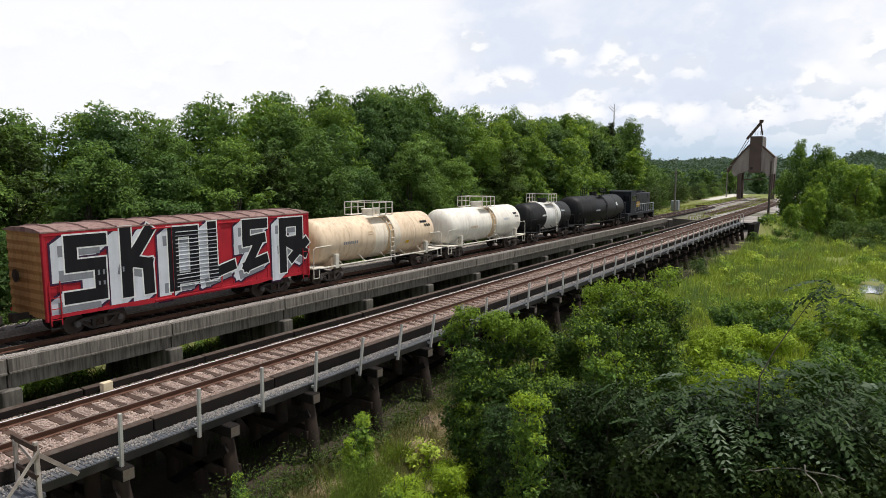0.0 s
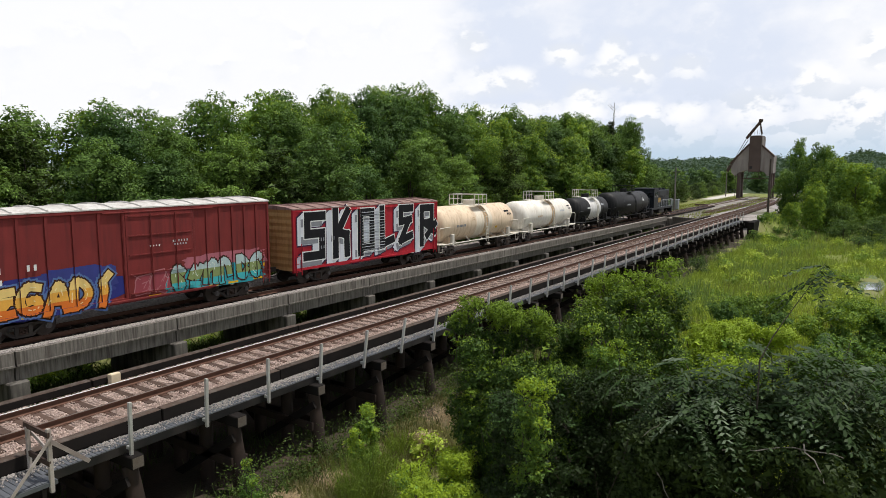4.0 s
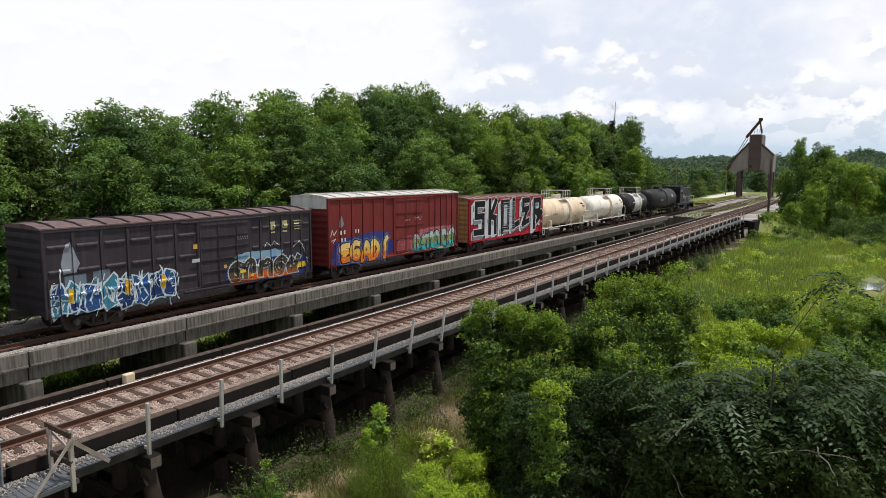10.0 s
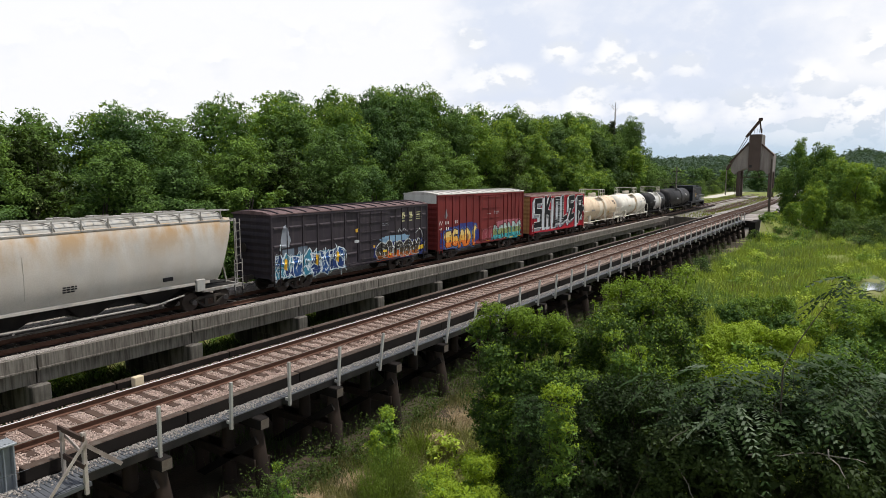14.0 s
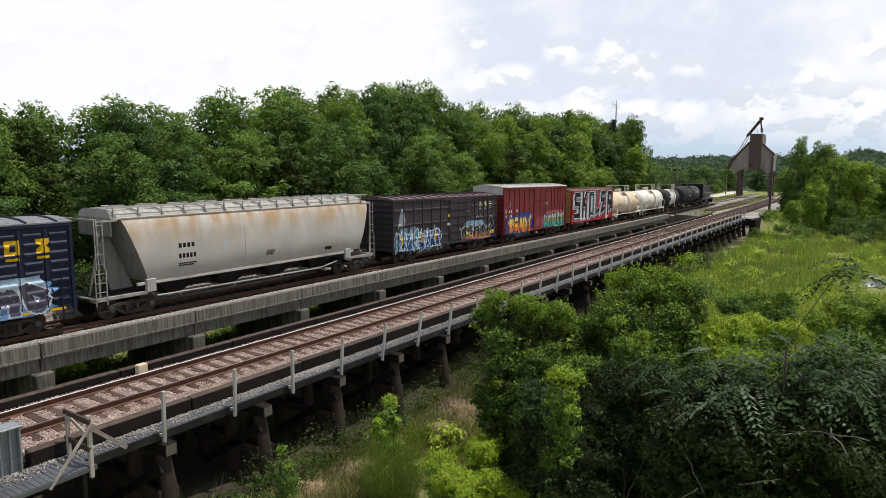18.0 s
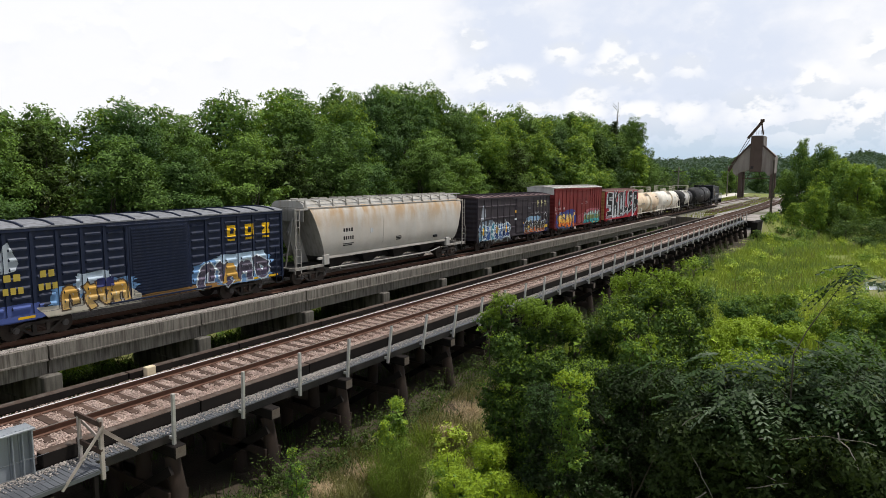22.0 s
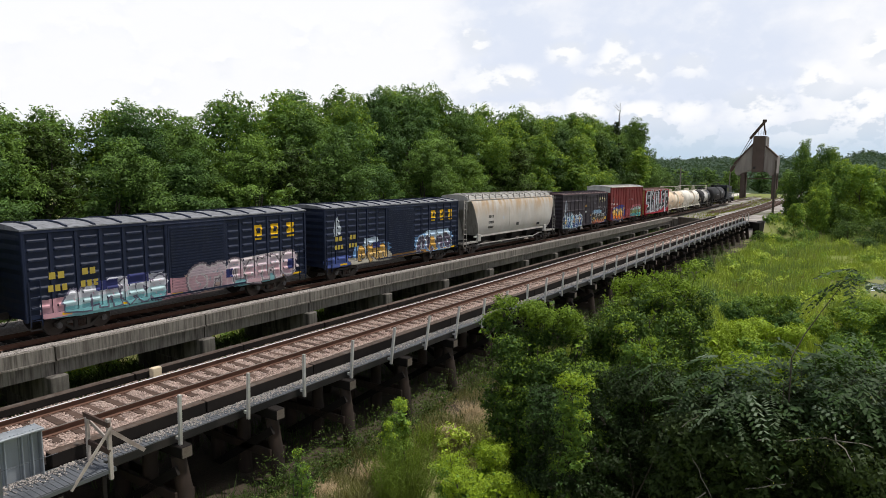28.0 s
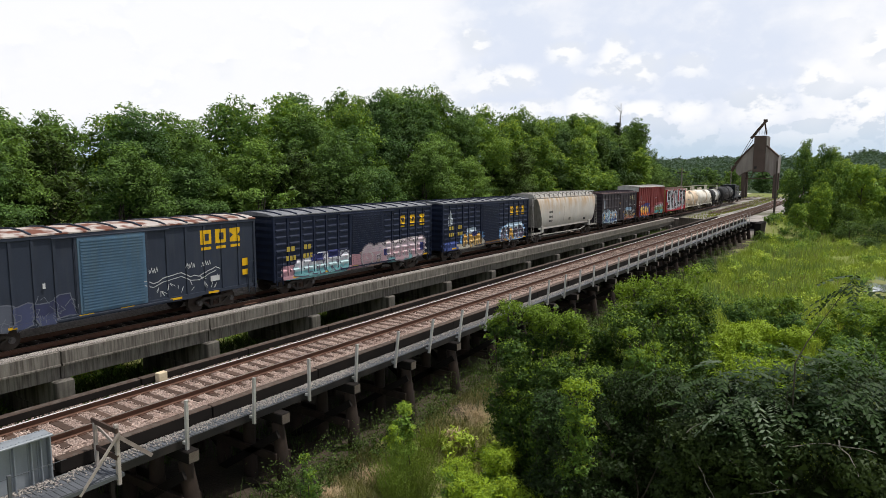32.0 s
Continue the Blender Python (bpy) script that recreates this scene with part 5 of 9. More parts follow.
rb = random.Random(33)
FG = [
    (14.2, -10.2, [(14.02, -8.9, 3.0, 0.5), (14.78, -9.15, 2.9, 0.5), (15.11, -9.63, 2.91, 0.5), (15.45, -10.2, 2.65, 0.55), (16.22, -10.52, 2.34, 0.55), (13.56, -9.63, 2.33, 0.5), (13.66, -10.32, 2.28, 0.6), (14.13, -11.05, 2.15, 0.65), (12.67, -10.88, 1.3, 0.55), (12.6, -11.7, 1.24, 0.6)], 95000, 0.04, "leaf_deep", "leaf_bright", "dense bushy tree with bright new leaves at its tips", 1.0),
    (16.4, -12.0, [(17.03, -10.67, 2.99, 0.55), (17.42, -11.15, 3.46, 0.6), (17.28, -11.8, 3.72, 0.62), (17.63, -12.29, 3.81, 0.6), (17.76, -12.6, 3.27, 0.55), (16.57, -11.73, 3.28, 0.6), (16.93, -12.28, 3.21, 0.6), (15.79, -11.56, 2.88, 0.6), (15.68, -12.29, 2.98, 0.65), (16.04, -12.88, 2.71, 0.6), (14.37, -12.32, 2.17, 0.7), (14.77, -12.98, 1.91, 0.7)], 95000, 0.04, "leaf_deep", "leaf_bright", "rounded dark green tree with yellow-green shoots", 1.1),
    (11.5, -11.8, [(11.59, -11.71, 2.3, 0.3), (11.47, -11.95, 2.1, 0.28)], 9000, 0.036, "leaf_mid", "leaf_bright", "slender sapling with bright yellow-green leaves", 0.9),
    (13.6, -12.5, [(13.57, -12.41, 2.93, 0.36), (13.69, -12.63, 2.75, 0.36)], 10000, 0.036, "leaf_mid", "leaf_bright", "young shoot with bright yellow-green leaves", 0.9),
    # undergrowth whose dark leaf colours stand in for its shade
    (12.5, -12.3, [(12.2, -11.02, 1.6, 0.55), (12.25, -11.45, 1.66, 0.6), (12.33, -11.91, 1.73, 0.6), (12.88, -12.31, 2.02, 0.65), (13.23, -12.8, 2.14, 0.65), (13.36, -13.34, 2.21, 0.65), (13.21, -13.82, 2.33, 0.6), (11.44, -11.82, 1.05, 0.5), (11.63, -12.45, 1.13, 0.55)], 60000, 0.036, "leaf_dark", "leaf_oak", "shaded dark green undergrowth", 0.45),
    (25.3, -12.8, [(24.62, -11.8, 0.35, 0.75), (26.09, -12.2, 0.35, 0.8), (27.67, -12.75, 0.3, 0.8), (27.11, -13.72, 0.35, 0.8), (22.84, -12.81, 0.2, 0.85), (23.47, -13.76, 0.2, 0.85), (25.2, -13.2, 0.4, 0.8)], 40000, 0.055, "leaf_mid", "leaf_bright", "broad yellow-green shrub in the marsh", 1.6),
    (38.5, -11.6, [(38.88, -11.45, -0.5, 1.0), (39.6, -12.3, -0.75, 1.0), (37.3, -11.1, -0.9, 1.0), (38.2, -12.6, -0.8, 1.0)], 16000, 0.07, "leaf_mid", "leaf_bright", "round green marsh shrub", 0.9),
    (31.6, -16.4, [(32.89, -15.16, -0.17, 0.8), (33.41, -15.85, 0.2, 0.8), (35.18, -16.65, 0.38, 0.9), (34.58, -17.62, 0.09, 0.9), (28.95, -16.51, -0.13, 0.9), (28.29, -17.42, -0.48, 0.9), (28.09, -15.27, -0.35, 0.8)], 36000, 0.065, "leaf_mid", "leaf_bright", "broad sunlit marsh shrub", 0.8),
    (12.0, -9.5, [(12.18, -8.68, -0.24, 0.5), (13.33, -8.61, -0.35, 0.5), (12.78, -9.56, -0.11, 0.55), (11.53, -9.55, -0.38, 0.55), (11.48, -10.36, -0.2, 0.55), (10.8, -10.28, -0.37, 0.5)], 44000, 0.034, "leaf_mid", "leaf_bright", "bright green leafy bush on the sunny ground", 1.0),
    (14.7, -4.9, [(14.96, -4.83, -0.88, 0.35), (14.43, -5.02, -1.2, 0.35)], 7000, 0.04, "leaf_mid", "leaf_bright", "leafy green sapling below the trestle", 0.5),
    (9.4, -6.4, [(9.38, -6.26, 0.04, 0.18), (9.32, -6.58, -0.24, 0.2)], 3500, 0.03, "leaf_mid", "leaf_bright", "tall leafy weed below the trestle", 0.5),
]
for k, (x, y, cols, n, sz, a, b, lab, mx) in enumerate(FG):
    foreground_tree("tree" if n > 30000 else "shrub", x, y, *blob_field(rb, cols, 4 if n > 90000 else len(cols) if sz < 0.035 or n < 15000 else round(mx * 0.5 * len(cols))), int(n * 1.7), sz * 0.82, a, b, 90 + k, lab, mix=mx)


def wispy_bush(x, y, h, spread, stems, seed, label):
    """A bush of many fine upright stems with narrow leaves."""
    r = np.random.RandomState(seed)
    z0 = float(land(x, y))
    t = thing("shrub", label, "shrub", m=pose(x, y, z0))
    a, q = r.uniform(0, 6.283, stems), np.sqrt(r.rand(stems)) * spread * 0.55
    foot = np.stack([np.cos(a) * q, np.sin(a) * q, np.full(stems, -0.05)], 1)
    tip = foot + np.stack([np.cos(a) * q * 1.0, np.sin(a) * q * 1.0, h * r.uniform(0.6, 1.05, stems) * (1.1 - 0.45 * q / spread)], 1) + r.normal(0, 0.08, (stems, 3))
    side = np.stack([-np.sin(a), np.cos(a), np.zeros(stems)], 1) * 0.006
    part("stem_tuft", quads_mesh("stem_tuft", np.stack([foot - side, foot + side, tip], 1), ("weed",)), t)
    k = r.randint(0, stems, stems * 26)
    u = r.uniform(0.15, 1.02, (len(k), 1))
    c = foot[k] * (1 - u) + tip[k] * u
    d = r.normal(size=(len(k), 3)) * 0.6 + np.array([0, 0, 1.0])
    d *= 0.055 / np.linalg.norm(d, axis=1, keepdims=True) * r.uniform(0.6, 1.3, (len(k), 1))
    w = np.cross(d, r.normal(size=(len(k), 3)))
    w *= 0.008 / np.linalg.norm(w, axis=1, keepdims=True)
    part("foliage", quads_mesh("foliage", np.stack([c - w, c + w, c + d], 1), ("weed_sun", "leaf_bright"), (r.rand(len(k)) < 0.3).astype(int)), t)


wispy_bush(13.7, -5.95, 2.15, 1.05, 760, 5, "tall wispy yellow-green bush of fine upright stems")
wispy_bush(15.6, -4.7, 0.9, 0.6, 220, 7, "low wispy yellow-green bush of fine stems")
wispy_bush(17.3, -4.3, 0.7, 0.6, 200, 8, "low wispy yellow-green bush of fine stems")


def pinnate_tree():
    """The near tree with long feathered leaves."""
    rnd, r = random.Random(77), np.random.RandomState(77)
    x, y = 12.2, -15.9
    z0 = float(land(x, y))
    t = thing("tree", "dark green tree with long drooping feathered leaves", "tree", m=pose(x, y, z0))
    wood = Shape()
    quads, slots = [], []
    # tips of the boughs
    tips = [(12.5, -14.4, 2.9), (13.1, -15.1, 3.1), (13.7, -15.9, 3.2), (14.3, -16.8, 3.3), (11.8, -16.4, 3.1), (12.0, -15.3, 3.0), (11.7, -14.6, 2.7), (12.6, -16.6, 3.2), (11.9, -14.0, 2.7), (12.6, -17.4, 3.4), (12.9, -15.7, 3.2), (12.1, -14.5, 2.8), (11.6, -15.6, 2.9), (11.5, -15.0, 2.6), (11.8, -17.0, 3.15), (12.9, -17.3, 3.3)]
    shoot = (12.65, -16.42, 4.85)
    for tx, ty, tz in tips + [shoot]:
        b = Vector((tx - x, ty - y, tz - z0))
        a = Vector((rnd.uniform(-0.3, 0.3), rnd.uniform(-0.3, 0.3), b.z * rnd.uniform(0.45, 0.6)))
        if tz > 4:
            a = Vector((-0.25, 0.25, 3.3 - z0))
        limb(wood, (0, 0, -0.3), a, 0.018 if tz > 4 else 0.045, 0.012, rnd, 4, 0.03)
        limb(wood, a, b, 0.011, 0.004, rnd, 4, 0.03)
        for k in range(12 if tz > 4 else 27):
            u = rnd.uniform(0.78, 1.0)
            root = a.lerp(b, u) + Vector((rnd.uniform(-0.45, 0.45), rnd.uniform(-0.45, 0.45), rnd.uniform(-0.3, 0.3))) * (0.05 if tz > 4 else 1)
            ang = rnd.uniform(0, 6.283)
            d = Vector((math.cos(ang), math.sin(ang), rnd.uniform(-0.75, 0.35))).normalized()
            L = rnd.uniform(0.45, 0.9)
            # a few fronds take the pale colour as painted highlights
            pale = rnd.random() < 0.09
            side = d.cross(Vector((0, 0, 1))).normalized()
            for i in range(9):
                v = (i + 1) / 9
                p = root + d * L * v + Vector((0, 0, -0.4 * L * v * v))
                ll = 0.122 * (1.1 - 0.55 * abs(v - 0.45))
                for s in (-1, 1):
                    e = (side * s + d * 0.45 + Vector((rnd.uniform(-0.3, 0.3), rnd.uniform(-0.3, 0.3), -0.35 + rnd.uniform(-0.4, 0.3)))).normalized() * ll
                    w = d * ll * 0.3
                    m = p + e * 0.5
                    quads.append([p, m - w, p + e, m + w])
                    slots.append(1 if pale else 0)
    for a, b in (((11.2, -15.3, 2.0), (11.15, -16.3, 2.3)), ((11.25, -14.8, 1.6), (11.1, -15.6, 1.4)), ((11.3, -14.2, 1.5), (10.95, -14.7, 0.9)), ((11.4, -16.2, 2.2), (11.0, -16.9, 2.35)),
                 ((11.0, -15.2, 1.2), (10.9, -15.8, 1.5)), ((11.2, -14.0, 1.9), (11.0, -14.4, 2.3)), ((10.9, -14.6, 1.0), (10.8, -14.2, 0.6)), ((11.1, -16.4, 2.4), (10.8, -16.7, 2.0))):
        twig = Shape()
        limb(twig, Vector(a) - Vector((x, y, z0)), Vector(b) - Vector((x, y, z0)), 0.012, 0.005, rnd, 5, 0.06)
        part("bare_twig", twig.mesh("bare_twig", "deadwood"), t, "pale bare twig")
    part("trunk", wood.mesh("trunk", "bark", smooth=True, angle=80), t)
    part("crown", quads_mesh("crown", np.array([[tuple(v) for v in q] for q in quads]), ("leaf_feather", "leaf_feather_pale"), slots), t)
    # inner and lower leaves in dark colour, standing in for the fronds' shade
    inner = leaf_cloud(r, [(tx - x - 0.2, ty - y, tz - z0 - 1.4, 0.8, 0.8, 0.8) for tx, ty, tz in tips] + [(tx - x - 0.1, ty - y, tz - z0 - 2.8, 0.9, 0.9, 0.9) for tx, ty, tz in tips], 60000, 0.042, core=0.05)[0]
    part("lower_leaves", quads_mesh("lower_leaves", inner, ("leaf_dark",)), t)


pinnate_tree()

# grass and weeds
def blades(name, n, place, h, w, mname, seed, label, spread=0.25):
    r = np.random.RandomState(seed)
    p = place(r, n)
    n = len(p)
    ang = r.uniform(0, 6.28, n)
    d = np.stack([np.cos(ang), np.sin(ang), np.zeros(n)], 1)
    k = r.uniform(0.5, 1.3, (n, 1))
    tip = p + np.array([0, 0, 1.0]) * h * k + r.normal(0, spread, (n, 3)) * h * k * np.array([1, 1, 0.2])
    q = np.stack([p - d * w * k, p + d * w * k, tip + d * w * 0.25, tip - d * w * 0.25], 1)
    tagged(new(name, quads_mesh(name, q, (mname,))), label, "grass", kind="stuff")


def on_land(x, y, sink=0.03):
    return np.stack([x, y, land(x, y) - sink], 1)


def patchy(p, r, cut, f=0.7):
    """Thins plants to uneven patches, and keeps them out of the ponds."""
    x, y = p[:, 0], p[:, 1]
    v = np.sin(x * f + 1.3 * np.sin(y * 0.6)) + np.sin(y * f * 1.4 + 1.1 * np.sin(x * 0.45)) + 0.8 * np.sin(x * f * 2.7 + y * 2.1)
    keep = v > cut + r.normal(0, 0.45, len(x))
    for cx, cy, rx, ry in PONDS:
        keep &= ((x - cx + 1.5) / (rx + 2)) ** 2 + ((y - cy) / (ry + 0.2)) ** 2 > 0.9
    return p[keep]


def place_marsh(r, n):
    x = 16 + 90 * r.beta(1.0, 1.5, n)
    y = -4.0 - (9 + 0.24 * x) * r.rand(n)
    k = y < -4.0 - 3.2 * smooth(27, 20, x)
    return patchy(on_land(x[k], y[k]), r, -1.1)


def place_reeds(r, n):
    x = 16 + 90 * r.beta(1.0, 1.5, n)
    y = -3.0 - (9 + 0.24 * x) * r.rand(n)
    k = y < -3.0 - 4.0 * smooth(27, 20, x)
    return patchy(on_land(x[k], y[k]), r, 0.6, 0.4)


def place_seed(r, n):
    x = 16 + 90 * r.beta(1.0, 1.5, n)
    y = -3.6 - (9 + 0.24 * x) * r.rand(n)
    return patchy(on_land(x + 11, y), r, 1.1, 0.33)


# bare dry patches on the slope
BARE = [(14.5, -4.0, 0.8), (20.6, -4.0, 1.4), (16.6, -3.5, 0.8), (12.6, -3.7, 0.7), (18.4, -4.4, 0.6)]


def place_near(r, n):
    x, y = 10 + 30 * r.beta(1, 1.5, n), r.uniform(-9.5, -2.6, n)
    k = y < -2.6 - np.maximum(0, 14 - x) * 0.8
    for cx, cy, q in BARE:
        k &= np.hypot(x - cx, y - cy) > q * r.uniform(0.6, 1.15, n)
    return patchy(on_land(x[k], y[k]), r, -0.9, 1.1)


def place_bare(r, n):
    i = r.randint(0, len(BARE), n)
    c = np.array(BARE)[i]
    a, q = r.uniform(0, 6.283, n), np.abs(r.normal(0, 0.5, n)) * c[:, 2]
    return on_land(c[:, 0] + q * np.cos(a), c[:, 1] + q * np.sin(a))


def place_litter(r, n):
    x, y = r.uniform(9, 30, n), r.uniform(-8.5, -3.0, n)
    return patchy(on_land(x, y), r, -0.3, 0.9)


def place_shade(r, n):
    x, y = 9 + 83 * r.beta(1, 2, n), r.uniform(-4.2, 3.4, n)
    return patchy(on_land(x, y), r, 0.2, 0.9)


def place_side(r, n):
    x, y = r.uniform(14, 50, n), r.uniform(-24, -8, n)
    return on_land(x, y)


def place_mid(r, n):
    x = r.uniform(8, 95, n)
    return on_land(x, r.uniform(3.2, 14, n))


def place_yard(r, n):
    x = r.uniform(104, 240, n)
    y = y2(x) + r.choice([-1, 1], n) * r.uniform(2.2, 7, n)
    return on_land(x, y)


blades("marsh_grass", 130000, place_marsh, 0.6, 0.026, "grass", 1, "tall bright green marsh grass", 0.35)
blades("marsh_reeds", 70000, place_reeds, 0.8, 0.03, "reed_blue", 6, "darker green reeds standing in the marsh", 0.18)
blades("seeding_grass", 26000, place_seed, 0.75, 0.016, "reed_brown", 26, "brownish seeding grass in the marsh", 0.2)
blades("side_grass", 26000, place_side, 0.7, 0.028, "grass", 7, "tall marsh grass between the shrubs")
blades("trestle_weeds", 90000, place_near, 0.26, 0.012, "meadow", 2, "green weeds and grass below the trestle", 0.4)
blades("dry_straw", 17000, place_bare, 0.1, 0.012, "straw", 33, "flattened dry straw on bare patches", 1.6)
blades("dry_grass", 46000, place_litter, 0.2, 0.008, "drygrass", 3, "dry straw-coloured grass stems below the trestle", 1.1)
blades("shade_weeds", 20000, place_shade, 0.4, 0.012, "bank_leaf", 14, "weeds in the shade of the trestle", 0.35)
blades("bank_grass", 34000, place_mid, 0.45, 0.05, "bank_leaf", 4, "green weeds between the two bridges", 0.7)
blades("yard_weeds", 6500, place_yard, 0.3, 0.05, "weed", 5, "sparse green weeds along the yard tracks")


def place_clump(r, n):
    cx, cy = 11.5 + 68 * r.beta(0.9, 1.6, 170), r.uniform(-3.3, -2.2, 170)
    k = r.randint(0, 170, n)
    return on_land(cx[k] + r.normal(0, 0.35, n), cy[k] + r.normal(0, 0.35, n))


r_w = np.random.RandomState(17)
pts = place_clump(r_w, 20000)
pts[:, 2] += r_w.rand(20000) ** 1.5 * 1.1
ang_w = r_w.normal(size=(20000, 3))
ang_w /= np.linalg.norm(ang_w, axis=1, keepdims=True)
ax_w = np.cross(ang_w, r_w.normal(size=(20000, 3)))
ax_w /= np.linalg.norm(ax_w, axis=1, keepdims=True)
tagged(new("undergrowth", quads_mesh("undergrowth", np.stack([pts - ang_w * 0.045, pts - ax_w * 0.02, pts + ang_w * 0.045, pts + ax_w * 0.02], 1), ("bank_leaf",))), "leafy green undergrowth along the trestle", "undergrowth", kind="stuff")


def marsh_plants():
    r = np.random.RandomState(29)
    n = 900
    x = 17 + 88 * r.beta(1.0, 1.3, n)
    y = -4.5 - (9 + 0.24 * x) * r.rand(n)
    p = patchy(on_land(x, y), r, -0.2, 0.5)
    k = r.uniform(0.25, 0.7, len(p)) * (1 + p[:, 0] / 150)
    blobs = np.stack([p[:, 0], p[:, 1], p[:, 2] + 0.25 * k, k, k, k * 0.75], 1)
    q, tip = leaf_cloud(r, blobs, 70000, 0.075, 0.4, per=5)
    q[:, :, 2] += 0.05
    tagged(new("marsh_plants", quads_mesh("marsh_plants", q, ("leaf_mid", "leaf_bright", "grass"), np.where(r.rand(70000) < 0.6 * tip, 1, np.where(np.sin(q[:, 0, 0] * 0.9) > 0.5, 0, 2)))), "low leafy green plants between the marsh grass", "undergrowth", kind="stuff")


marsh_plants()


def shade_plants():
    r = np.random.RandomState(31)
    n = 120
    x = np.concatenate([r.uniform(10, 18, 50), r.uniform(18, 60, 70)])
    y = np.concatenate([r.uniform(-3.6, -2.6, 50), r.uniform(-3.3, -2.2, 70)])
    k = r.uniform(0.16, 0.42, n)
    # mostly dark leaves: the shade over this ground is put into their colour
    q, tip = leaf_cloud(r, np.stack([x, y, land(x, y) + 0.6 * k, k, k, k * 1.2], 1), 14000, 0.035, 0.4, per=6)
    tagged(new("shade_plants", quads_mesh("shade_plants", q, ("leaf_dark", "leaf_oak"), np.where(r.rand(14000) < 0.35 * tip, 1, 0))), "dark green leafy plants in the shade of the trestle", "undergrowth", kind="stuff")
    x = r.uniform(91, 104, 160)
    y = r.uniform(-9.5, -3.6, 160)
    k = r.uniform(0.25, 0.6, 160)
    q, tip = leaf_cloud(r, np.stack([x, y, land(x, y) + 0.3 * k, k, k, k], 1), 16000, 0.09, 0.4, per=6)
    tagged(new("bank_plants", quads_mesh("bank_plants", q, ("leaf_mid", "leaf_bright"), np.where(r.rand(16000) < 0.5 * tip, 1, 0))), "low green plants on the bank by the abutment", "undergrowth", kind="stuff")


shade_plants()


def strip_plants():
    r = np.random.RandomState(41)
    n = 260
    x = r.uniform(4, 90, n)
    y = y2(x) + 3.3 + r.uniform(0.0, 1.4, n)
    k = r.uniform(0.25, 0.6, n)
    q, tip = leaf_cloud(r, np.stack([x, y, land(x, y) + 0.5 * k, k, k, k * 1.3], 1), 24000, 0.06, 0.4, per=6)
    # upper leaves take the brighter colour, painting sunlight on the strip
    tagged(new("strip_plants", quads_mesh("strip_plants", q, ("leaf_mid", "leaf_bright"), np.where(r.rand(24000) < 0.8 * tip, 1, 0))), "sunlit green plants between the viaduct and the wood", "undergrowth", kind="stuff")


strip_plants()
# ---- the freight train: every car stands with its middle at 0, rail top at z = 0, forward along +x ----
def paint(rgb, name="spray_paint", rough=0.5):
    key = "p" + "_".join(f"{c:.3f}" for c in rgb)
    if key not in M:
        M[key] = mat(name, rgb, 0.65, 0, 0.14, 1.5, 25, 0.04, spec=0.12, dirt=tuple(c * 0.45 + 0.02 for c in rgb), dirt_amt=0.35, streak=True)
    return key


def car_paint(name, rgb, dirt, amt, rough=0.5):
    M[name] = mat(name, rgb, rough + 0.12, 0, 0.22, 0.9, 20, 0.05, spec=0.2, dirt=dirt, dirt_amt=amt, streak=True, dirt_scale=1.6)
    return name


car_paint("skoler_red", (0.40, 0.018, 0.030), (0.20, 0.02, 0.025), 0.5)
car_paint("tan_end", (0.46, 0.27, 0.11), (0.20, 0.10, 0.045), 0.6, 0.6)
car_paint("roof_pink", (0.26, 0.17, 0.15), (0.11, 0.05, 0.045), 0.8, 0.7)
car_paint("barn_red", (0.185, 0.028, 0.026), (0.09, 0.02, 0.02), 0.7)
car_paint("roof_white", (0.55, 0.53, 0.50), (0.25, 0.2, 0.17), 0.6, 0.6)
car_paint("brown_black", (0.040, 0.033, 0.040), (0.075, 0.06, 0.06), 0.6)
car_paint("roof_brown", (0.15, 0.10, 0.10), (0.06, 0.04, 0.04), 0.7, 0.6)
car_paint("navy", (0.012, 0.018, 0.041), (0.03, 0.033, 0.044), 0.5, 0.4)
car_paint("roof_grey", (0.20, 0.205, 0.22), (0.07, 0.07, 0.08), 0.8, 0.5)
car_paint("slate_blue", (0.031, 0.039, 0.058), (0.052, 0.056, 0.066), 0.5)
M["roof_rusty"] = mat("roof_rusty", (0.44, 0.39, 0.36), 0.8, 0, 0.25, 0.9, 20, 0.05, spec=0.2, dirt=(0.15, 0.055, 0.035), dirt_amt=0.97, dirt_scale=1.5, edge=(0.46, 0.56))
car_paint("door_blue", (0.085, 0.155, 0.23), (0.11, 0.15, 0.16), 0.6)
M["hopper_grey"] = mat("hopper_grey", (0.50, 0.47, 0.43), 0.6, 0, 0.25, 0.7, 20, 0.05, spec=0.2, dirt=(0.40, 0.25, 0.115), dirt_amt=0.9, streak=True, dirt_scale=0.9, edge=(0.36, 0.62), fall=(1.8, 1.8, 0.6))


def rust_from_top(m, low, high):
    """Lets the stains of a material start at the top and run out downwards."""
    n, l = m.node_tree.nodes, m.node_tree.links
    mx = [q for q in n if q.bl_idname == "ShaderNodeMix"][0]
    src = mx.inputs[0].links[0].from_socket
    sep, mr, mu = n.new("ShaderNodeSeparateXYZ"), n.new("ShaderNodeMapRange"), n.new("ShaderNodeMath")
    l.new([q for q in n if q.bl_idname == "ShaderNodeTexCoord"][0].outputs["Object"], sep.inputs[0])
    l.new(sep.outputs["Z"], mr.inputs["Value"])
    mr.inputs["From Min"].default_value, mr.inputs["From Max"].default_value = low, high
    mr.inputs["To Min"].default_value = 0.15
    mu.operation = "MULTIPLY"
    l.new(src, mu.inputs[0])
    l.new(mr.outputs[0], mu.inputs[1])
    l.new(mu.outputs[0], mx.inputs[0])


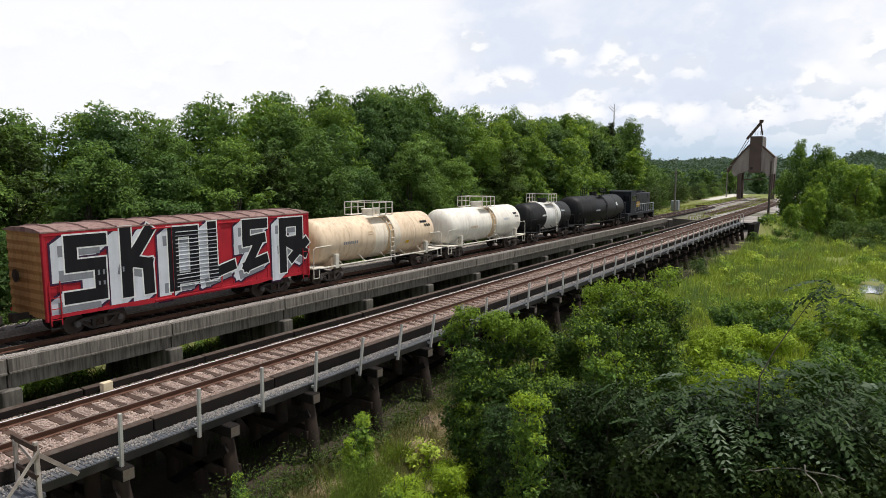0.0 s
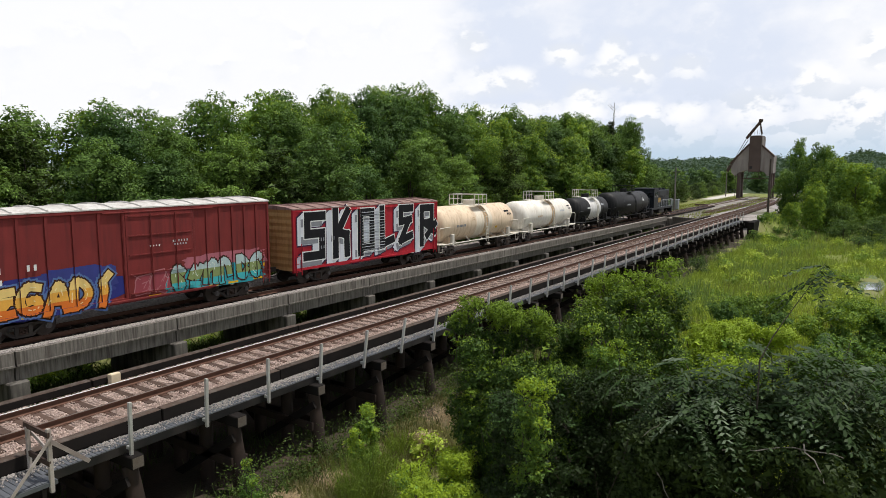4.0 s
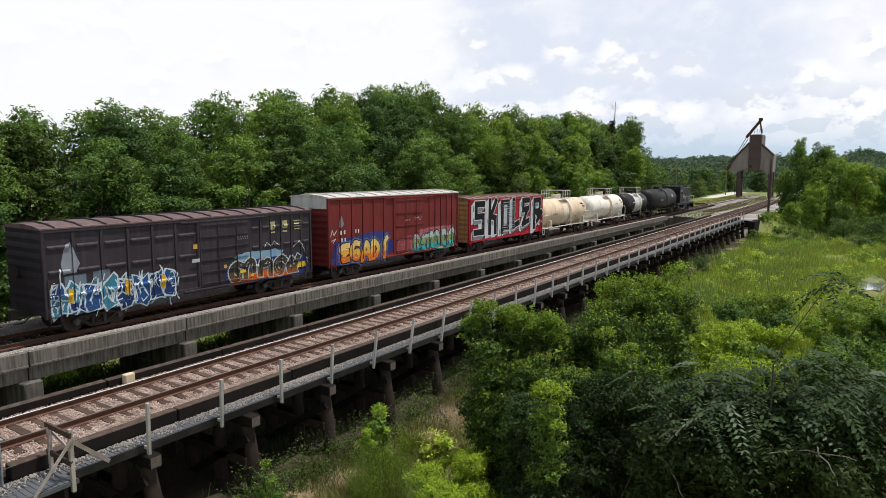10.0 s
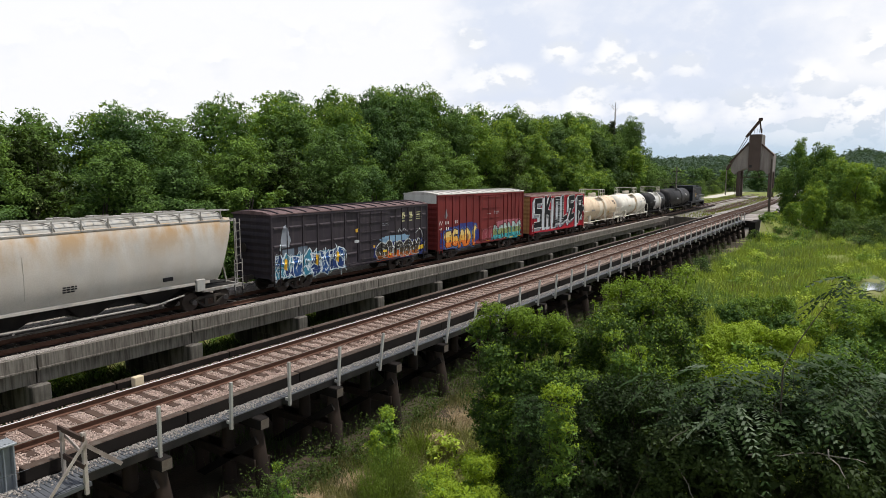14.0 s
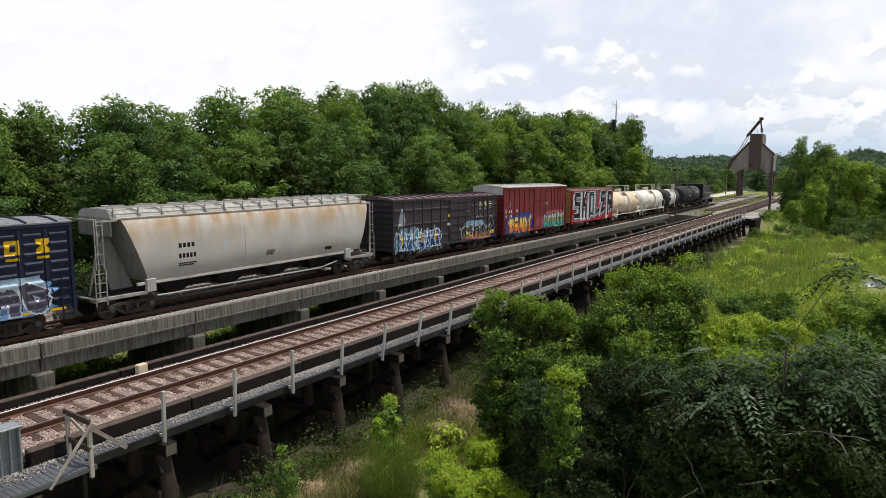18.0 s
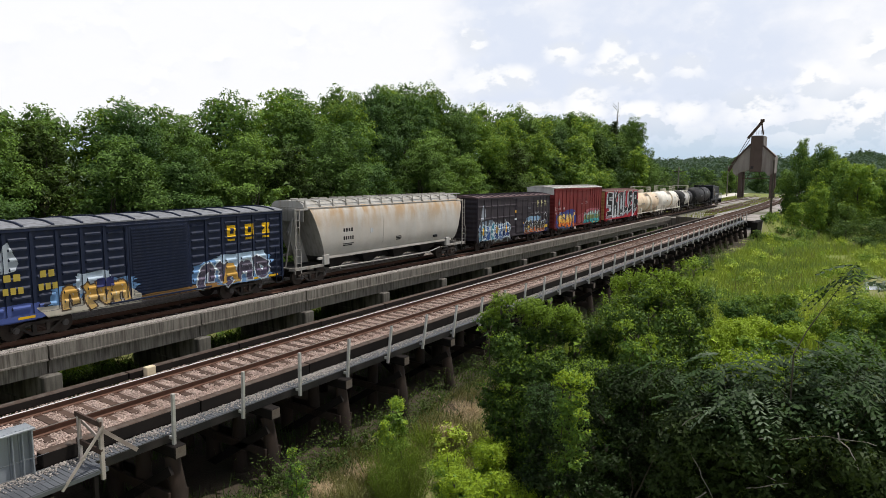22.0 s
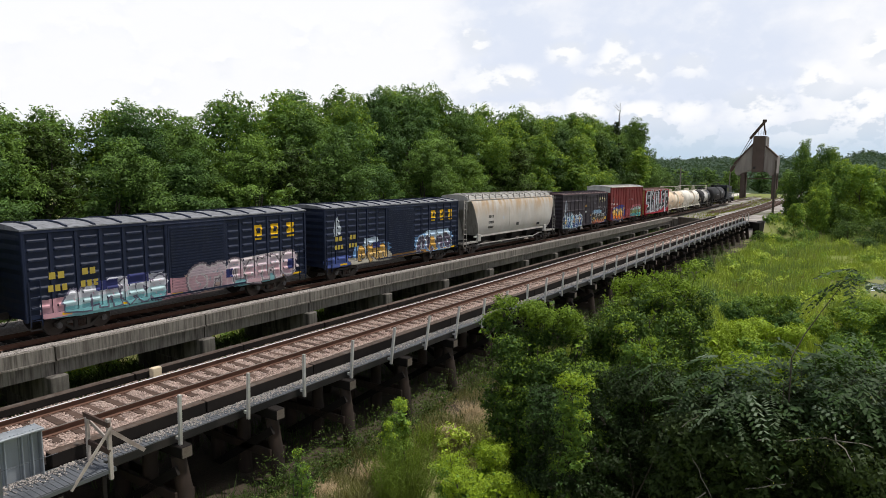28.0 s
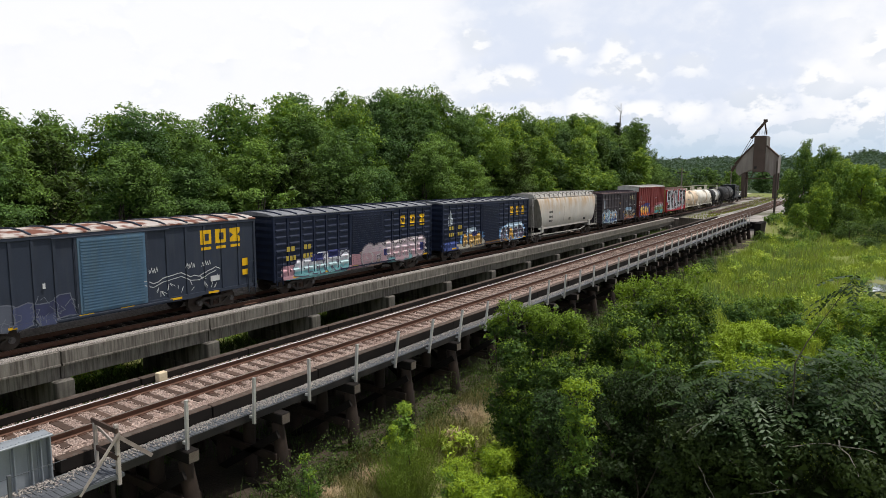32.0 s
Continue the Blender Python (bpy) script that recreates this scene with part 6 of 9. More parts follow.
rust_from_top(M["hopper_grey"], 2.5, 3.7)
# darker grey for dirty parts; on the sloping ends it also paints shade
car_paint("hopper_dark", (0.30, 0.285, 0.26), (0.15, 0.13, 0.11), 0.7)
M["bearing"] = mat("bearing_steel", (0.11, 0.10, 0.095), 0.55, 0.3, 0.4, 4, 30, 0.1)
car_paint("hopper_end", (0.33, 0.315, 0.29), (0.16, 0.12, 0.09), 0.7)
car_paint("hopper_roof", (0.42, 0.41, 0.385), (0.33, 0.27, 0.2), 0.6)
car_paint("tank_cream", (0.72, 0.57, 0.41), (0.40, 0.25, 0.13), 0.5, 0.4)
car_paint("tank_cream2", (0.78, 0.74, 0.66), (0.45, 0.33, 0.2), 0.35, 0.4)
car_paint("tank_black", (0.014, 0.014, 0.015), (0.05, 0.045, 0.04), 0.5, 0.4)
car_paint("tank_white", (0.62, 0.61, 0.58), (0.35, 0.33, 0.30), 0.4, 0.4)
car_paint("loco_blue", (0.012, 0.015, 0.020), (0.035, 0.035, 0.035), 0.5, 0.35)
car_paint("tank_rust", (0.50, 0.34, 0.19), (0.70, 0.60, 0.46), 0.95, 0.6)
car_paint("tank_jacket", (0.74, 0.66, 0.54), (0.50, 0.36, 0.22), 0.5, 0.5)
M["frame_white"] = plain("white_rail_paint", (0.62, 0.58, 0.50))
M["glass"] = mat("dark_glass", (0.01, 0.012, 0.015), 0.05, 0, 0.1, 2, 20, 0.0, spec=0.6)
YEL = paint((0.72, 0.42, 0.015))
WHT, BLK, GRY, LGR = paint((0.72, 0.72, 0.70)), paint((0.012, 0.012, 0.014)), paint((0.22, 0.23, 0.25)), paint((0.50, 0.52, 0.54))
WHEELS, TR, BEAD = [], {}, {}


def truck_meshes():
    if TR:
        return TR
    R = 0.42
    for k, s in (("n", -1), ("f", 1)):
        fr = Shape()
        y0, y1 = s * 0.98, s * 1.10
        # bow-shaped casting: top chord, two sloping lower arms, spring seat, two columns and the axle jaws
        fr.extrude([(-0.98, 0.52), (-0.6, 0.64), (0.6, 0.64), (0.98, 0.52), (0.98, 0.43), (0.6, 0.53), (-0.6, 0.53), (-0.98, 0.43)], y0, y1)
        fr.extrude([(-0.36, 0.25), (0.36, 0.25), (0.33, 0.13), (-0.33, 0.13)], s * 0.985, s * 1.095)
        for d in (-1, 1):
            fr.extrude([(d * 0.80, 0.50), (d * 0.68, 0.50), (d * 0.28, 0.25), (d * 0.33, 0.13)][::d], s * 0.99, s * 1.09)
            fr.box(min(d * 0.17, d * 0.29), max(d * 0.17, d * 0.29), min(y0, y1) + 0.01, max(y0, y1) - 0.01, 0.2, 0.6)
            fr.box(min(d * 0.93, d * 1.0), max(d * 0.93, d * 1.0), min(y0, y1) - 0.005, max(y0, y1) + 0.005, 0.36, 0.5, 0.01)
        fr.box(-0.3, -0.17, s * 1.10, s * 1.13, 0.22, 0.56).box(0.17, 0.3, s * 1.10, s * 1.13, 0.22, 0.56)
        TR["side" + k] = fr.mesh("side_frame", "truck")
        sp = Shape()
        for dx in (-0.1, 0.0, 0.1):
            for q in range(5):
                sp.tube([(dx, s * 1.08, 0.24 + q * 0.055), (dx, s * 1.08, 0.27 + q * 0.055)], 0.05, 8)
        TR["spring" + k] = sp.mesh("spring_nest", "rust")
        TR["box" + k] = Shape().tube([(0, s * 1.08, 0), (0, s * 1.16, 0)], 0.115, 12).tube([(0, s * 1.16, 0), (0, s * 1.185, 0)], 0.065, 8).mesh("bearing_cap", "bearing")
    TR["bolster"] = Shape().box(-0.2, 0.2, -1.0, 1.0, 0.42, 0.66, 0.03).mesh("bolster", "truck")
    ws = Shape().tube([(0, -0.98, 0), (0, 0.98, 0)], 0.08, 10)
    for s in (-1, 1):
        prof = [(0.815 * s, 0.05), (0.815 * s, R), (0.70 * s, R + 0.005), (0.69 * s, R + 0.03), (0.675 * s, R + 0.03), (0.675 * s, R - 0.06), (0.72 * s, R - 0.09), (0.76 * s, 0.12)]
        n = 24
        rings = [[(r * math.cos(2 * math.pi * k / n), y, r * math.sin(2 * math.pi * k / n)) for k in range(n)] for y, r in prof]
        ws.loft(rings)
    TR["wheelset"] = ws.mesh("wheelset", "wheel", smooth=True, angle=35)
    return TR


def truck(car, x, base=0.85):
    t = truck_meshes()
    tr = part("truck", t["bolster"], car, m=pose(x, 0, -LOW))
    for k in "nf":
        part("side_frame", t["side" + k], tr)
        tagged(part("spring_nest", t["spring" + k], tr), kind="stuff")
    for dx in (-base, base):
        w = part("wheelset", t["wheelset"], tr, m=pose(dx, 0, 0.42))
        WHEELS.append((w, dx))
        for k in "nf":
            part("bearing_cap", t["box" + k], tr, m=pose(dx, 0, 0.42))
    return tr


def coupler(car, x, s):
    c = Shape().box(min(x, x + s * 0.55), max(x, x + s * 0.55), -0.1, 0.1, 0.62, 0.86, 0.02).box(min(x + s * 0.42, x + s * 0.64), max(x + s * 0.42, x + s * 0.64), -0.19, 0.17, 0.56, 0.9, 0.04)
    part("coupler", c.mesh("coupler", "truck"), car)
    part("air_hose", Shape().tube([(x, -0.35, 0.7), (x + s * 0.3, -0.37, 0.45), (x + s * 0.62, -0.3, 0.42)], 0.025, 6).mesh("air_hose", "black"), car)


def ladder(car, x0, x1, y, z0, z1, n, mname, name="ladder"):
    s = Shape()
    s.bar((x0, y, z0), (x0, y, z1), 0.035).bar((x1, y, z0), (x1, y, z1), 0.035)
    for i in range(n):
        z = z0 + (z1 - z0) * (i + 0.5) / n
        s.bar((x0, y, z), (x1, y, z), 0.028)
    return part(name, s.mesh(name, mname), car)


def clip_x(poly, lo, hi):
    for bound, keep in ((lo, 1), (hi, -1)):
        out = []
        for i, p in enumerate(poly):
            q = poly[(i + 1) % len(poly)]
            a, b = keep * (p[0] - bound) >= 0, keep * (q[0] - bound) >= 0
            if a:
                out.append(p)
            if a != b:
                u = (bound - p[0]) / (q[0] - p[0])
                out.append((bound, p[1] + u * (q[1] - p[1])))
        poly = out
        if len(poly) < 3:
            return []
    return poly


def on_faces(p, faces, depth):
    """Pieces of an outline that fall on ribs (x0, x1) and on other raised faces (x0, x1, z0, z1, depth, depth at the top)."""
    xa, xb, za, zb = min(q[0] for q in p), max(q[0] for q in p), min(q[1] for q in p), max(q[1] for q in p)
    for f in faces:
        if f[1] < xa or f[0] > xb or (len(f) > 2 and (f[3] < za or f[2] > zb)):
            continue
        c = clip_x(p, f[0], f[1])
        if c and len(f) > 2:
            c = [(x, z) for z, x in clip_x([(z, x) for x, z in c], f[2], f[3])]
        if len(c) > 2:
            d0 = f[4] if len(f) > 2 else depth
            d1 = f[5] if len(f) > 5 else d0
            k = (d1 - d0) / (f[3] - f[2]) if len(f) > 5 else 0.0
            yield [(x, d0 + k * (z - f[2]) if k else d0, z) for x, z in c]


def spray(car, layers, y, ribs=(), depth=0.045, name="graffiti", label="sprayed graffiti lettering"):
    """Flat coats of spray paint on the near side, also over the faces of the ribs. layers: (material, outlines of (x, z))."""
    for k, (mname, polys) in enumerate(layers):
        s = Shape()
        for i, p in enumerate(polys):
            off = 0.004 + 0.004 * k + 0.0035 * i / len(polys)
            s.poly([(x, y - off, z) for x, z in p], [tuple(range(len(p)))])
            for c in on_faces(p, ribs, depth):
                s.poly([(x, y - d - off, z) for x, d, z in c], [tuple(range(len(c)))])
            if name != "graffiti":
                part(name, s.mesh(name, mname), car, label)
                s = Shape()
        if name == "graffiti":
            tagged(part(name, s.mesh(name, mname), car), label=label if k == 0 else "", kind="stuff")


def stroke(pts, w):
    """A bent bar of width w along pts, as one outline each leg."""
    out = []
    for (ax, az), (bx, bz) in zip(pts, pts[1:]):
        dx, dz = bx - ax, bz - az
        L = math.hypot(dx, dz) or 1
        ux, uz = dx / L * w / 2, dz / L * w / 2
        out.append([(ax - ux - uz, az - uz + ux), (bx + ux - uz, bz + uz + ux), (bx + ux + uz, bz + uz - ux), (ax - ux + uz, az - uz - ux)])
    return out


def wild_piece(x0, x1, z0, z1, n, fills, line, seed, cloud=None, inner=3, line_w=0.045, jag=0.35):
    """Interlocked swollen shapes like letters, with outlines and strokes inside."""
    r = random.Random(seed)
    W, H = (x1 - x0) / n, z1 - z0
    layers = []
    if cloud:
        pts = []
        m = 30
        for i in range(m):
            a = 2 * math.pi * i / m
            k = r.uniform(0.85, 1.08)
            ca, sa = math.cos(a), math.sin(a)
            px = (x0 + x1) / 2 + (x1 - x0) * 0.53 * k * math.copysign(abs(ca) ** 0.35, ca)
            pz = (z0 + z1) / 2 + H * 0.56 * k * math.copysign(abs(sa) ** 0.5, sa)
            pts.append((px, max(pz, z0 - 0.05)))
        layers.append((cloud, [pts]))
    outl, body, lines = [], {f: [] for f in fills}, []
    for i in range(n):
        cx, cz = x0 + W * (i + 0.5), (z0 + z1) / 2 + r.uniform(-0.06, 0.06) * H
        m = 14
        pts = []
        for j in range(m):
            a = 2 * math.pi * (j + r.uniform(-0.25, 0.25)) / m
            k = 1 + r.uniform(-jag, jag * 0.6)
            ca, sa = math.cos(a), math.sin(a)
            pts.append((cx + W * 0.58 * k * math.copysign(abs(ca) ** 0.6, ca), cz + H * 0.48 * k * math.copysign(abs(sa) ** 0.6, sa)))
        outl.append([(cx + (x - cx) * 1.0 + math.copysign(line_w, x - cx), cz + (z - cz) + math.copysign(line_w, z - cz)) for x, z in pts])
        mid = cz + r.uniform(-0.1, 0.1) * H
        body[fills[0 if len(fills) < 3 else r.randrange(len(fills))]].append(pts)
        if len(fills) > 1:
            low = [(x, min(z, mid + 0.05 * math.sin(7 * x))) for x, z in pts]
            body[fills[1 if len(fills) == 2 else (i + 1) % len(fills)]].append(low)
        for _ in range(inner):
            a = (cx + r.uniform(-0.4, 0.4) * W, cz + r.uniform(-0.4, 0.4) * H)
            b = (a[0] + r.uniform(-0.35, 0.35) * W, a[1] + r.uniform(-0.3, 0.3) * H)
            c = (b[0] + r.uniform(-0.3, 0.3) * W, b[1] + r.uniform(-0.3, 0.3) * H)
            lines += stroke([a, b, c], line_w * r.uniform(0.6, 1.2))
        for j in range(m):
            lines += stroke([pts[j], pts[(j + 1) % m]], line_w * 0.8)
    layers.append((line, outl))
    layers += [(f, p) for f, p in body.items() if p]
    layers.append((line, lines))
    return layers


def text_bars(x0, x1, z, h, n, mname, fill=0.4):
    """Plain bars where small lettering cannot be given."""
    w = (x1 - x0) / n
    return [(mname, [[(x0 + w * i, z), (x0 + w * (i + fill), z), (x0 + w * (i + fill), z + h), (x0 + w * i, z + h)] for i in range(n)])]


def boxcar(name, label, L, eave, skin, roof, end, ribs_n, door, beads=0, door_skin=None, door_ribs=12, plug=True, sill=0.62, roof_seams=11, end_cap=None, door_bars=True, depth=0.045):
    """A freight boxcar: sides of ribs and panels, door, roof with seams, pressed ends, ladders, trucks."""
    car = thing(name, label, "boxcar", group="cars of the freight train")
    w, h = 1.45, L / 2
    yp = -(w - depth)
    part("body", Shape().box(-h + 0.06, h - 0.06, -w + depth, w - depth, sill + 0.14, eave - 0.02, 0.01).mesh("body", skin), car)
    part("top_chord", Shape().box(-h, h, -w - 0.02, -w + depth + 0.02, eave - 0.15, eave, 0.012).mesh("top_chord", skin), car)
    fish = [(-h, sill + 0.10), (-h + 2.9, sill + 0.10), (-h + 3.5, sill + 0.03), (h - 3.5, sill + 0.03), (h - 2.9, sill + 0.10), (h, sill + 0.10), (h, sill + 0.24), (-h, sill + 0.24)]
    part("side_sill", Shape().extrude(fish, -w - 0.015, -w + depth + 0.015).mesh("side_sill", skin), car)
    part("side_sill", Shape().extrude(fish, w - depth - 0.015, w + 0.015).mesh("side_sill", skin), car)
    d0, d1 = door
    za, zb = sill + 0.22, eave - 0.14
    xs_r = []
    nl, nr = ribs_n
    for a, b, n in ((-h + 0.05, d0 - 0.07, nl), (d1 + 0.07, h - 0.05, nr)):
        first = a
        xs_r += [a + (b - a) * (i / n) for i in range(n + 1)]
    faces = [(-h, h, sill + 0.05, sill + 0.24, depth + 0.015), (d0 + 0.015, d1 - 0.015, sill + 0.22, eave - 0.22, depth + 0.035)]
    rib = Shape().extrude([(-0.055, za), (0.055, za), (0.055, zb), (-0.055, zb)], -w, -w + depth + 0.01).mesh("rib", skin)
    for x in xs_r:
        part("rib", rib, car, m=pose(x, 0, 0))
    if beads:
        for (a, b) in [(p, q) for p, q in zip(xs_r, xs_r[1:]) if not (p < d0 < q)]:
            key = (skin, round(b - a, 3))
            if key not in BEAD:
                BEAD[key] = Shape().loft([[(x, k * -0.048 if yb else 0.01, z) for yb, z in ((0, -0.075), (1, -0.065), (1, 0.0), (0, 0.07))] for x, k in ((0.11, 0.0), (0.15, 1.0), (b - a - 0.15, 1.0), (b - a - 0.11, 0.0))]).mesh("panel_bead", skin)
            for i in range(beads):
                zc = za + 0.12 + (zb - za - 0.2) * (i + 0.5) / beads
                part("panel_bead", BEAD[key], car, m=pose(a, yp, zc))
                faces.append((a + 0.15, b - 0.15, zc - 0.065, zc, 0.048))
                faces.append((a + 0.15, b - 0.15, zc, zc + 0.058, 0.048, 0.0))
    # door on its tracks
    ds = door_skin or skin
    dr = part("door", Shape().box(d0, d1, -w - 0.035, -w + 0.03, sill + 0.2, eave - 0.2, 0.015).mesh("door", ds), car)
    for i in range(door_ribs):
        s = Shape()
        z = sill + 0.36 + (eave - sill - 0.7) * i / max(1, door_ribs - 1)
        k = 0.035 if door_ribs > 8 else 0.03
        s.extrude([(d0 + 0.1, z - k), (d1 - 0.1, z - k), (d1 - 0.1, z + k * 0.6), (d0 + 0.1, z + k * 0.6)], -w - 0.075, -w - 0.03)
        part("door_rib", s.mesh("door_rib", ds), dr)
        faces.append((d0 + 0.1, d1 - 0.1, z - k, z + k * 0.6, depth + 0.075))
    if door_bars:
        for x in (d0 + 0.35 * (d1 - d0), d0 + 0.72 * (d1 - d0)):
            part("lock_rod", Shape().tube([(x, -w - 0.085, sill + 0.25), (x, -w - 0.085, eave - 0.25)], 0.022, 6).mesh("lock_rod", ds), dr)
    for x in (d0 - 0.1, d1):
        part("door_post", Shape().box(x, x + 0.1, -w - 0.02, -w + depth, sill + 0.1, eave - 0.1, 0.01).mesh("door_post", skin), car)
    part("door_track", Shape().box(d0 - 0.9, d1 + 1.1, -w - 0.06, -w + 0.02, sill + 0.08, sill + 0.16, 0.01).mesh("door_track", skin), car)
    part("door_track", Shape().box(d0 - 0.9, d1 + 1.1, -w - 0.05, -w + 0.02, eave - 0.2, eave - 0.14, 0.01).mesh("door_track", skin), car)
    # roof
    prof = [(-w - 0.03, eave - 0.03), (-w - 0.03, eave + 0.02), (-0.9, eave + 0.12), (0, eave + 0.17), (0.9, eave + 0.12), (w + 0.03, eave + 0.02), (w + 0.03, eave - 0.03)]
    rf = part("roof", Shape().loft([[(x, p, z) for p, z in prof] for x in (-h - 0.04, h + 0.04)]).mesh("roof", roof), car)
    seam = Shape().loft([[(x, p * 0.985, z + k) for p, z in prof[1:6]] + [(x, p * 0.985, z - 0.01) for p, z in prof[5:0:-1]] for x, k in ((-0.045, 0.005), (-0.03, 0.06), (0.03, 0.06), (0.045, 0.005))]).mesh("roof_seam", roof if end in ("barn_red", "tan_end") else end)
    for i in range(roof_seams):
        part("roof_seam", seam, rf, m=pose(-h + L * (i + 0.5) / roof_seams, 0, 0))
    # pressed ends
    for sgn in (-1, 1):
        zs = np.linspace(sill + 0.1, eave - 0.02, 37)
        out = [(h - 0.055 + 0.05 * (0.5 + 0.5 * math.sin(2 * math.pi * (z - sill) / 0.36)), z) for z in zs]
        s = Shape()
        s.loft([[(sgn * x, y, z) for x, z in out] + [(sgn * (h - 0.1), y, eave - 0.02), (sgn * (h - 0.1), y, sill + 0.1)] for y in (-w + 0.05, w - 0.05)])
        e = part("end_wall", s.mesh("end_wall", end), car)
        part("corner_post", Shape().box(sgn * (h - 0.04) - 0.06, sgn * (h - 0.04) + 0.06, -w - 0.012, -w + 0.14, sill, eave, 0.02).mesh("corner_post", skin), car)
        if end_cap:
            part("end_cap", Shape().box(min(sgn * (h - 0.06), sgn * (h + 0.012)), max(sgn * (h - 0.06), sgn * (h + 0.012)), -w + 0.02, w - 0.02, eave - 0.62, eave + 0.06, 0.01).mesh("end_cap", end_cap), car, "white upper end panel")
        ladder(car, sgn * h - 0.5 if sgn > 0 else -h + 0.12, sgn * h - 0.12 if sgn > 0 else -h + 0.5, -w - 0.05, sill - 0.15, sill + 1.5, 4, skin)
        part("sill_step", Shape().bar((sgn * (h - 0.1), -w - 0.03, sill + 0.1), (sgn * (h - 0.1), -w - 0.03, sill - 0.28), 0.03).bar((sgn * (h - 0.5), -w - 0.03, sill + 0.1), (sgn * (h - 0.5), -w - 0.03, sill - 0.28), 0.03).bar((sgn * (h - 0.1), -w - 0.03, sill - 0.28), (sgn * (h - 0.5), -w - 0.03, sill - 0.28), 0.04).mesh("sill_step", "black"), car)
        coupler(car, sgn * h, sgn)
        truck(car, sgn * (h - 2.1))
    part("brake_wheel", Shape().tube([(-h - 0.09, 0.55, sill + 1.6), (-h - 0.13, 0.55, sill + 1.6)], 0.25, 16).mesh("brake_wheel", "truck"), car)
    part("centre_sill", Shape().box(-h, h, -0.28, 0.28, sill + 0.0, sill + 0.14, 0.01).mesh("centre_sill", "black"), car)
    part("brake_reservoir", Shape().tube([(-1.6, -0.7, sill + 0.08), (-0.3, -0.7, sill + 0.08)], 0.16, 12).mesh("brake_reservoir", "black", smooth=True), car)
    part("brake_rod", Shape().tube([(-4, -0.55, sill + 0.02), (4, -0.55, sill + 0.02)], 0.03, 6).mesh("brake_rod", "black"), car)
    ribs = [(x - 0.054, x + 0.054) for x in xs_r] + faces
    return car, yp, ribs, h


def sill_marks(car, h, sill, xs_m, mname=None):
    for x in xs_m:
        part("reflector", Shape().box(x - 0.28, x + 0.28, -1.475, -1.466, sill + 0.10, sill + 0.19).mesh("reflector", mname or YEL), car, "yellow reflective strip")


def emblem(car, y, ribs, depth, cx, z, s, gap, mname):
    """Three block emblems with bars under them."""
    for i in range(3):
        x = cx + gap * i
        a = s * 0.32
        spray(car, [(mname, [[(x - a, z + s * 0.30), (x + a, z + s * 0.30), (x + a, z + s), (x - a, z + s)]])], y, ribs, depth, "emblem", "yellow block emblem")
        spray(car, [(mname, [[(x - a * 0.9, z + 0.02), (x + a * 0.9, z + 0.02), (x + a * 0.9, z + s * 0.16), (x - a * 0.9, z + s * 0.16)]])], y, ribs, depth, "emblem_bar")
    holes = []
    for i in range(3):
        x = cx + gap * i
        a = s * 0.32
        if i == 2:
            holes += [[(x - a, z + s * 0.5), (x - a * 0.35, z + s * 0.65), (x - a, z + s * 0.8)], [(x + a, z + s * 0.5), (x + a, z + s * 0.8), (x + a * 0.35, z + s * 0.65)]]
        else:
            holes += [[(x - a * 0.3, z + s * 0.47), (x + a * 0.55, z + s * 0.47), (x + a * 0.55, z + s * 0.82), (x - a * 0.3, z + s * 0.82)]]
    return holes


def hole_layer(car, holes, y, ribs, depth, mname):
    for p in holes:
        s = Shape()
        s.poly([(x, y - 0.011, z) for x, z in p], [tuple(range(len(p)))])
        for c in on_faces(p, ribs, depth):
            s.poly([(x, y - d - 0.011, z) for x, d, z in c], [tuple(range(len(c)))])
        tagged(part("emblem_slot", s.mesh("emblem_slot", mname), car), kind="stuff")


def tag_leaf(x, z, k=1.0):
    """A pale three-cornered chalk tag."""
    return [[(x, z), (x + 0.45 * k, z + 0.05), (x + 0.62 * k, z + 0.35 * k), (x + 0.45 * k, z + 0.75 * k), (x + 0.3 * k, z + 1.15 * k), (x + 0.12 * k, z + 1.05 * k), (x - 0.05 * k, z + 0.4 * k)]]


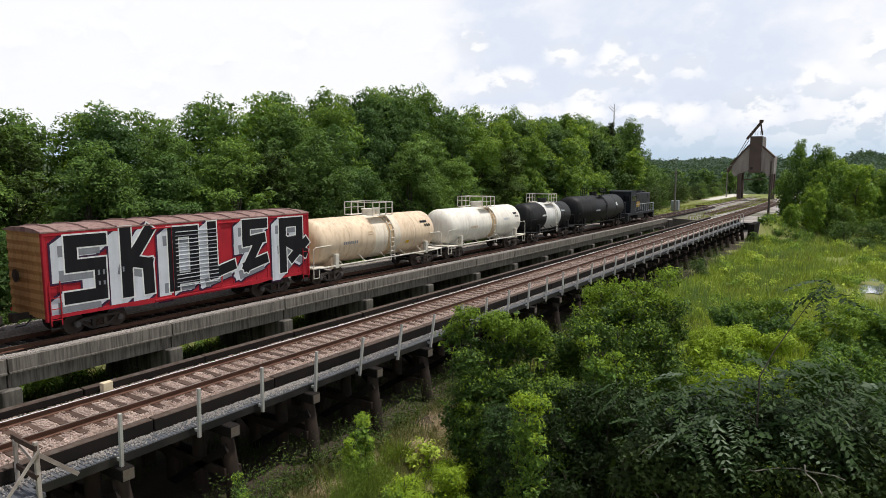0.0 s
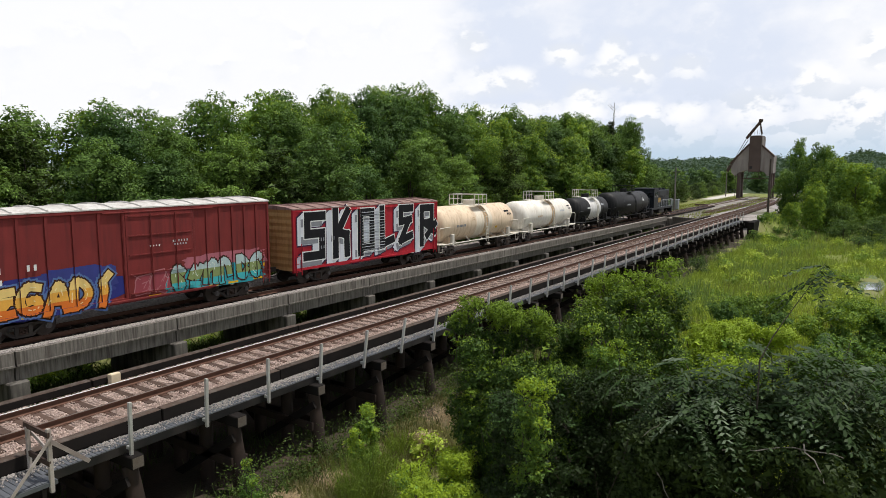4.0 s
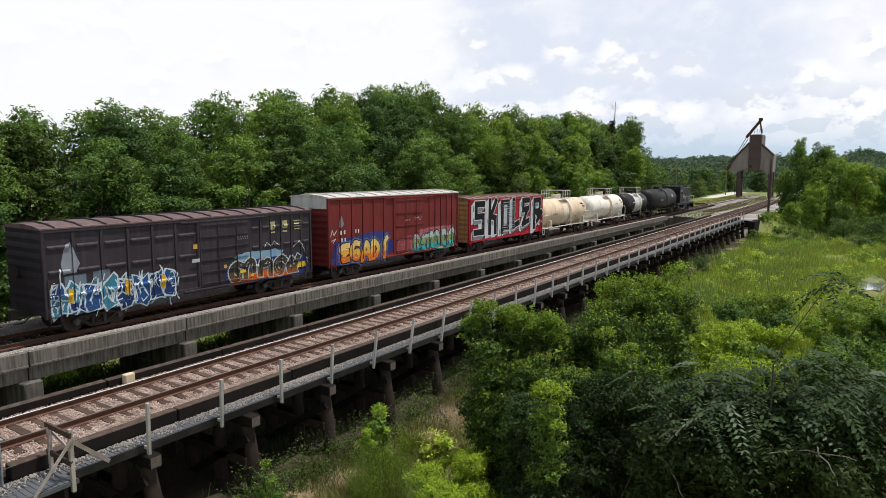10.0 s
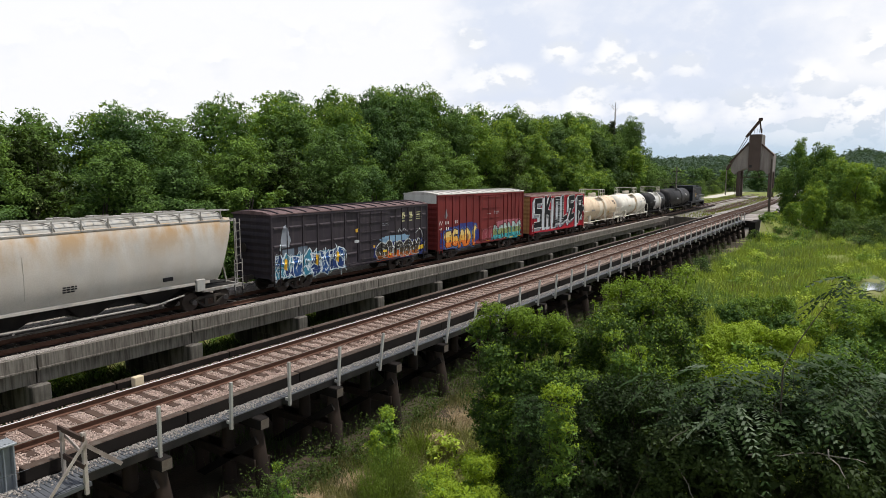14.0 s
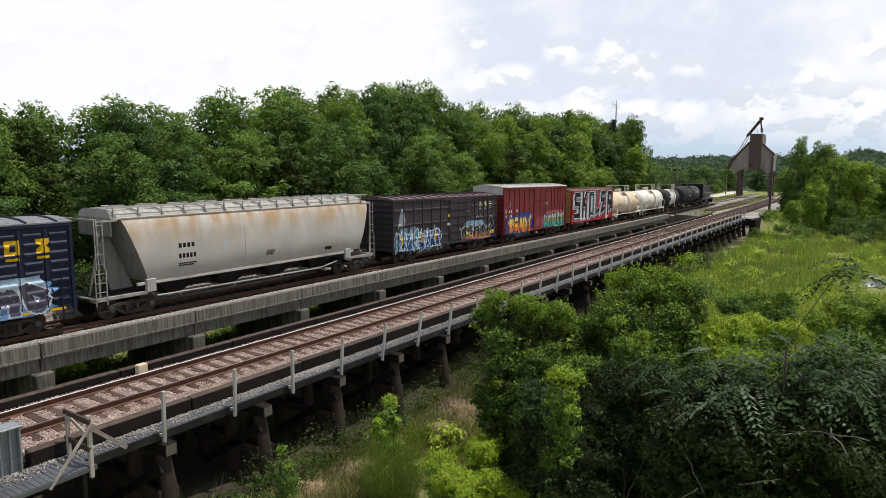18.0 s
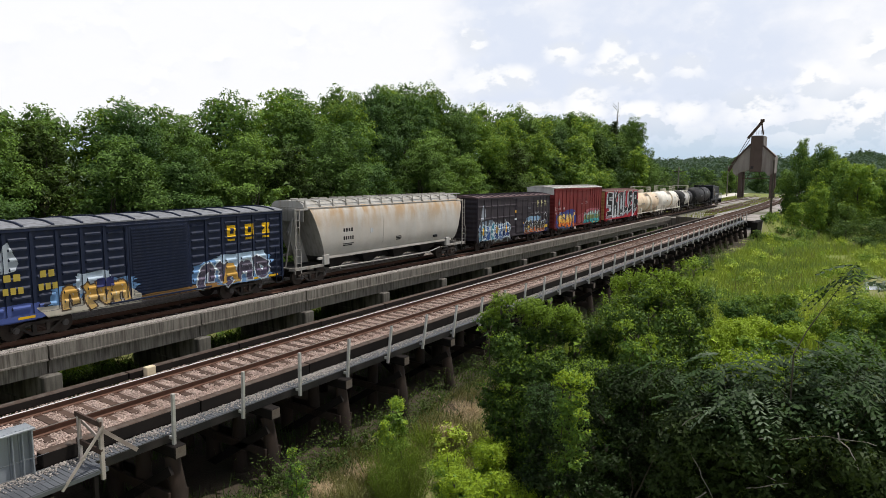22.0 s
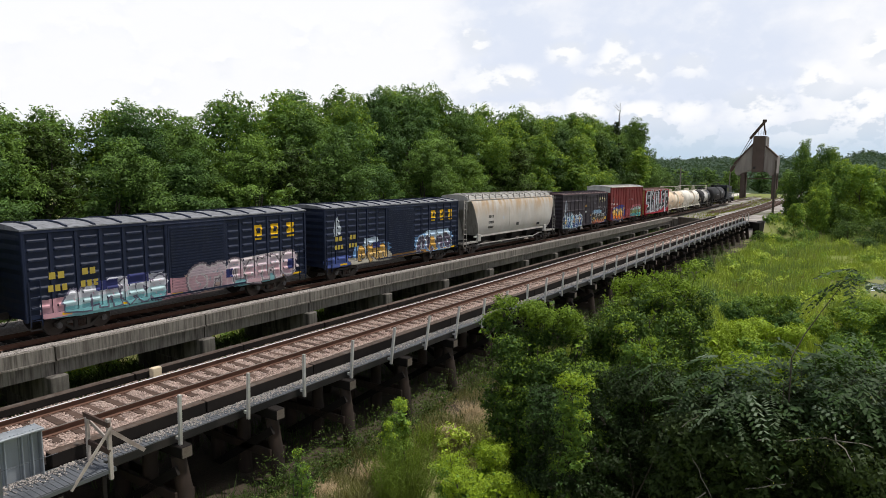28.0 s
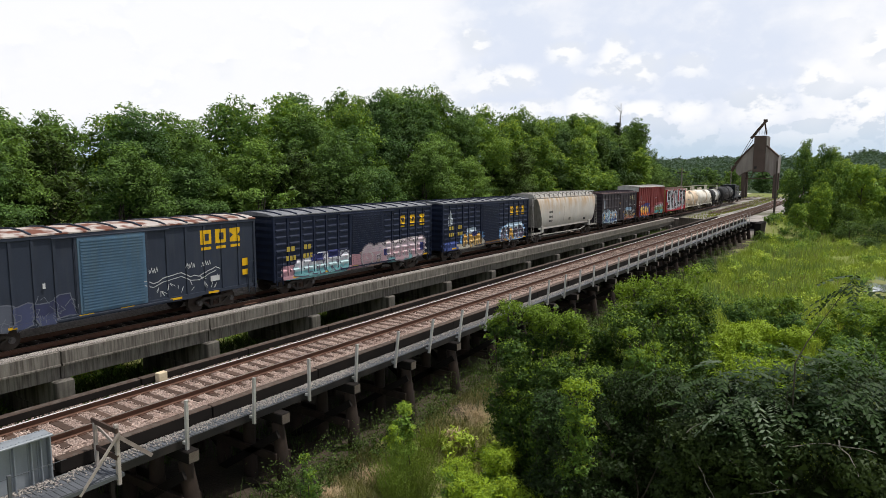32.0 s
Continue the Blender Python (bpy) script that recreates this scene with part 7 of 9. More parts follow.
# letters as thick strokes in a unit cell
GLYPH = {
    "S": [[(1, 0.95), (0.08, 0.95), (0.08, 0.56), (0.95, 0.56), (0.95, 0.06), (0.0, 0.06)]],
    "K": [[(0.1, 1), (0.1, 0)], [(0.95, 1), (0.25, 0.52)], [(0.2, 0.52), (0.88, 0.44), (0.9, 0)]],
    "O": [[(0.1, 0.0), (0.1, 0.97), (0.9, 0.97), (0.9, 0.12), (0.1, 0.12)]],
    "L": [[(0.1, 1), (0.12, 0.1), (1.05, 0.2)]],
    "E": [[(0.95, 0.96), (0.1, 0.96), (0.1, 0.62), (0.85, 0.66)], [(0.7, 0.6), (0.1, 0.12), (0.95, 0.22)]],
    "R": [[(0.12, 0.0), (0.12, 0.97), (0.92, 0.97), (0.92, 0.58), (0.2, 0.55)], [(0.3, 0.56), (1.15, 0.28)], [(0.55, 0.2), (1.2, 0.5)]],
    "G": [[(0.95, 0.92), (0.4, 0.98), (0.05, 0.5), (0.3, 0.06), (0.95, 0.1), (0.95, 0.48), (0.6, 0.46)]],
    "A": [[(0.0, 0.0), (0.45, 1.0), (0.75, 0.9), (1.0, 0.0)], [(0.25, 0.35), (0.85, 0.35)]],
    "D": [[(0.1, 0.0), (0.1, 0.98), (0.65, 0.9), (0.98, 0.5), (0.7, 0.08), (0.1, 0.02)]],
    "I": [[(0.75, 1.1), (0.35, 0.85), (0.55, 0.5), (0.4, 0.0)]],
    "1": [[(0.0, 0.0), (0.05, 0.7), (0.4, 1.0), (0.8, 0.8), (0.85, 0.3)]],
    "2": [[(1.0, 0.8), (0.6, 1.0), (0.1, 0.7), (0.15, 0.2), (0.6, 0.0), (0.9, 0.3), (0.55, 0.5)]],
    "3": [[(0.2, 1.0), (0.6, 0.65), (0.25, 0.45), (0.75, 0.0)], [(0.75, 0.95), (0.95, 0.4)]],
    "4": [[(0.0, 0.1), (0.1, 0.9), (0.45, 0.6), (0.6, 0.95), (0.95, 0.7), (1.0, 0.05)]],
    "5": [[(0.1, 1.0), (0.3, 0.2), (0.7, 0.0), (1.0, 0.35)], [(0.5, 0.95), (0.95, 0.75)]],
    "6": [[(0.0, 0.4), (0.35, 0.9), (0.65, 0.2), (1.0, 0.8)], [(0.1, 0.05), (0.8, 0.0)]],
}


def cloud_outline(x0, x1, z0, z1, seed, m=34):
    """An uneven soft patch of sprayed ground colour."""
    r = random.Random(seed)
    pts = []
    for i in range(m):
        a = 2 * math.pi * i / m
        k = r.uniform(0.86, 1.08)
        ca, sa = math.cos(a), math.sin(a)
        pts.append(((x0 + x1) / 2 + (x1 - x0) * 0.5 * k * math.copysign(abs(ca) ** 0.35, ca), max(z0, (z0 + z1) / 2 + (z1 - z0) * 0.5 * k * math.copysign(abs(sa) ** 0.5, sa))))
    return pts


def style_piece(word, x0, x1, z0, z1, w, bands, line, seed, edge=None, inner=None, squeeze=0.62):
    """Fat interlocking letters, or shapes like letters, with an outline, filled in bands of colour from top to bottom; bands: (share of the height, paint)."""
    r = random.Random(seed)
    n = len(word)
    W = (x1 - x0) / n
    halo, out, fill, marks = [], [], [], []
    for i, ch in enumerate(word):
        a, lift, lean = x0 + W * i, r.uniform(-0.05, 0.05) * (z1 - z0), r.uniform(-0.12, 0.16) * W
        za, zb = z0 + w * 0.55, z1 - w * 0.55
        for g in GLYPH[ch]:
            pts = [(a + W * 0.16 + u * W * squeeze + lean * v + r.uniform(-0.03, 0.03), za + lift + v * (zb - za) + r.uniform(-0.04, 0.04)) for u, v in g]
            # round the bends
            for _ in range(2):
                if len(pts) > 2:
                    mid = [(p[0] * f + q[0] * (1 - f), p[1] * f + q[1] * (1 - f)) for p, q in zip(pts, pts[1:]) for f in (0.75, 0.25)]
                    pts = [pts[0]] + mid[1:-1] + [pts[-1]]
            halo += stroke(pts, w + 0.24)
            out += stroke(pts, w + 0.11)
            fill += stroke(pts, w)
            for p, q in zip(pts[::2], pts[2::2]):
                if r.random() < 0.6:
                    f, k = r.uniform(0.15, 0.4), r.uniform(0.5, 0.85)
                    o = r.uniform(-0.25, 0.25) * w
                    marks += stroke([(p[0] + f * (q[0] - p[0]) + o, p[1] + f * (q[1] - p[1])), (p[0] + k * (q[0] - p[0]) + o, p[1] + k * (q[1] - p[1]))], 0.032)
    layers = [(edge, halo)] if edge else []
    layers.append((line, out))
    top = z1 + 0.4
    for share, mname in bands:
        low = z1 - share * (z1 - z0) - (0.5 if share >= 1 else 0)
        cut = []
        for p in fill:
            c = clip_x([(z, x) for x, z in p], low, top)
            if c:
                cut.append([(x, z) for z, x in c])
        layers.append((mname, cut))
        top = low
    if inner:
        layers.append((inner, marks))
    return layers


def block_letters(word, cells, z0, z1, w):
    """Black letters with a white edge and grey blocked sides."""
    dark, side, shade, edge, fill = [], [], [], [], []
    for i, (ch, (a, b)) in enumerate(zip(word, cells)):
        lift = 0.05 * math.sin(i * 2.1)
        hz = (z0 + 0.12 + lift, z1 - 0.1 + lift)
        sx = lambda u, a=a, b=b: a + 0.30 * (b - a) + u * (b - a) * 0.60
        sz = lambda v, hz=hz: hz[0] + 0.2 + v * (hz[1] - hz[0] - 0.42)
        for g in GLYPH[ch]:
            pts = [(sx(u), sz(v)) for u, v in g]
            edge += stroke(pts, w + 0.12)
            fill += stroke(pts, w)
            for k in range(1, 15):
                o = [(x - 0.033 * k, z - 0.022 * k) for x, z in pts]
                side += stroke(o, w + 0.05)
                if k % 2 == 0:
                    dark += stroke(o, w + 0.2)
            low = [(x - 0.26, z - 0.33) for x, z in pts]
            shade += [p for p in stroke(low, w * 0.9) if abs(p[0][1] - p[1][1]) < abs(p[0][0] - p[1][0])]
    return [(paint((0.05, 0.02, 0.05)), dark), (paint((0.60, 0.62, 0.66)), side), (GRY, shade), (WHT, edge), (BLK, fill)]


def car_skoler():
    car, y, ribs, h = boxcar("boxcar", "red boxcar with huge black and white sprayed block letters", 13.3, 3.95, "skoler_red", "roof_pink", "tan_end", (8, 8), (-1.45, 1.0), 0, None, 0, sill=0.62, depth=0.02, roof_seams=12, door_bars=False)
    f = lambda x: (x - 12.35) / 13.6 * 13.3 - h
    cells = [(f(12.6), f(14.75)), (f(14.85), f(16.85)), (f(16.95), f(19.1)), (f(19.05), f(20.95)), (f(20.95), f(23.1)), (f(23.15), f(25.6))]
    # the letters run over the door, so they lie at the door's face
    lay = block_letters("SKOLER", cells, 0.95, 3.98, 0.47)
    slats = [Shape().box(-1.3, 0.85, -1.53, -1.48, 1.15 + 0.17 * i, 1.185 + 0.17 * i, 0.006).mesh("door_slat", (LGR, GRY, LGR)[i % 3]) for i in range(15)]
    for me in slats:
        part("door_slat", me, car)
    spray(car, lay, -1.455, [(-1.43, 0.98)], 0.036, "graffiti", "huge black block letters with white edges and grey blocked sides")
    spray(car, text_bars(f(14.35), f(14.75), 2.15, 0.2, 2, GRY) + text_bars(f(15.2), f(15.55), 2.15, 0.2, 2, GRY) + text_bars(f(14.35), f(14.75), 1.75, 0.16, 2, GRY), -1.48, name="car_marking", label="pale painted reporting mark")
    return car


def car_red():
    car, y, ribs, h = boxcar("boxcar", "tall dark red boxcar with orange and turquoise graffiti", 13.4, 4.5, "barn_red", "roof_white", "barn_red", (6, 6), (-0.75, 2.35), 0, None, 5, sill=0.62, end_cap="tank_white", depth=0.05)
    X = lambda u: -h + 13.4 * u
    blue = paint((0.03, 0.035, 0.18))
    navy2, sky2, dk = paint((0.045, 0.055, 0.22)), paint((0.10, 0.17, 0.36)), paint((0.05, 0.02, 0.012))
    lay = [(blue, [cloud_outline(X(0.04), X(0.42), 0.62, 2.2, 2)]), (navy2, [cloud_outline(X(0.18), X(0.41), 1.2, 2.35, 5), cloud_outline(X(0.02), X(0.10), 0.7, 1.5, 6)])]
    lay += style_piece("EGADI", X(0.06), X(0.40), 0.66, 1.98, 0.3, ((0.36, paint((0.80, 0.58, 0.20))), (0.64, paint((0.78, 0.40, 0.07))), (1.0, paint((0.70, 0.18, 0.03)))), dk, 3, sky2, paint((0.88, 0.74, 0.40)), 0.76)
    spray(car, lay, y, ribs, 0.05, label="orange and yellow graffiti letters over a blue cloud")
    teal = paint((0.03, 0.30, 0.34))
    lay = [(paint((0.40, 0.13, 0.16)), [cloud_outline(X(0.62), X(0.99), 1.2, 2.25, 9)]), (teal, [cloud_outline(X(0.56), X(0.99), 0.64, 1.75, 7)])]
    lay += style_piece("264152", X(0.585), X(0.965), 0.74, 2.02, 0.29, ((0.34, paint((0.42, 0.54, 0.53))), (0.68, paint((0.23, 0.29, 0.11))), (1.0, paint((0.06, 0.42, 0.45)))), dk, 4, None, paint((0.70, 0.74, 0.62)))
    spray(car, lay, y, ribs, 0.05, label="mint green and turquoise graffiti letters on pink")
    spray(car, [(YEL, [[(X(u), z), (X(u + 0.022), z), (X(u + 0.022), z + 0.26), (X(u), z + 0.26)] for u, z in ((0.052, 0.9), (0.955, 1.3))]), (WHT, stroke([(X(0.015), 2.35), (X(0.025), 2.7), (X(0.035), 2.4), (X(0.05), 2.65)], 0.04) + stroke([(X(0.018), 2.1), (X(0.045), 2.2), (X(0.03), 2.0)], 0.035))], y, ribs, 0.05, "small_tag", "yellow squares and white scribbled tags")
    spray(car, wild_piece(X(0.46), X(0.63), 0.8, 1.75, 3, (paint((0.30, 0.06, 0.075)),), paint((0.42, 0.17, 0.18)), 8, None, 3, 0.03), -1.485, label="faded pink graffiti on the door")
    spray(car, [(GRY, tag_leaf(X(0.07), 2.8, 0.6))], y, ribs, 0.05, "chalk_tag", "pale grey three-cornered chalk tag")
    spray(car, text_bars(X(0.07), X(0.115), 2.42, 0.22, 2, WHT) + text_bars(X(0.165), X(0.20), 2.42, 0.22, 2, WHT) + text_bars(X(0.075), X(0.115), 2.02, 0.2, 2, WHT), y - 0.05, name="car_marking", label="white painted reporting mark")
    spray(car, text_bars(X(0.60), X(0.66), 2.95, 0.09, 6, LGR) + text_bars(X(0.605), X(0.655), 2.82, 0.07, 5, LGR) + text_bars(X(0.52), X(0.56), 2.85, 0.06, 4, WHT), -1.487, name="car_marking", label="small white door stencil")
    sill_marks(car, h, 0.62, (X(0.13), X(0.53), X(0.75), X(0.83), X(0.94)))
    return car


def car_dark():
    car, y, ribs, h = boxcar("boxcar", "brown-black boxcar with blue and orange graffiti", 13.5, 3.95, "brown_black", "roof_brown", "brown_black", (6, 6), (-0.15, 2.6), 3, None, 6, sill=0.62, roof_seams=14, depth=0.045)
    X = lambda u: -h + 13.5 * u
    pale = paint((0.62, 0.70, 0.74))
    lay = [(paint((0.16, 0.20, 0.25)), [[(X(0.055), 1.6), (X(0.115), 1.62), (X(0.115), 2.15), (X(0.055), 2.13)], [(X(0.135), 1.75), (X(0.185), 1.76), (X(0.185), 2.2), (X(0.135), 2.19)]]), (paint((0.05, 0.16, 0.26)), [cloud_outline(X(0.01), X(0.405), 0.58, 1.85, 21)])]
    blues = (paint((0.03, 0.09, 0.26)), paint((0.05, 0.22, 0.32)), paint((0.02, 0.045, 0.15)))
    lay += wild_piece(X(0.01), X(0.40), 0.58, 1.9, 8, blues, pale, 12, None, 11, 0.045)
    lay.append((paint((0.72, 0.42, 0.04)), [[(X(u), 1.15), (X(u) + 0.2, 1.05), (X(u) + 0.24, 1.6), (X(u) + 0.05, 1.68)] for u in (0.06, 0.225, 0.345)]))
    spray(car, lay, y, ribs, 0.045, label="swirling blue and white graffiti letters")
    flame = paint((0.62, 0.12, 0.02))
    lay = [(paint((0.24, 0.38, 0.52)), [cloud_outline(X(0.62), X(0.86), 1.3, 2.15, 31)]), (paint((0.03, 0.04, 0.14)), [cloud_outline(X(0.57), X(0.98), 0.62, 1.75, 33)]), (flame, [[(X(0.60), 0.66), (X(0.91), 0.72), (X(0.95), 1.3), (X(0.84), 1.1), (X(0.71), 1.25), (X(0.605), 1.0)]])]
    lay += style_piece("21426", X(0.59), X(0.93), 0.8, 1.85, 0.27, ((0.55, paint((0.05, 0.045, 0.04))), (0.8, paint((0.10, 0.07, 0.04))), (1.0, paint((0.30, 0.09, 0.02)))), paint((0.50, 0.52, 0.50)), 13, None, paint((0.55, 0.55, 0.50)), 0.72)
    lay.append((paint((0.78, 0.52, 0.05)), [[(X(0.92), 0.98), (X(0.968), 1.02), (X(0.968), 1.3), (X(0.93), 1.25)], [(X(0.645), 1.2), (X(0.67), 1.2), (X(0.67), 1.34), (X(0.645), 1.34)], [(X(0.69), 0.95), (X(0.71), 0.95), (X(0.71), 1.07), (X(0.69), 1.07)]]))
    lay.append((paint((0.45, 0.47, 0.48)), stroke([(X(0.76), 2.3), (X(0.775), 2.5), (X(0.79), 2.3), (X(0.81), 2.52), (X(0.83), 2.3)], 0.03) + stroke([(X(0.90), 2.1), (X(0.935), 2.4), (X(0.96), 1.9), (X(0.975), 1.2)], 0.04)))
    spray(car, lay, y, ribs, 0.045, label="black and white graffiti with orange flames")
    spray(car, [(paint((0.27, 0.29, 0.33)), tag_leaf(X(0.052), 2.2, 1.05))], y, ribs, 0.045, "chalk_tag", "pale grey chalk tag")
    yl = paint((0.42, 0.40, 0.22))
    s = 0.45
    spray(car, [(yl, [[(X(u) - 0.16, 3.1), (X(u) + 0.16, 3.1), (X(u) + 0.16, 3.5), (X(u) - 0.16, 3.5)] for u in (0.805, 0.865)] + [[(X(u) - 0.16, 2.92), (X(u) + 0.16, 2.92), (X(u) + 0.16, 3.0), (X(u) - 0.16, 3.0)] for u in (0.805, 0.865)] + [[(X(0.91), 3.0 + k * 0.14), (X(0.945), 3.0 + k * 0.14), (X(0.945), 3.05 + k * 0.14), (X(0.91), 3.05 + k * 0.14)] for k in range(4)])], y, ribs, 0.045, "emblem", "faded yellow block emblem")
    spray(car, [(paint((0.60, 0.35, 0.05)), [[(X(0.462), 2.6), (X(0.478), 2.6), (X(0.478), 2.8), (X(0.462), 2.8)], [(X(0.58), 1.55), (X(0.592), 1.55), (X(0.592), 1.7), (X(0.58), 1.7)]]), (LGR, [[(X(0.455), 2.0), (X(0.485), 2.0), (X(0.485), 2.16), (X(0.455), 2.16)]])] + text_bars(X(0.64), X(0.69), 2.9, 0.06, 5, GRY) + text_bars(X(0.64), X(0.69), 2.8, 0.06, 6, GRY), -1.49, name="car_marking", label="small yellow and white stencil marks")
    return car


def car_blue(which):
    lab = ("dark navy boxcar with yellow emblems and cream graffiti", "dark navy boxcar with yellow emblems and pink graffiti")[which]
    car, y, ribs, h = boxcar("boxcar", lab, (13.5, 13.6)[which], 3.95, "navy", "roof_grey", "navy", (6, 6), ((-1.35, 1.35), (-1.15, 1.75))[which], 8, None, 22, sill=0.62, roof_seams=13, depth=0.05, door_bars=False)
    L = 2 * h
    X = lambda u: -h + L * u
    holes = emblem(car, y, ribs, 0.05, X(0.772), 2.66, 0.74, L * 0.076, YEL)
    hole_layer(car, holes, y, ribs, 0.05, "navy")
    yl = paint((0.42, 0.32, 0.06))
    spray(car, text_bars(X(0.062), X(0.108), 2.1, 0.25, 2, yl, 0.72) + text_bars(X(0.15), X(0.192), 2.12, 0.25, 2, yl, 0.72) + text_bars(X(0.058), X(0.112), 1.64, 0.24, 3, yl, 0.72) + text_bars(X(0.144), X(0.197), 1.66, 0.24, 3, yl, 0.72) + [(paint((0.40, 0.42, 0.42)), [[(X(0.485), 2.55), (X(0.5), 2.55), (X(0.5), 2.62), (X(0.485), 2.62)], [(X(0.475), 2.2), (X(0.505), 2.2), (X(0.505), 2.3), (X(0.475), 2.3)]])], y - 0.05, name="car_marking", label="yellow painted reporting mark")
    cyan, lil = paint((0.16, 0.30, 0.52)), paint((0.03, 0.035, 0.12))
    if which == 0:
        spray(car, [(paint((0.36, 0.40, 0.44)), tag_leaf(X(0.058), 2.38, 0.95))], y, ribs, 0.05, "chalk_tag", "pale grey chalk tag")
        cream, ochre = paint((0.52, 0.47, 0.38)), paint((0.52, 0.30, 0.07))
        lay = [(paint((0.07, 0.10, 0.28)), [cloud_outline(X(0.0), X(0.16), 0.62, 1.25, 51)]), (cyan, [cloud_outline(X(0.16), X(0.42), 0.95, 1.75, 52)]), (paint((0.42, 0.50, 0.58)), [cloud_outline(X(0.24), X(0.34), 1.3, 2.1, 53)])]
        lay.append((cream, [[(X(0.135), 1.05), (X(0.165), 0.62), (X(0.435), 0.58), (X(0.43), 0.95), (X(0.40), 1.25), (X(0.28), 1.2), (X(0.2), 1.0)]]))
        lay += style_piece("1354", X(0.205), X(0.395), 0.72, 1.66, 0.25, ((0.5, ochre), (1.0, paint((0.58, 0.38, 0.14)))), paint((0.10, 0.07, 0.05)), 22, None, cream)
        lay.append((lil, [[(X(0.30), 1.45), (X(0.35), 1.45), (X(0.35), 1.8), (X(0.30), 1.8)]]))
        spray(car, lay, y, ribs, 0.05, label="ochre graffiti letters over cream and blue patches")
        lay = [(cyan, [cloud_outline(X(0.61), X(0.95), 0.62, 1.9, 55)]), (paint((0.40, 0.52, 0.64)), [cloud_outline(X(0.70), X(0.92), 1.35, 2.1, 56)]), (paint((0.30, 0.16, 0.05)), [cloud_outline(X(0.42), X(0.72), 0.62, 0.9, 57)])]
        lay += style_piece("1345", X(0.628), X(0.935), 0.66, 1.78, 0.34, ((0.5, paint((0.085, 0.075, 0.10))), (1.0, paint((0.12, 0.10, 0.15)))), paint((0.60, 0.66, 0.70)), 23, None, paint((0.25, 0.22, 0.26)))
        lay.append((ochre, [[(X(0.724), 0.75), (X(0.749), 1.68), (X(0.776), 1.64), (X(0.80), 0.75), (X(0.776), 0.8), (X(0.771), 1.05), (X(0.749), 1.05), (X(0.744), 0.8)]]))
        spray(car, lay, y, ribs, 0.05, label="slate and brown graffiti letters edged in white over pale blue")
    else:
        pink, teal = paint((0.55, 0.30, 0.33)), paint((0.22, 0.45, 0.46))
        lav = paint((0.44, 0.44, 0.50))
        lay = [(teal, [[(X(0.06), 0.64), (X(0.12), 1.0), (X(0.25), 1.05), (X(0.42), 1.1), (X(0.45), 0.7), (X(0.38), 0.56), (X(0.15), 0.56)]]), (pink, [cloud_outline(X(0.035), X(0.125), 0.66, 1.4, 61), cloud_outline(X(0.37), X(0.54), 0.58, 1.45, 62)]), (lav, [cloud_outline(X(0.19), X(0.41), 0.95, 1.85, 63)])]
        lay += style_piece("614352", X(0.10), X(0.40), 0.7, 1.68, 0.3, ((0.45, paint((0.60, 0.60, 0.64))), (0.7, paint((0.42, 0.56, 0.58))), (1.0, paint((0.20, 0.46, 0.48)))), paint((0.16, 0.14, 0.19)), 24, None, paint((0.60, 0.36, 0.42)), 0.74)
        lay += [(lil, [[(X(u), z), (X(u + 0.065), z), (X(u + 0.065), z + 0.38), (X(u), z + 0.38)] for u, z in ((0.185, 1.42), (0.28, 1.5))])]
        spray(car, lay, y, ribs, 0.05, label="turquoise, lavender and pink graffiti with dark patches")
        lay = [(paint((0.50, 0.36, 0.30)), [cloud_outline(X(0.46), X(0.66), 0.58, 1.6, 64)]), (paint((0.52, 0.46, 0.47)), [cloud_outline(X(0.58), X(0.955), 0.75, 1.98, 65)]), (paint((0.20, 0.40, 0.42)), [cloud_outline(X(0.66), X(0.86), 0.58, 0.95, 66)])]
        lay += style_piece("241642", X(0.47), X(0.945), 0.7, 1.9, 0.30, ((0.4, paint((0.58, 0.46, 0.50))), (1.0, paint((0.52, 0.34, 0.37)))), paint((0.58, 0.52, 0.52)), 25, paint((0.20, 0.16, 0.18)), paint((0.22, 0.36, 0.38)), 0.72)
        lay += [(lil, [[(X(u), z), (X(u + 0.03), z), (X(u + 0.03), z + q), (X(u), z + q)] for u, z, q in ((0.625, 1.1, 0.4), (0.905, 1.05, 0.5))])]
        spray(car, lay, y, ribs, 0.05, label="pale pink graffiti letters")
        spray(car, [(paint((0.5, 0.5, 0.5)), [[(X(0.035), 0.9), (X(0.06), 0.92), (X(0.06), 1.05), (X(0.035), 1.03)], [(X(0.035), 1.12), (X(0.058), 1.14), (X(0.055), 1.25), (X(0.037), 1.24)]])], y, ribs, 0.05, "chalk_tag", "small white tag")
    sill_marks(car, h, 0.62, [X(u) for u in (0.11, 0.27, 0.44, 0.62, 0.77, 0.86, 0.95)])
    return car


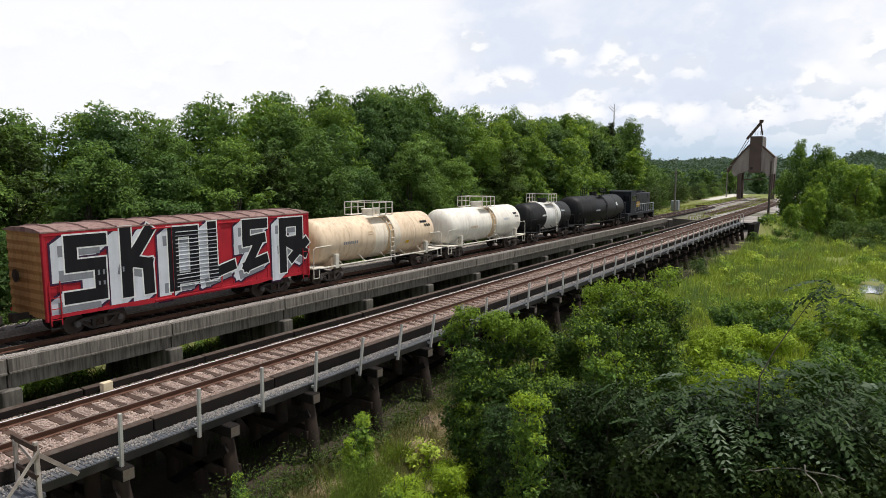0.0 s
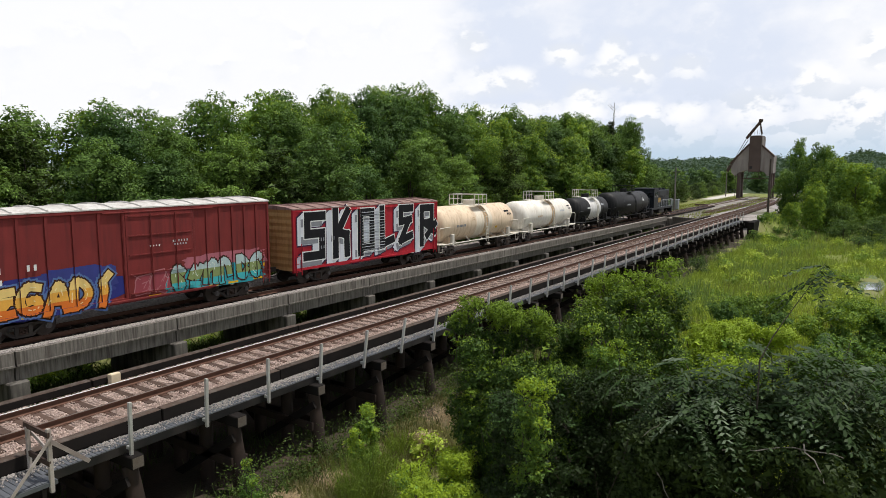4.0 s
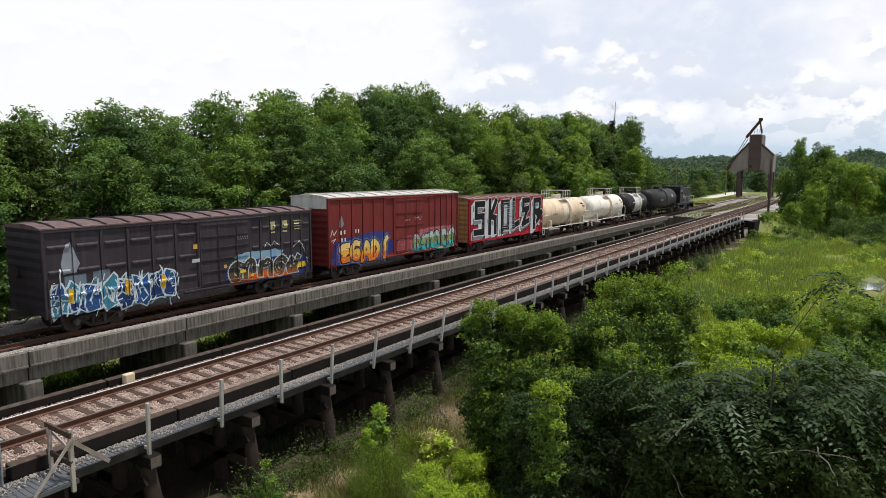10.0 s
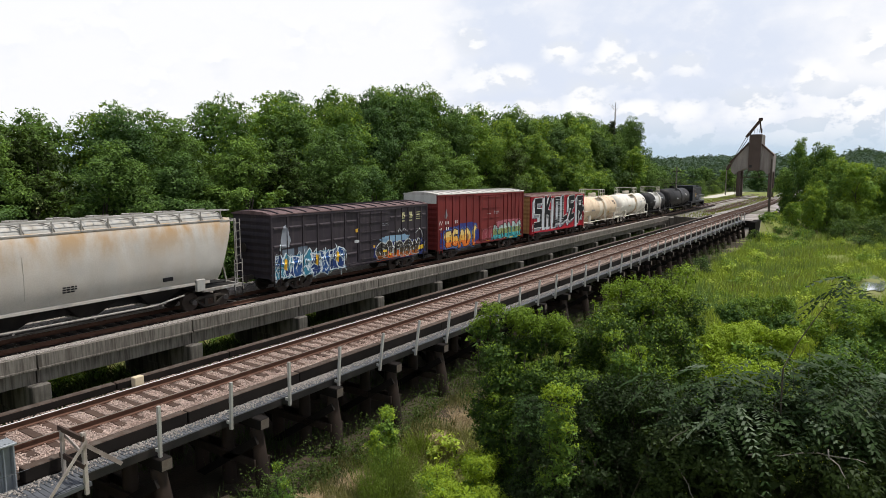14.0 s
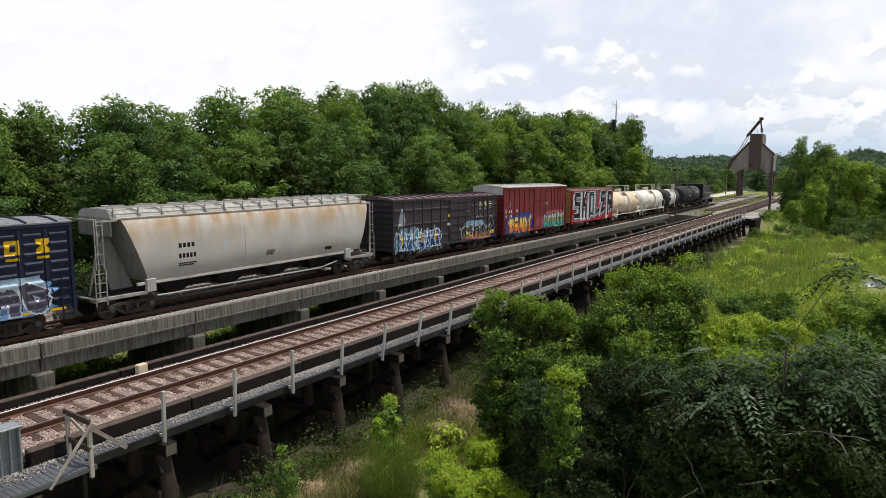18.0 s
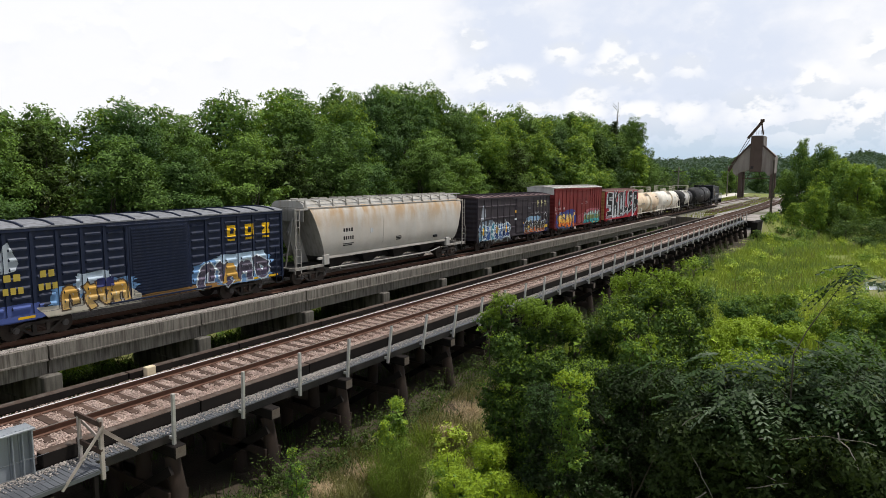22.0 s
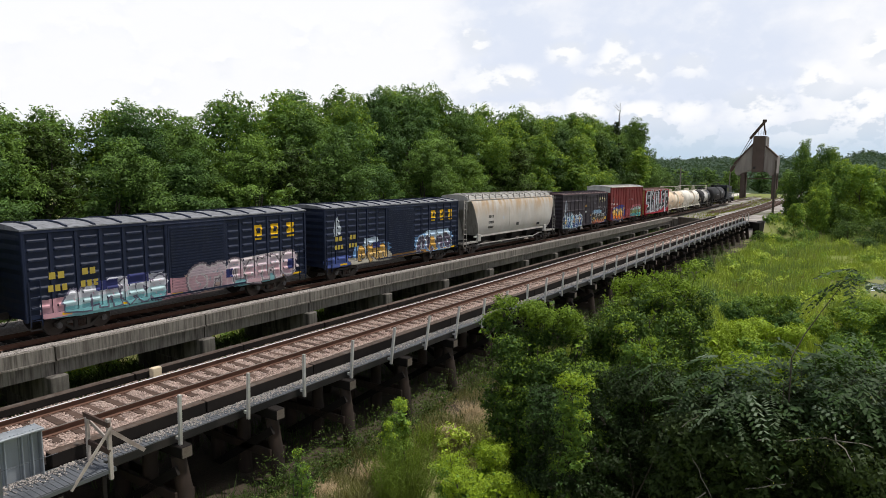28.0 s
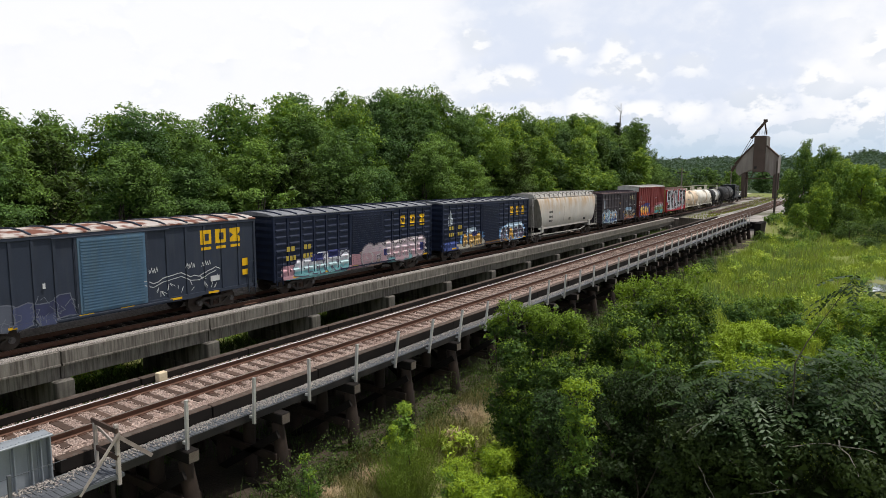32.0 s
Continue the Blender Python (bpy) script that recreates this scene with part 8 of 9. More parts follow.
def car_slate():
    car, y, ribs, h = boxcar("boxcar", "slate-blue boxcar with rusty roof and pale blue ribbed door", 13.6, 3.95, "slate_blue", "roof_rusty", "slate_blue", (7, 6), (-1.57, 1.16), 0, "door_blue", 24, sill=0.62, roof_seams=13, depth=0.04, door_bars=False)
    X = lambda u: -h + 13.6 * u
    holes = emblem(car, y, ribs, 0.04, X(0.80), 2.68, 0.9, 13.6 * 0.058, YEL)
    hole_layer(car, holes, y, ribs, 0.04, "slate_blue")
    wt = paint((0.55, 0.55, 0.54))
    r = random.Random(40)
    lines = []
    x = X(0.575)
    pts = []
    while x < X(0.86):
        pts.append((x, 1.72 + 0.12 * math.sin(x * 3.1) + r.uniform(-0.05, 0.05)))
        x += 0.22
    lines += stroke(pts, 0.035) + stroke([(a, b - 0.16) for a, b in pts[::2]], 0.03)
    for k in range(16):
        a = (X(0.58) + r.random() * 3.6, r.uniform(0.95, 1.45))
        lines += stroke([a, (a[0] + r.uniform(-0.1, 0.12), a[1] + r.uniform(0.1, 0.25)), (a[0] + r.uniform(-0.05, 0.2), a[1] + r.uniform(-0.05, 0.1))], 0.022)
    for k in range(12):
        a = (X((0.59, 0.72, 0.78)[k % 3]) + 0.12 * (k // 3), 1.98 + 0.04 * (k % 2))
        lines += stroke([a, (a[0] + 0.07, a[1] + 0.2), (a[0] + 0.1, a[1] + 0.02)], 0.022)
    spray(car, [(wt, lines)], y, ribs, 0.04, "graffiti", "thin white scribbled tags")
    g2 = paint((0.10, 0.11, 0.14))
    spray(car, wild_piece(X(0.06), X(0.37), 0.66, 1.6, 6, (g2, paint((0.045, 0.05, 0.10)), paint((0.07, 0.08, 0.15))), paint((0.15, 0.16, 0.19)), 41, None, 6, 0.026), y, ribs, 0.04, label="faded grey graffiti")
    spray(car, [(YEL, [[(X(u), z), (X(u) + 0.38, z), (X(u) + 0.38, z + q), (X(u), z + q)] for u, z, q in ((0.94, 1.75, 0.36), (0.94, 1.32, 0.26))]), (paint((0.4, 0.3, 0.05)), [[(X(0.145), 1.85), (X(0.17), 1.85), (X(0.17), 2.1), (X(0.145), 2.1)]]), (wt, [[(X(0.81), 1.25), (X(0.845), 1.27), (X(0.845), 1.5), (X(0.81), 1.5)], [(X(0.29), 2.0), (X(0.297), 2.0), (X(0.297), 2.2), (X(0.29), 2.2)]])], y - 0.04, name="car_marking", label="yellow and white placards")
    sill_marks(car, h, 0.62, [X(u) for u in (0.22, 0.40, 0.52, 0.68, 0.82)])
    return car


def car_hopper():
    car = thing("covered_hopper", "pale grey covered hopper car with rust-streaked curved sides", "hopper car", group="cars of the freight train")
    L, h = 17.0, 8.5
    w = 1.5

    def ring(x, zlow, top=3.98, k=1.0):
        out = []
        n = 20
        for i in range(n + 1):
            a = math.pi * (i / n)
            yy = -math.cos(a)
            zz = math.sin(a)
            out.append((x, yy, zz))
        # side curve: from the low edge out to full width, then in under the roof
        side = [(0.86, 0.0), (0.955, 0.12), (1.0, 0.30), (1.0, 0.5), (0.985, 0.7), (0.94, 0.86), (0.86, 0.96), (0.80, 1.0)]
        pts = [(-a * w * k, zlow + b * (top - zlow)) for a, b in side]
        pts += [(-y, z) for y, z in reversed(pts)]
        return [(x, y, z) for y, z in pts]

    s = Shape()
    # ends slope down and in, so the body is longest under the roof
    tail = lambda z: -h + 1.3 + (3.98 - z) * 0.39
    front = lambda z: h - 0.62 - (3.98 - z) * 0.3
    s.loft([[(end(z), y, z) for x, y, z in ring(0, 1.22)] for end in (tail, front)])
    body = s.mesh("body", "hopper_grey", "hopper_dark", smooth=True, angle=50)
    # sloping end faces get the darker grey, their shade put into the paint
    for f in body.polygons:
        if len(f.vertices) > 6:
            f.material_index = 1
    part("body", body, car)
    for sgn in (-1, 1):
        q = h - 0.6 if sgn > 0 else -h + 1.0
        part("end_bulkhead", Shape().box(q - 0.03, q + 0.03, -1.2, 1.2, 3.2, 3.95, 0.01).mesh("end_bulkhead", "hopper_dark"), car)
        part("end_gusset", Shape().extrude([(sgn * (h - 1.4), 3.4), (sgn * (h - 2.45), 0.86), (sgn * (h - 1.5), 0.86), (sgn * (h - 0.98), 2.6)], -0.06, 0.06).mesh("end_gusset", "hopper_dark"), car)
        part("end_post", Shape().bar((sgn * (h - 0.35), -1.3, 0.85), (sgn * (h - 0.35), -1.3, 3.9), 0.06).bar((sgn * (h - 0.35), 1.3, 0.85), (sgn * (h - 0.35), 1.3, 3.9), 0.06).bar((sgn * (h - 0.35), -1.3, 3.9), (sgn * (h - 0.35), 1.3, 3.9), 0.06).bar((sgn * (h - 0.35), -1.3, 3.85), (sgn * (h - 1.2), -1.3, 3.85), 0.07).bar((sgn * (h - 0.35), -0.5, 0.85), (sgn * (h - 0.9), -0.5, 3.4), 0.07).mesh("end_post", "hopper_end"), car)
        part("end_platform", Shape().box(min(sgn * (h - 2.6), sgn * h), max(sgn * (h - 2.6), sgn * h), -1.05, 1.05, 0.70, 0.80, 0.02).mesh("end_platform", "black"), car)
        part("end_beam", Shape().box(min(sgn * (h - 2.3), sgn * (h - 0.1)), max(sgn * (h - 2.3), sgn * (h - 0.1)), -1.4, -1.28, 0.72, 0.86, 0.01).box(min(sgn * (h - 0.2), sgn * (h - 0.08)), max(sgn * (h - 0.2), sgn * (h - 0.08)), -1.4, 1.4, 0.68, 0.84, 0.01).mesh("end_beam", "hopper_end"), car)
        ladder(car, sgn * (h - 0.35) - 0.22, sgn * (h - 0.35) + 0.22, -1.42, 0.55, 2.0, 4, "hopper_end")
        ladder(car, sgn * (h - 0.35) - 0.12, sgn * (h - 0.35) + 0.2, -1.36, 2.0, 3.9, 5, "hopper_dark")
        part("sill_step", Shape().bar((sgn * (h - 0.15), -1.42, 0.8), (sgn * (h - 0.15), -1.42, 0.3), 0.03).bar((sgn * (h - 0.6), -1.42, 0.8), (sgn * (h - 0.6), -1.42, 0.3), 0.03).bar((sgn * (h - 0.15), -1.42, 0.3), (sgn * (h - 0.6), -1.42, 0.3), 0.04).mesh("sill_step", "black"), car)
        part("jacking_pad", Shape().box(sgn * (h - 2.45) - 0.22, sgn * (h - 2.45) + 0.22, -1.46, -1.28, 0.8, 1.35, 0.03).mesh("jacking_pad", "hopper_roof"), car)
        coupler(car, sgn * h, sgn)
        truck(car, sgn * (h - 1.75))
    part("side_sill", Shape().box(-h + 1.9, h - 1.9, -1.36, -1.22, 1.10, 1.23, 0.015).mesh("side_sill", "hopper_grey"), car)
    part("side_sill", Shape().box(-h + 1.9, h - 1.9, 1.22, 1.36, 1.10, 1.23, 0.015).mesh("side_sill", "hopper_grey"), car)
    rf = part("roof", Shape().loft([[(x, y, z) for y, z in ((-1.22, 3.93), (-1.22, 3.98), (-1.1, 4.14), (-0.92, 4.24), (-0.6, 4.28), (0, 4.3), (0.6, 4.28), (0.92, 4.24), (1.1, 4.14), (1.22, 3.98), (1.22, 3.93))] for x in (-h + 1.0, h - 1.0)]).mesh("roof", "hopper_roof", smooth=True, angle=40), car)
    part("side_ledge", Shape().box(-h + 0.95, h - 0.95, -1.32, -1.16, 3.86, 3.93, 0.01).mesh("side_ledge", "hopper_dark"), car)
    board = Shape()
    for yy in (-0.98,):
        for i in range(44):
            x = -h + 0.6 + (L - 1.2) * i / 43
            board.bar((x, yy - 0.24, 4.34), (x, yy + 0.24, 4.34), 0.03, 0.02)
        for k in (-0.24, 0, 0.24):
            board.bar((-h + 0.6, yy + k, 4.34), (h - 0.6, yy + k, 4.34), 0.03, 0.05)
    part("running_board", board.mesh("running_board", "hopper_roof"), rf)
    for i in range(15):
        x = -h + 1.1 + (L - 2.2) * i / 14
        part("roof_bracket", Shape().bar((x, -1.24, 3.92), (x, -1.22, 4.33), 0.045).tube([(x + 0.1, -1.24, 3.96), (x + 0.04, -1.17, 4.14), (x - 0.12, -1.05, 4.25), (x - 0.34, -0.95, 4.3)], 0.026, 5).mesh("roof_bracket", "hopper_dark"), rf)
    for i in range(10):
        x = -h + 1.7 + (L - 3.4) * i / 9
        part("hatch", Shape().tube([(x, 0, 4.28), (x, 0, 4.37)], 0.36, 14).box(x - 0.3, x + 0.3, -0.5, -0.42, 4.3, 4.41).mesh("hatch", "hopper_dark"), rf)
    for i in range(4):
        x = -4.4 + 2.95 * i
        g = Shape().loft([[(x - 1.3, -1.1, 1.23), (x + 1.3, -1.1, 1.23), (x + 1.3, 1.1, 1.23), (x - 1.3, 1.1, 1.23)], [(x - 0.35, -0.5, 0.42), (x + 0.35, -0.5, 0.42), (x + 0.35, 0.5, 0.42), (x - 0.35, 0.5, 0.42)]])
        c = part("discharge_hopper", g.mesh("discharge_hopper", "black"), car)
        part("outlet_gate", Shape().box(x - 0.4, x + 0.4, -0.6, 0.6, 0.34, 0.42, 0.01).tube([(x, -0.6, 0.38), (x, -0.95, 0.38)], 0.05, 6).mesh("outlet_gate", "hopper_grey"), c)
    part("train_pipe", Shape().tube([(-h + 2.8, -1.25, 0.56), (-1, -1.25, 0.52), (h - 4.6, -1.25, 0.50), (h - 3.2, -1.25, 0.72)], 0.04, 8).mesh("train_pipe", "hopper_end"), car)
    part("brake_rod", Shape().tube([(-h + 3.5, -0.9, 0.36), (h - 4.5, -0.9, 0.36)], 0.03, 6).mesh("brake_rod", "truck"), car)
    part("centre_sill", Shape().box(-h, h, -0.25, 0.25, 0.55, 0.85, 0.01).mesh("centre_sill", "black"), car)
    k = -1.502
    part("car_marking", Shape().poly([(x, k, z) for x0, x1, z0, n in ((-h + 3.75, -h + 4.6, 2.5, 4), (-h + 3.75, -h + 4.65, 2.05, 5)) for i in range(n) for x, z in ((x0 + (x1 - x0) * i / n, z0), (x0 + (x1 - x0) * (i + .7) / n, z0), (x0 + (x1 - x0) * (i + .7) / n, z0 + 0.2), (x0 + (x1 - x0) * i / n, z0 + 0.2))], [(4 * q, 4 * q + 1, 4 * q + 2, 4 * q + 3) for q in range(9)]).mesh("car_marking", BLK), car, "black painted reporting mark")
    part("builder_plate", Shape().box(-h + 6.1, -h + 6.35, -1.506, -1.49, 2.3, 2.55).mesh("builder_plate", LGR), car)
    part("weld_seam", Shape().tube([(-1.2, -1.3, 1.26), (-1.2, -1.47, 1.7), (-1.2, -1.51, 2.2), (-1.2, -1.5, 3.0), (-1.2, -1.4, 3.5)], 0.012, 4).mesh("weld_seam", "hopper_grey"), car)
    for x0, w, z in ((-h + 3.75, 0.95, 1.80), (-h + 3.75, 0.8, 1.71), (-h + 8.6, 0.6, 1.85), (-h + 8.6, 0.62, 1.76), (-h + 8.6, 0.4, 1.67)):
        fine = Shape()
        q = x0
        while q < x0 + w - 0.1:
            e = 0.06 + 0.07 * ((q * 7.3) % 1)
            fine.box(q, q + e, -1.492, -1.44, z, z + 0.05)
            q += e + 0.035
        part("small_lettering", fine.mesh("small_lettering", BLK), car)
    part("placard", Shape().box(h - 4.3, h - 3.85, -1.5, -1.44, 1.5, 1.66).mesh("placard", BLK), car)
    return car


def tank_car(name, label, L, r, zc, skin, rail, band=None, top_rail="frame_white", platform=True, belly=False, marks=None):
    car = thing(name, label, "tank car", group="cars of the freight train")
    h = L / 2
    n = 32
    bl = h - 0.45
    xs_t = [-bl, -bl + 0.03, -bl + 0.12, -bl + 0.3, -bl + 0.55]
    ks = [0.05, 0.35, 0.65, 0.88, 1.0]
    st = list(zip(xs_t, ks)) + [(-x, k) for x, k in zip(xs_t[::-1], ks[::-1])]
    s = Shape()
    s.loft([[(x, r * k * math.cos(2 * math.pi * i / n), zc + r * k * math.sin(2 * math.pi * i / n)) for i in range(n)] for x, k in st])
    body = part("tank", s.mesh("tank", skin, smooth=True, angle=60), car)
    if band:
        for x0, x1, mname, lab in band:
            b = Shape()
            b.loft([[(x, (r + 0.006 + 0.003 * band.index((x0, x1, mname, lab))) * math.cos(2 * math.pi * i / n), zc + (r + 0.006 + 0.003 * band.index((x0, x1, mname, lab))) * math.sin(2 * math.pi * i / n)) for i in range(n)] for x in (x0, x1)], caps=False)
            part("band", b.mesh("band", mname, smooth=True), body, lab)
    for x in (-bl * 0.55, 0.55 * bl):
        b = Shape()
        b.loft([[(x + d, (r + q) * math.cos(2 * math.pi * i / n), zc + (r + q) * math.sin(2 * math.pi * i / n)) for i in range(n)] for d, q in ((-0.03, 0.0), (-0.02, 0.014), (0.02, 0.014), (0.03, 0.0))], caps=False)
        part("weld_ring", b.mesh("weld_ring", skin, smooth=True), body)
    part("manway", Shape().tube([(0, 0, zc + r - 0.08), (0, 0, zc + r + 0.32)], 0.42, 16).tube([(0, 0, zc + r + 0.32), (0, 0, zc + r + 0.38)], 0.47, 16).mesh("manway", rail, smooth=True, angle=40), car)
    part("valve_housing", Shape().tube([(0.75, 0, zc + r - 0.05), (0.75, 0, zc + r + 0.42)], 0.2, 12).mesh("valve_housing", rail, smooth=True, angle=40), car)
    if platform:
        px = 0.95
        zz = zc + r + 0.02
        pl = part("platform", Shape().box(-px, px, -1.15, -0.62, zz - 0.04, zz, 0.01).mesh("platform", top_rail), car)
        part("platform", Shape().box(-px, px, 0.62, 1.15, zz - 0.04, zz, 0.01).mesh("platform", top_rail), car)
        for x in (-px, -px / 3, px / 3, px):
            for y in (-1.13, 1.13):
                part("rail_post", Shape().bar((x, y, zz), (x, y, zz + 0.78), 0.05).mesh("rail_post", top_rail), pl)
        for y in (-1.13, 1.13):
            part("top_rail", Shape().bar((-px, y, zz + 0.78), (px, y, zz + 0.78), 0.055).bar((-px, y, zz + 0.42), (px, y, zz + 0.42), 0.035).mesh("top_rail", top_rail), pl)
        part("cross_rail", Shape().bar((-px, -1.13, zz + 0.78), (-px, 1.13, zz + 0.78), 0.05).bar((px, -1.13, zz + 0.78), (px, 1.13, zz + 0.78), 0.05).mesh("cross_rail", top_rail), pl)
        lad = Shape()
        for x in (0.45, 0.85):
            pts = [(x, -(r + 0.07) * math.cos(a), zc + (r + 0.07) * math.sin(a)) for a in [radians(q) for q in (78, 60, 40, 20, 0)]] + [(x, -r - 0.07, zc - 0.6), (x, -r - 0.1, 0.62)]
            lad.tube(pts, 0.028, 6)
        for k in range(9):
            if k < 4:
                a = radians(70 - 18 * k)
                p = (-(r + 0.07) * math.cos(a), zc + (r + 0.07) * math.sin(a))
            else:
                p = (-r - 0.08, zc - 0.1 - 0.27 * (k - 4))
            lad.tube([(0.45, *p), (0.85, *p)], 0.022, 6)
        part("ladder", lad.mesh("ladder", top_rail, smooth=True), car)
    for sgn in (-1, 1):
        part("bolster_saddle", Shape().box(sgn * (h - 1.9) - 0.22, sgn * (h - 1.9) + 0.22, -1.15, 1.15, 0.66, zc - r * 0.62, 0.03).mesh("bolster_saddle", skin), car)
        part("stub_sill", Shape().box(min(sgn * (h - 3.0), sgn * h), max(sgn * (h - 3.0), sgn * h), -0.28, 0.28, 0.6, 0.9, 0.02).mesh("stub_sill", skin), car)
        part("end_platform", Shape().box(min(sgn * (h - 0.9), sgn * h), max(sgn * (h - 0.9), sgn * h), -1.38, 1.38, 0.82, 0.9, 0.02).mesh("end_platform", rail), car)
        part("end_railing", Shape().tube([(sgn * (h - 0.08), -1.34, 0.3), (sgn * (h - 0.08), -1.34, 1.9), (sgn * (h - 0.25), -1.34, 2.0), (sgn * (h - 1.5), -1.34, 2.02)], 0.03, 6).tube([(sgn * (h - 0.5), -1.34, 0.3), (sgn * (h - 0.5), -1.34, 0.9)], 0.025, 6).bar((sgn * (h - 0.08), -1.34, 0.32), (sgn * (h - 0.5), -1.34, 0.32), 0.03).mesh("end_railing", rail), car)
        part("side_bracket", Shape().box(sgn * (h - 1.9) - 0.14, sgn * (h - 1.9) + 0.14, -1.42, -1.2, 0.7, 1.5, 0.02).mesh("side_bracket", rail), car)
        coupler(car, sgn * h, sgn)
        truck(car, sgn * (h - 1.7))
    part("side_walk", Shape().box(-h + 0.5, h - 0.5, -1.42, -1.33, 0.8, 0.87, 0.01).mesh("side_walk", rail), car)
    for i in range(5):
        x = (-0.62 + 0.31 * i) * h
        part("sill_strut", Shape().bar((x, -1.36, 0.84), (x - 0.25, -1.05, 1.25), 0.05).mesh("sill_strut", rail), car)
    part("bottom_valve", Shape().tube([(0, 0, zc - r), (0, 0, zc - r - 0.3)], 0.2, 10).mesh("bottom_valve", "black"), car)
    if marks:
        for x0, x1, z, hh, nb, mname in marks:
            s = Shape()
            w = (x1 - x0) / nb
            for i in range(nb):
                yy = lambda q: -math.sqrt(max(0, (r + 0.012) ** 2 - (q - zc) ** 2))
                a, b = x0 + w * i, x0 + w * (i + 0.7)
                s.poly([(a, yy(z), z), (b, yy(z), z), (b, yy(z + hh), z + hh), (a, yy(z + hh), z + hh)], [(0, 1, 2, 3)])
            part("car_marking", s.mesh("car_marking", mname), car, "small stencilled marking")
    return car


def locomotive():
    car = thing("locomotive", "dark blue diesel locomotive at the head of the train", "locomotive", group="cars of the freight train")
    h = 6.6
    part("underframe", Shape().box(-h, h, -1.4, 1.4, 0.95, 1.25, 0.03).mesh("underframe", "loco_blue"), car)
    part("fuel_tank", Shape().box(-1.6, 1.6, -1.3, 1.3, 0.35, 0.95, 0.12).mesh("fuel_tank", "black"), car)
    cab = part("cab", Shape().extrude([(-5.4, 1.25), (-2.9, 1.25), (-2.9, 4.0), (-3.1, 4.12), (-5.2, 4.12), (-5.4, 4.0)], -1.4, 1.4).mesh("cab", "loco_blue"), car)
    for x in (-4.9, -3.9):
        part("cab_window", Shape().box(x, x + 0.75, -1.415, -1.395, 2.75, 3.5, 0.01).mesh("cab_window", "glass"), cab)
    for y in (-1.2, 0.45):
        part("end_window", Shape().box(-5.418, -5.395, y, y + 0.75, 2.8, 3.45, 0.01).mesh("end_window", "glass"), cab)
    part("nose", Shape().box(-6.3, -5.4, -0.85, 0.85, 1.25, 2.7, 0.12).mesh("nose", "loco_blue"), car)
    hood = part("long_hood", Shape().box(-2.9, 6.1, -0.9, 0.9, 1.25, 3.75, 0.08).mesh("long_hood", "loco_blue"), car)
    for i in range(9):
        part("hood_door", Shape().box(-2.5 + 0.75 * i, -1.85 + 0.75 * i, -0.918, -0.89, 1.4, 2.9, 0.01).mesh("hood_door", "loco_blue"), hood)
    for x in (-1.0, 4.6):
        part("radiator_grille", Shape().box(x, x + 1.2, -0.925, -0.89, 2.95, 3.6, 0.01).mesh("radiator_grille", "black"), hood)
    for x in (0.8, 2.2, 5.0):
        part("roof_fan", Shape().tube([(x, 0, 3.74), (x, 0, 3.98)], 0.5, 16).mesh("roof_fan", "loco_blue", smooth=True, angle=40), hood)
    part("exhaust_stack", Shape().box(3.2, 3.9, -0.3, 0.3, 3.74, 4.05, 0.03).mesh("exhaust_stack", "black"), hood)
    part("emblem", Shape().box(-1.0, 0.6, -0.935, -0.92, 1.9, 2.6).mesh("emblem", paint((0.35, 0.22, 0.05))), hood, "faded yellow block emblem")
    rail = Shape()
    for i in range(9):
        x = -2.8 + 1.1 * i
        rail.bar((x, -1.36, 1.25), (x, -1.36, 2.3), 0.04)
    rail.bar((-2.8, -1.36, 2.3), (6.4, -1.36, 2.3), 0.045).bar((6.5, -1.36, 1.25), (6.5, -1.36, 2.3), 0.04).bar((6.5, -1.36, 2.3), (6.5, 1.36, 2.3), 0.045)
    part("handrail", rail.mesh("handrail", LGR), car)
    for sgn in (-1, 1):
        part("step_well", Shape().box(sgn * (h - 0.35) - 0.3, sgn * (h - 0.35) + 0.3, -1.42, -1.1, 0.35, 1.2, 0.02).mesh("step_well", "loco_blue"), car)
        part("pilot", Shape().box(min(sgn * (h - 0.1), sgn * (h + 0.12)), max(sgn * (h - 0.1), sgn * (h + 0.12)), -1.35, 1.35, 0.2, 1.0, 0.03).mesh("pilot", "black"), car)
        coupler(car, sgn * h, sgn)
        truck(car, sgn * 4.2, 1.1)
    return car


